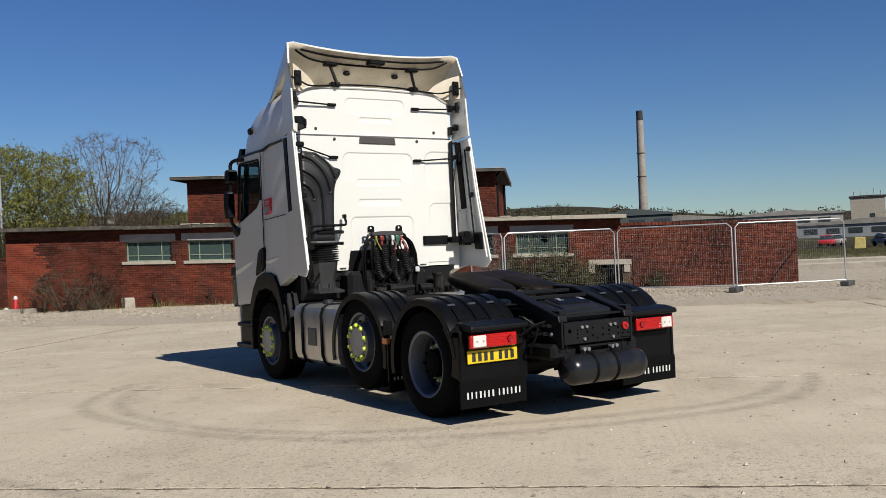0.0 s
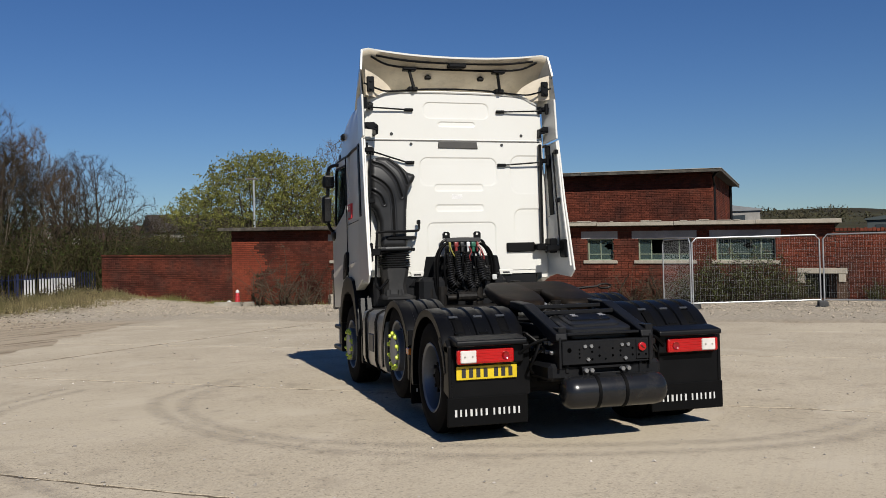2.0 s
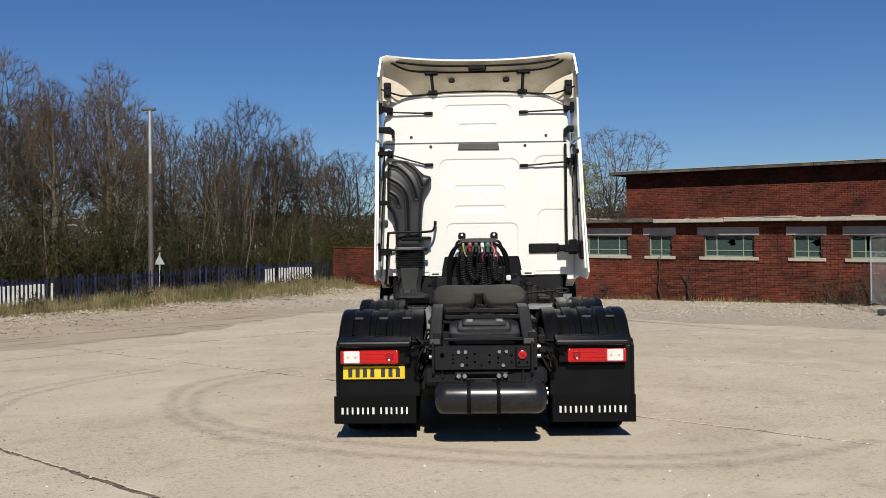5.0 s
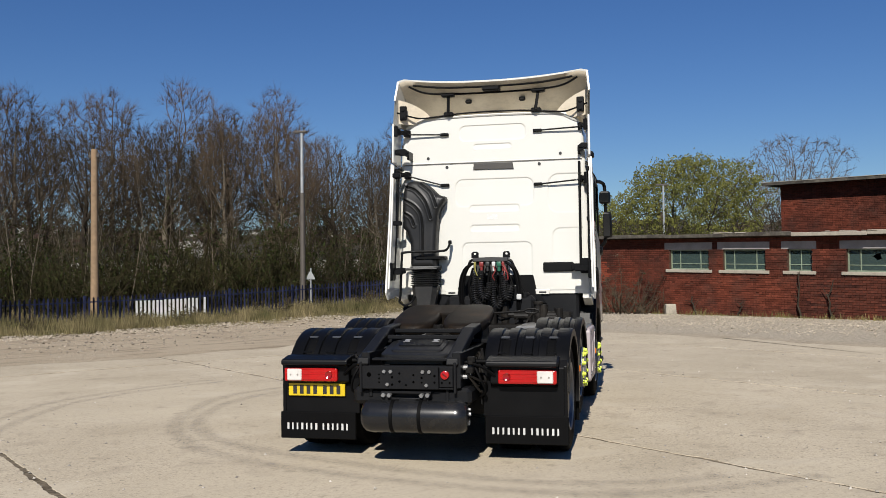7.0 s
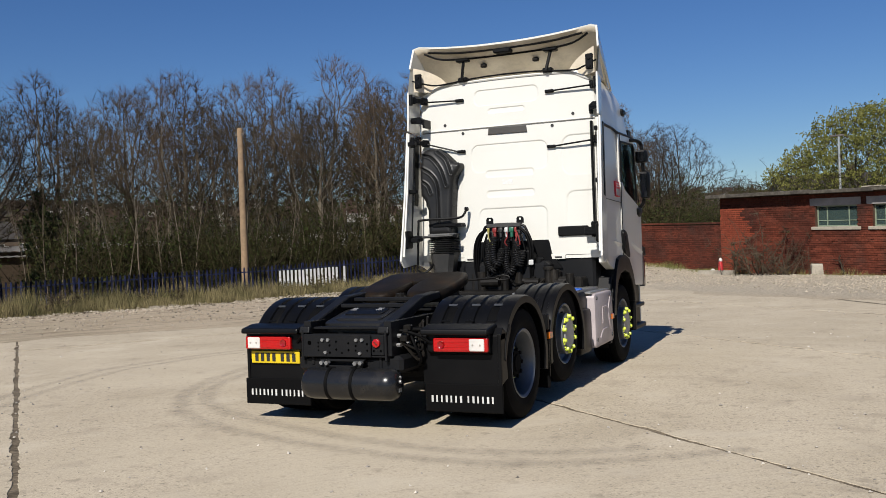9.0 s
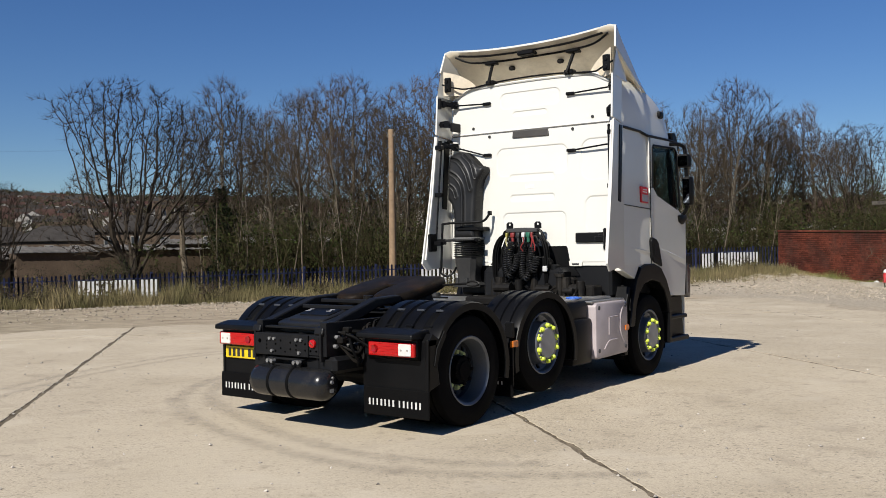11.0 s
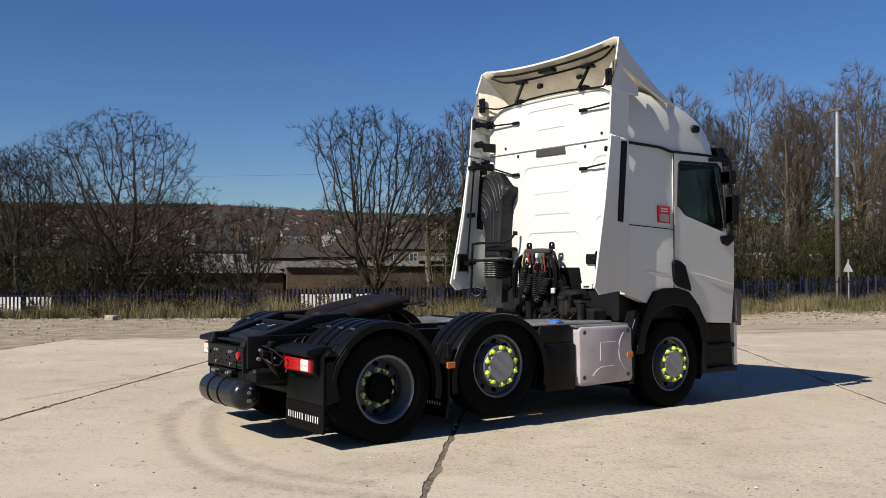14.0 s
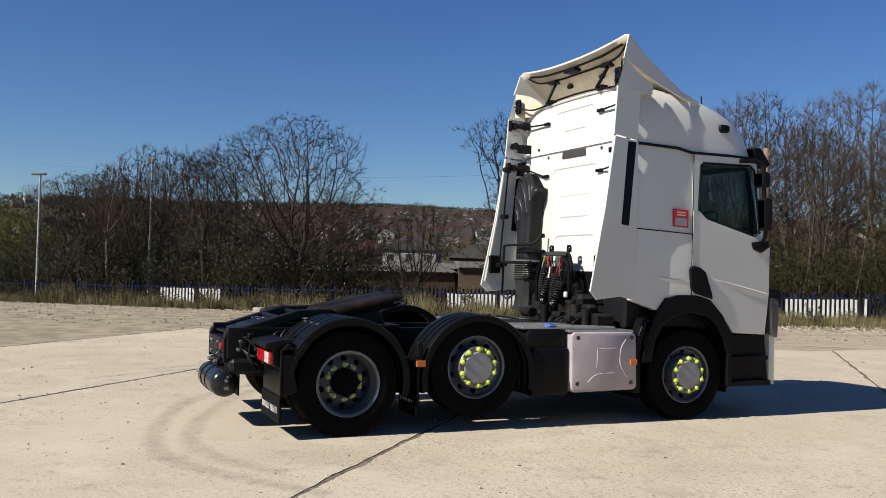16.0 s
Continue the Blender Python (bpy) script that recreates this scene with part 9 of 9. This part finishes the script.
def house(x, y, z, w, d, h, rise, turn, wall, roof, label, hip=True, group="houses of the town"):
    ho = thing("house", label, "house", group)
    ho.matrix_basis = pose(x, y, z, 0, 0, turn)
    bm = bmesh.new()
    box(bm, (-w / 2, -d / 2, -4), (w / 2, d / 2, h))
    if not hip:
        for s in (-1, 1):
            prism(bm, [(-d / 2, h), (d / 2, h), (0, h + rise)], "x", s * (w / 2 - 0.2), s * w / 2)
    part("wall", bm, wall, ho)
    bm = bmesh.new()
    e, o_ = 0.35, (min(w, d) * 0.42 if hip else -0.2)
    v = [bm.verts.new(p) for p in ((-w / 2 - e, -d / 2 - e, h), (w / 2 + e, -d / 2 - e, h), (w / 2 + e, d / 2 + e, h), (-w / 2 - e, d / 2 + e, h), (-w / 2 + o_, 0, h + rise), (w / 2 - o_, 0, h + rise))]
    for q in ((0, 1, 5, 4), (2, 3, 4, 5), (1, 2, 5), (3, 0, 4), (3, 2, 1, 0)):
        bm.faces.new([v[i] for i in q])
    rf = part("roof", bm, roof, ho)
    bm = bmesh.new()
    box(bm, (w * 0.22, -0.4, h + rise * 0.4), (w * 0.22 + 0.9, 0.4, h + rise + 0.9), 0.03)
    part("chimney", bm, render_tan, rf)
    for k in range(max(2, int(w / 3))):
        for zz in ((h - 1.9, h - 0.6),) if h < 4 else ((h - 1.9, h - 0.6), (h - 4.6, h - 3.2)):
            cx = -w / 2 + w * (k + 0.5) / max(2, int(w / 3))
            bm = bmesh.new()
            box(bm, (cx - 0.65, -d / 2 - 0.06, zz[0]), (cx + 0.65, -d / 2 + 0.02, zz[1]))
            wi = part("window", bm, render_white, ho)
            bm = bmesh.new()
            box(bm, (cx - 0.55, -d / 2 - 0.085, zz[0] + 0.1), (cx - 0.04, -d / 2 - 0.05, zz[1] - 0.1))
            box(bm, (cx + 0.04, -d / 2 - 0.085, zz[0] + 0.1), (cx + 0.55, -d / 2 - 0.05, zz[1] - 0.1))
            part("pane", bm, far_glass, wi)
    return ho


def spot(ex, ey, az, dist):
    return ex + dist * math.sin(radians(az)), ey + dist * math.cos(radians(az))


def shed(x, y, z, w, d, h, turn, label, wall=None):
    sh = thing("shed", label, "shed", "low sheds beyond the fence")
    sh.matrix_basis = pose(x, y, z, 0, 0, turn)
    bm = bmesh.new()
    box(bm, (-w / 2, -d / 2, -2.5), (w / 2, d / 2, h))
    part("wall", bm, wall or shed_wood, sh)
    bm = bmesh.new()
    n = int(w / 0.5)
    rows = []
    for k in range(n * 2 + 1):
        xx = -w / 2 - 0.2 + (w + 0.4) * k / (n * 2)
        dz = 0.05 if k % 2 else 0.0
        rows.append([(xx, -d / 2 - 0.3, h + 0.02 + dz), (xx, d / 2 + 0.3, h + 0.45 + dz)])
    loft(bm, rows, close_ends=False, wrap=False)
    bmesh.ops.solidify(bm, geom=bm.faces[:], thickness=0.05)
    part("roof", bm, shed_roof, sh)
    return sh


# az, distance from the origin of the view (5.4, -6.9), eave height above eye level
for az, dist, w, d, rise, wall, roof, lab, top, tn in (
        (-51.0, 110, 12, 9, 2.6, render_tan, roof_slate, "buff brick house with hipped slate roof", 3.0, 52), (-54.5, 112, 11, 9, 2.6, render_tan, roof_slate, "brick bungalow with grey hipped roof", 3.2, 50),
        (-58.5, 116, 14, 9, 2.4, render_tan, roof_slate, "buff bungalow with slate roof", 2.0, 60), (-62.0, 128, 12, 9, 2.6, render_tan, roof_slate, "brick house with dark tiled roof", 2.0, 66),
        (-66.5, 120, 9, 8, 2.6, render_white, roof_slate, "narrow house with white window frames", 3.0, 70), (-70.0, 130, 12, 9, 2.5, render_tan, roof_red, "brick house with red tiled roof", 2.4, 70),
        (-13.6, 120, 8, 9, 4.0, render_white, roof_red, "white gabled house with red roof between trees", 3.2, 14), (-20, 118, 16, 9, 2.6, render_white, roof_slate, "white rendered terrace behind the birches", 3.0, 20),
        (-26, 120, 14, 9, 2.6, render_tan, roof_slate, "brick terrace behind the birches", 3.0, 26), (-33, 122, 16, 9, 2.6, render_white, roof_slate, "pale terrace glimpsed through bare trees", 3.0, 33)):
    x, y = spot(5.4, -6.9, az, dist * 1.3)
    house(x, y, top - 3.0 + 1.5, w, d, 2.9, rise, -az - 6, wall, roof, lab, hip=(w > 8.5))
for az, dist, lab, dx in ((1.0, 118, "white gabled house with dark solar panels on its roof", 0), (9.5, 150, "grey-roofed house over the depot roof", 0), (17.0, 152, "white gabled house far behind the depot", 0)):
    x, y = spot(-2.3, -8.1, az, dist)
    house(x, y, 2.4 + dist * 0.004, 11, 9, 2.9, 2.3, -az + 14, render_white, roof_slate, lab, hip=False)
for az, dist, w, d, top in ((-50.5, 72, 9, 5, 0.9), (-54.5, 70, 8, 5, 0.5), (-58.5, 70, 9, 6, 0.4), (-62.5, 74, 8, 5, 0.3), (-65.5, 70, 7, 5, 0.0), (-69.0, 72, 9, 5, -0.1), (-73.0, 76, 9, 5, 0.0), (-47.0, 76, 10, 5, 1.0)):
    x, y = spot(6.5, -6.0, az, dist)
    shed(x, y, top - 2.0 + 1.3, w, d, 1.9, -az + 8, "low boarded shed with pale corrugated roof", render_tan if int(az * 2) % 3 == 0 else None)

# chimney stack and works buildings beyond the yard
stack_mat = material("stained concrete stack", (0.2707, 0.2481, 0.218), 0.9, vary=0.2, grain=2.0, patch=0.25, bump=0.1, tint=(0.1805, 0.1504, 0.1278), dirt=0.5, dirt_col=(0.1203, 0.07519, 0.05263))
ck = thing("factory_chimney", "tall stained factory chimney with dark top", "chimney")
ck.location = (122.2, 123.0, 0)
bm = bmesh.new()
rod(bm, (0, 0, -2), (0, 0, 25.2), 0.98, 20, 0.66)
part("shaft", bm, stack_mat, ck, smooth=True)
bm = bmesh.new()
rod(bm, (0, 0, 25.2), (0, 0, 27.1), 0.64, 20, 0.6)
part("sooty_top", bm, material("soot", (0.02632, 0.02256, 0.02105), 0.9), ck, "soot-black top", smooth=True)
for z in (14.5, 19.0):
    bm = bmesh.new()
    lathe(bm, [(z, 0.74), (z, 0.93), (z + 0.12, 0.93), (z + 0.12, 0.74)], (0, 0, 0), "z", 20)
    part("collar", bm, stack_mat, ck)
grey_clad = material("grey cladding", (0.1955, 0.203, 0.2105), 0.6, vary=0.08, grain=3, patch=0.3, bump=0.05)
dark_clad = material("dark green cladding", (0.04511, 0.05639, 0.05639), 0.6, vary=0.08, grain=3, patch=0.3, bump=0.05)
for nm, lab, az, dist, w, d, z0, z1, mt, rm in (
        ("works_tower", "square concrete works tower", 56.8, 230, 7.0, 7, -3, 10.4, old_concrete, roof_felt), ("works_shed", "long low grey works shed", 57.2, 200, 28, 12, -3, 4.2, grey_clad, shed_roof), ("works_shed", "pale curved-roof works shed", 52.5, 215, 22, 12, -3, 6.8, render_white, shed_roof),
        ("works_shed", "dark clad works shed behind the yard wall", 43.9, 160, 12, 8, -3, 6.8, dark_clad, dark_clad), ("works_shed", "low pale works shed with dark windows", 46.5, 190, 18, 8, -3, 6.3, render_white, shed_roof), ("works_shed", "works building with a white gable", 34.3, 170, 10, 9, -3, 9.4, render_white, grey_clad)):
    x, y = spot(-5.5, -7.2, az, dist)
    ob = thing(nm, lab, "works building", "works buildings beyond the yard")
    ob.matrix_basis = pose(x, y, 0, 0, 0, -az)
    bm = bmesh.new()
    box(bm, (-w / 2, -d / 2, z0), (w / 2, d / 2, z1 - 0.5), 0.05)
    part("wall", bm, mt, ob)
    bm = bmesh.new()
    prism(bm, [(-w / 2 - 0.3, z1 - 0.5), (w / 2 + 0.3, z1 - 0.5), (w / 2 + 0.3, z1 - 0.25), (0, z1 + (0.6 if "tower" not in nm else -0.1)), (-w / 2 - 0.3, z1 - 0.25)], "y", -d / 2 - 0.3, d / 2 + 0.3)
    part("roof", bm, rm, ob)
    if nm == "works_shed":
        for k in range(int(w / 4)):
            bm = bmesh.new()
            box(bm, (-w / 2 + 1.2 + k * 4, -d / 2 - 0.08, z1 - 2.2), (-w / 2 + 3.6 + k * 4, -d / 2 + 0.02, z1 - 1.2))
            part("window", bm, far_glass, ob)
    else:
        for k in range(5):
            bm = bmesh.new()
            rod(bm, (-2.8 + 1.4 * k, 0, z1 - 0.4), (-2.8 + 1.4 * k, 0, z1 + 0.9 + 0.5 * (k % 2)), 0.12, 6)
            part("mast", bm, galv, ob)
        bm = bmesh.new()
        box(bm, (0.4, -d / 2 - 0.08, 5.0), (1.4, -d / 2 + 0.02, 6.2))
        part("window", bm, far_glass, ob)


def car(x, y, z, turn, paint, label):
    c = thing("parked_car", label, "car", "cars parked beyond the yard")
    c.matrix_basis = pose(x, y, z, 0, 0, turn)
    bm = bmesh.new()
    prism(bm, [(-2.1, 0.3), (-2.15, 0.75), (-1.2, 0.88), (2.0, 0.9), (2.1, 0.6), (2.05, 0.3)], "y", -0.85, 0.85, 0.06)
    part("body", bm, paint, c, smooth=True)
    bm = bmesh.new()
    prism(bm, [(-1.1, 0.88), (-0.4, 1.42), (1.1, 1.45), (1.85, 0.9)], "y", -0.72, 0.72, 0.08)
    part("cabin", bm, far_glass, c, smooth=True)
    bm = bmesh.new()
    prism(bm, [(-0.42, 1.40), (-0.3, 1.46), (1.0, 1.49), (1.15, 1.42)], "y", -0.7, 0.7, 0.03)
    part("roof", bm, paint, c)
    for wx in (-1.3, 1.3):
        for wy in (-0.8, 0.8):
            bm = bmesh.new()
            lathe(bm, [(-0.1, 0.0), (-0.1, 0.31), (0.1, 0.31), (0.1, 0.0)], (wx, wy, 0.31), "y", 16)
            part("wheel", bm, tyre_rubber, c)


for az, dist, paint, tn, lab in ((54.6, 128, hydrant_red, 30, "small red parked car"), (55.1, 132, render_white, 24, "small white parked car"), (57.7, 120, render_white, 60, "white parked car in the works yard")):
    x, y = spot(-5.5, -7.2, az, dist)
    car(x, y, land(x, y) + 0.05, tn, paint, lab)
bm = bmesh.new()
prism(bm, [(-0.45, 0.3), (0.45, 0.3), (0.45, 1.25), (-0.38, 1.3)], "y", -0.3, 0.3, 0.05)
ob = part("yellow_container", bm, material("faded yellow paint", (0.4135, 0.3383, 0.1053), 0.7))
x, y = spot(-5.5, -7.2, 56.3, 85)
ob.matrix_basis = pose(x, y, land(x, y), 0, 0, -50)
tagged(ob, "faded yellow container standing on rough grass", "container")
for az, dist, w in ((55.5, 52, 9), (57.0, 44, 8)):
    x, y = spot(-5.5, -7.2, az, dist)
    bm = bmesh.new()
    box(bm, (-w / 2, -0.35, -0.3), (w / 2, 0.35, 0.25), 0.05)
    ob = part("concrete_kerb", bm, old_concrete)
    ob.matrix_basis = pose(x, y, land(x, y) + 0.05, 0, 0, -az + 12)
    tagged(ob, "low weathered concrete kerb beyond the wall", "kerb")
rng = random.Random(131)
spots = []
for _ in range(2200):
    x, y = spot(-5.5, -7.2, rng.uniform(52.5, 62), rng.uniform(56, 110))
    spots.append((x, y, 5))
grass("rough_grass", spots, 132, "rough green grass bank beyond the wall", material("rough grass", (0.06391, 0.06767, 0.02256), 0.85, vary=0.3, grain=2, patch=0.1, bump=0.0, tint=(0.09774, 0.08271, 0.03759), island=0.35, spec=0.08), (0.15, 0.5))

# hillside town and woods, past counting
rng = random.Random(141)
hv, hf, hm = [], [], []
for _ in range(1300):
    az = rng.gauss(-66, 6.5) if rng.random() < 0.72 else rng.uniform(-95, 30)
    R = rng.uniform(330, 760) if rng.random() < 0.8 else rng.uniform(760, 860)
    x, y = R * math.sin(radians(az)), R * math.cos(radians(az))
    z = land(x, y)
    w, d, h, r = rng.uniform(5, 10), rng.uniform(5, 7), rng.uniform(2.8, 4.2), rng.uniform(1.4, 2.4)
    a = radians(-az) + rng.choice((0, 0, math.pi / 2)) + rng.uniform(-0.3, 0.3)
    ca, sa = math.cos(a), math.sin(a)
    n = len(hv)
    for px_, py_, pz in ((-w, -d, -3), (w, -d, -3), (w, d, -3), (-w, d, -3), (-w, -d, h), (w, -d, h), (w, d, h), (-w, d, h), (-w, 0, h + r), (w, 0, h + r)):
        hv.append((x + (px_ * ca - py_ * sa) / 2, y + (px_ * sa + py_ * ca) / 2, z + pz))
    wm = 0 if rng.random() < 0.3 else 1
    rm = 2 if rng.random() < 0.35 else 3
    for q, m_ in (((0, 1, 5, 4), wm), ((1, 2, 6, 5), wm), ((2, 3, 7, 6), wm), ((3, 0, 4, 7), wm), ((5, 6, 9), wm), ((7, 4, 8), wm), ((4, 5, 9, 8), rm), ((6, 7, 8, 9), rm)):
        hf.append(tuple(n + i for i in q))
        hm.append(m_)
me = bpy.data.meshes.new("hillside_houses")
me.from_pydata(hv, [], hf)
for m_ in (render_white, render_tan, roof_red, roof_slate):
    me.materials.append(m_)
me.polygons.foreach_set("material_index", hm)
tagged(new("hillside_houses", me), "hillside town of small red-roofed houses far off", "houses", kind="stuff")
wv = Twigs()
for _ in range(4200):
    az = rng.uniform(-100, 65) if rng.random() < 0.5 else rng.uniform(-90, -45)
    if az > 18 and rng.random() < 0.6:
        continue
    R = rng.choice((rng.uniform(170, 880), rng.uniform(820, 930))) if az < 18 else rng.uniform(400, 660)
    x, y = R * math.sin(radians(az)), R * math.cos(radians(az))
    z = land(x, y)
    h, w = rng.uniform(3, 7), rng.uniform(3, 6)
    for _ in range(46):
        a, q = rng.uniform(0, 6.28), rng.random() ** 0.5
        zz = rng.random()
        p = Vector((x + w * q * math.cos(a) * (1 - 0.5 * zz), y + w * q * math.sin(a) * (1 - 0.5 * zz), z + h * zz))
        wv.leaf(p, rng.uniform(0.5, 1.1) * min(1.0, 0.25 + R / 900), rng)
wood_mat = material("far bare woodland", (0.04872, 0.04061, 0.02639), 0.95, vary=0.2, grain=0.2, patch=0.02, bump=0.0, tint=(0.04061, 0.04061, 0.02132), island=0.35, spec=0.08)
tagged(new("far_woods", wv.mesh("far_woods", wood_mat)), "brown leafless woods on the far hills", "woods", kind="stuff")

# ---- bricks, laid last ----
def brick_wall(u0, u1, z0, z1, back, holes=(), pick=None, mat_u=None, parent=None, side=False, b0=0.0, b1=0.0, piece_parent=None):
    """Stretchers in running bond, standing proud of the mortar; pick(u, z) makes a brick an object."""
    rng = random.Random(int(u0 * 7 + z0 * 13 + back * 3 + 500))
    sets = {}
    L, H, J = 0.215, 0.065, 0.010
    row = 0
    z = z0
    while z + H <= z1:
        head = row % 4 == 3
        w = 0.1025 if head else L
        u = (b0 if side else u0) - (0 if row % 2 else (w + J) / 2)
        end = b1 if side else u1
        while u < end:
            a, b = max(u, b0 if side else u0), min(u + w, end)
            u += w + J
            if b - a < 0.03:
                continue
            bad = False
            for h in holes:
                if a < h[1] and b > h[0] and z < h[3] and z + H > h[2]:
                    if a < h[0] - 0.02:
                        b = h[0]
                    elif b > h[1] + 0.02:
                        a = h[1]
                    else:
                        bad = True
            if bad or b - a < 0.03:
                continue
            p = rng.uniform(-0.004, 0.004)
            if rng.random() < 0.01:
                p = 0.022
            f = back + p
            def at(uu, bb, zz):
                return at_wall(uu, bb, zz) if not side else at_wall(u0 - bb, uu, zz)
            e = 0.005
            c = [at(a, f + e, z), at(b, f + e, z), at(b, f + e, z + H), at(a, f + e, z + H), at(a + e, f, z + e), at(b - e, f, z + e), at(b - e, f, z + H - e), at(a + e, f, z + H - e),
                 at(a, f + 0.045, z), at(b, f + 0.045, z), at(b, f + 0.045, z + H), at(a, f + 0.045, z + H)]
            fc = [(4, 5, 6, 7), (0, 1, 5, 4), (1, 2, 6, 5), (2, 3, 7, 6), (3, 0, 4, 7), (8, 9, 1, 0), (9, 10, 2, 1), (10, 11, 3, 2), (11, 8, 0, 3)]
            key = mat_u(a, z, rng) if mat_u else 0
            if pick and key == 0 and pick(a, z) and b - a > 0.2:
                me = bpy.data.meshes.get("brick_mesh")
                if not me:
                    o_ = at(a, f, z)
                    me = bpy.data.meshes.new("brick_mesh")
                    me.from_pydata([tuple(q - o_) for q in c], [], fc)
                    me.materials.append(brick_piece)
                ob = new("brick", me)
                ob.location = at(a, f, z)
                ob.parent = piece_parent or parent
            else:
                v, ff = sets.setdefault(key, ([], []))
                n = len(v)
                v += [tuple(q) for q in c]
                ff += [tuple(n + i for i in q) for q in fc]
        z += H + J
        row += 1
    for key, (v, ff) in sets.items():
        me = bpy.data.meshes.new("brickwork")
        me.from_pydata(v, [], ff)
        me.materials.append((brick_red, brick_new)[key])
        ob = new("brickwork", me)
        ob.parent = parent
        ob["kind"] = "stuff"


openings = [(a, b, SILL - 0.11, HEAD) for a, b in WINDOWS] + [(HATCH[0], HATCH[1], -1, HATCH[3])]


def patch(u, z, rng):
    return 1 if z < 2.45 and u < 1.25 + 0.25 * math.sin(z * 5) + rng.uniform(-0.12, 0.12) else 0


brick_wall(0, 21.4, -0.15, 2.88, 0.0, openings, pick=lambda u, z: 9.6 < u < 13.0 and 0.55 < z < 1.6, mat_u=patch, parent=depot, piece_parent=front)
brick_wall(21.4, 27.0, -0.1, 2.62, 0.0, [(20.3, 21.7, -1, HATCH[3] + 0.17)], parent=depot)
brick_wall(-6.3, 0.0, 0.0, 1.90, 0.0, parent=depot)
brick_wall(UU0, UU1, 2.7, UZ, UB, parent=depot)
brick_wall(UU1, 0, 2.7, UZ, -0.03, parent=depot, side=True, b0=UB + 0.03, b1=UB + 9.2)
bm = bmesh.new()
for k in range(28):
    wall_box(bm, -6.3 + k * 0.225, -6.3 + k * 0.225 + 0.215, -0.02, 0.30, 1.91, 1.975, 0.006)
tagged(part("coping_brick", bm, brick_red, depot), kind="stuff")
bm = bmesh.new()
for k in range(50):
    wall_box(bm, 21.4 + k * 0.112, 21.4 + k * 0.112 + 0.102, -0.02, 0.32, 2.63, 2.73 + 0.01 * math.sin(k * 3), 0.006)
tagged(part("coping_brick", bm, brick_red, depot), kind="stuff")
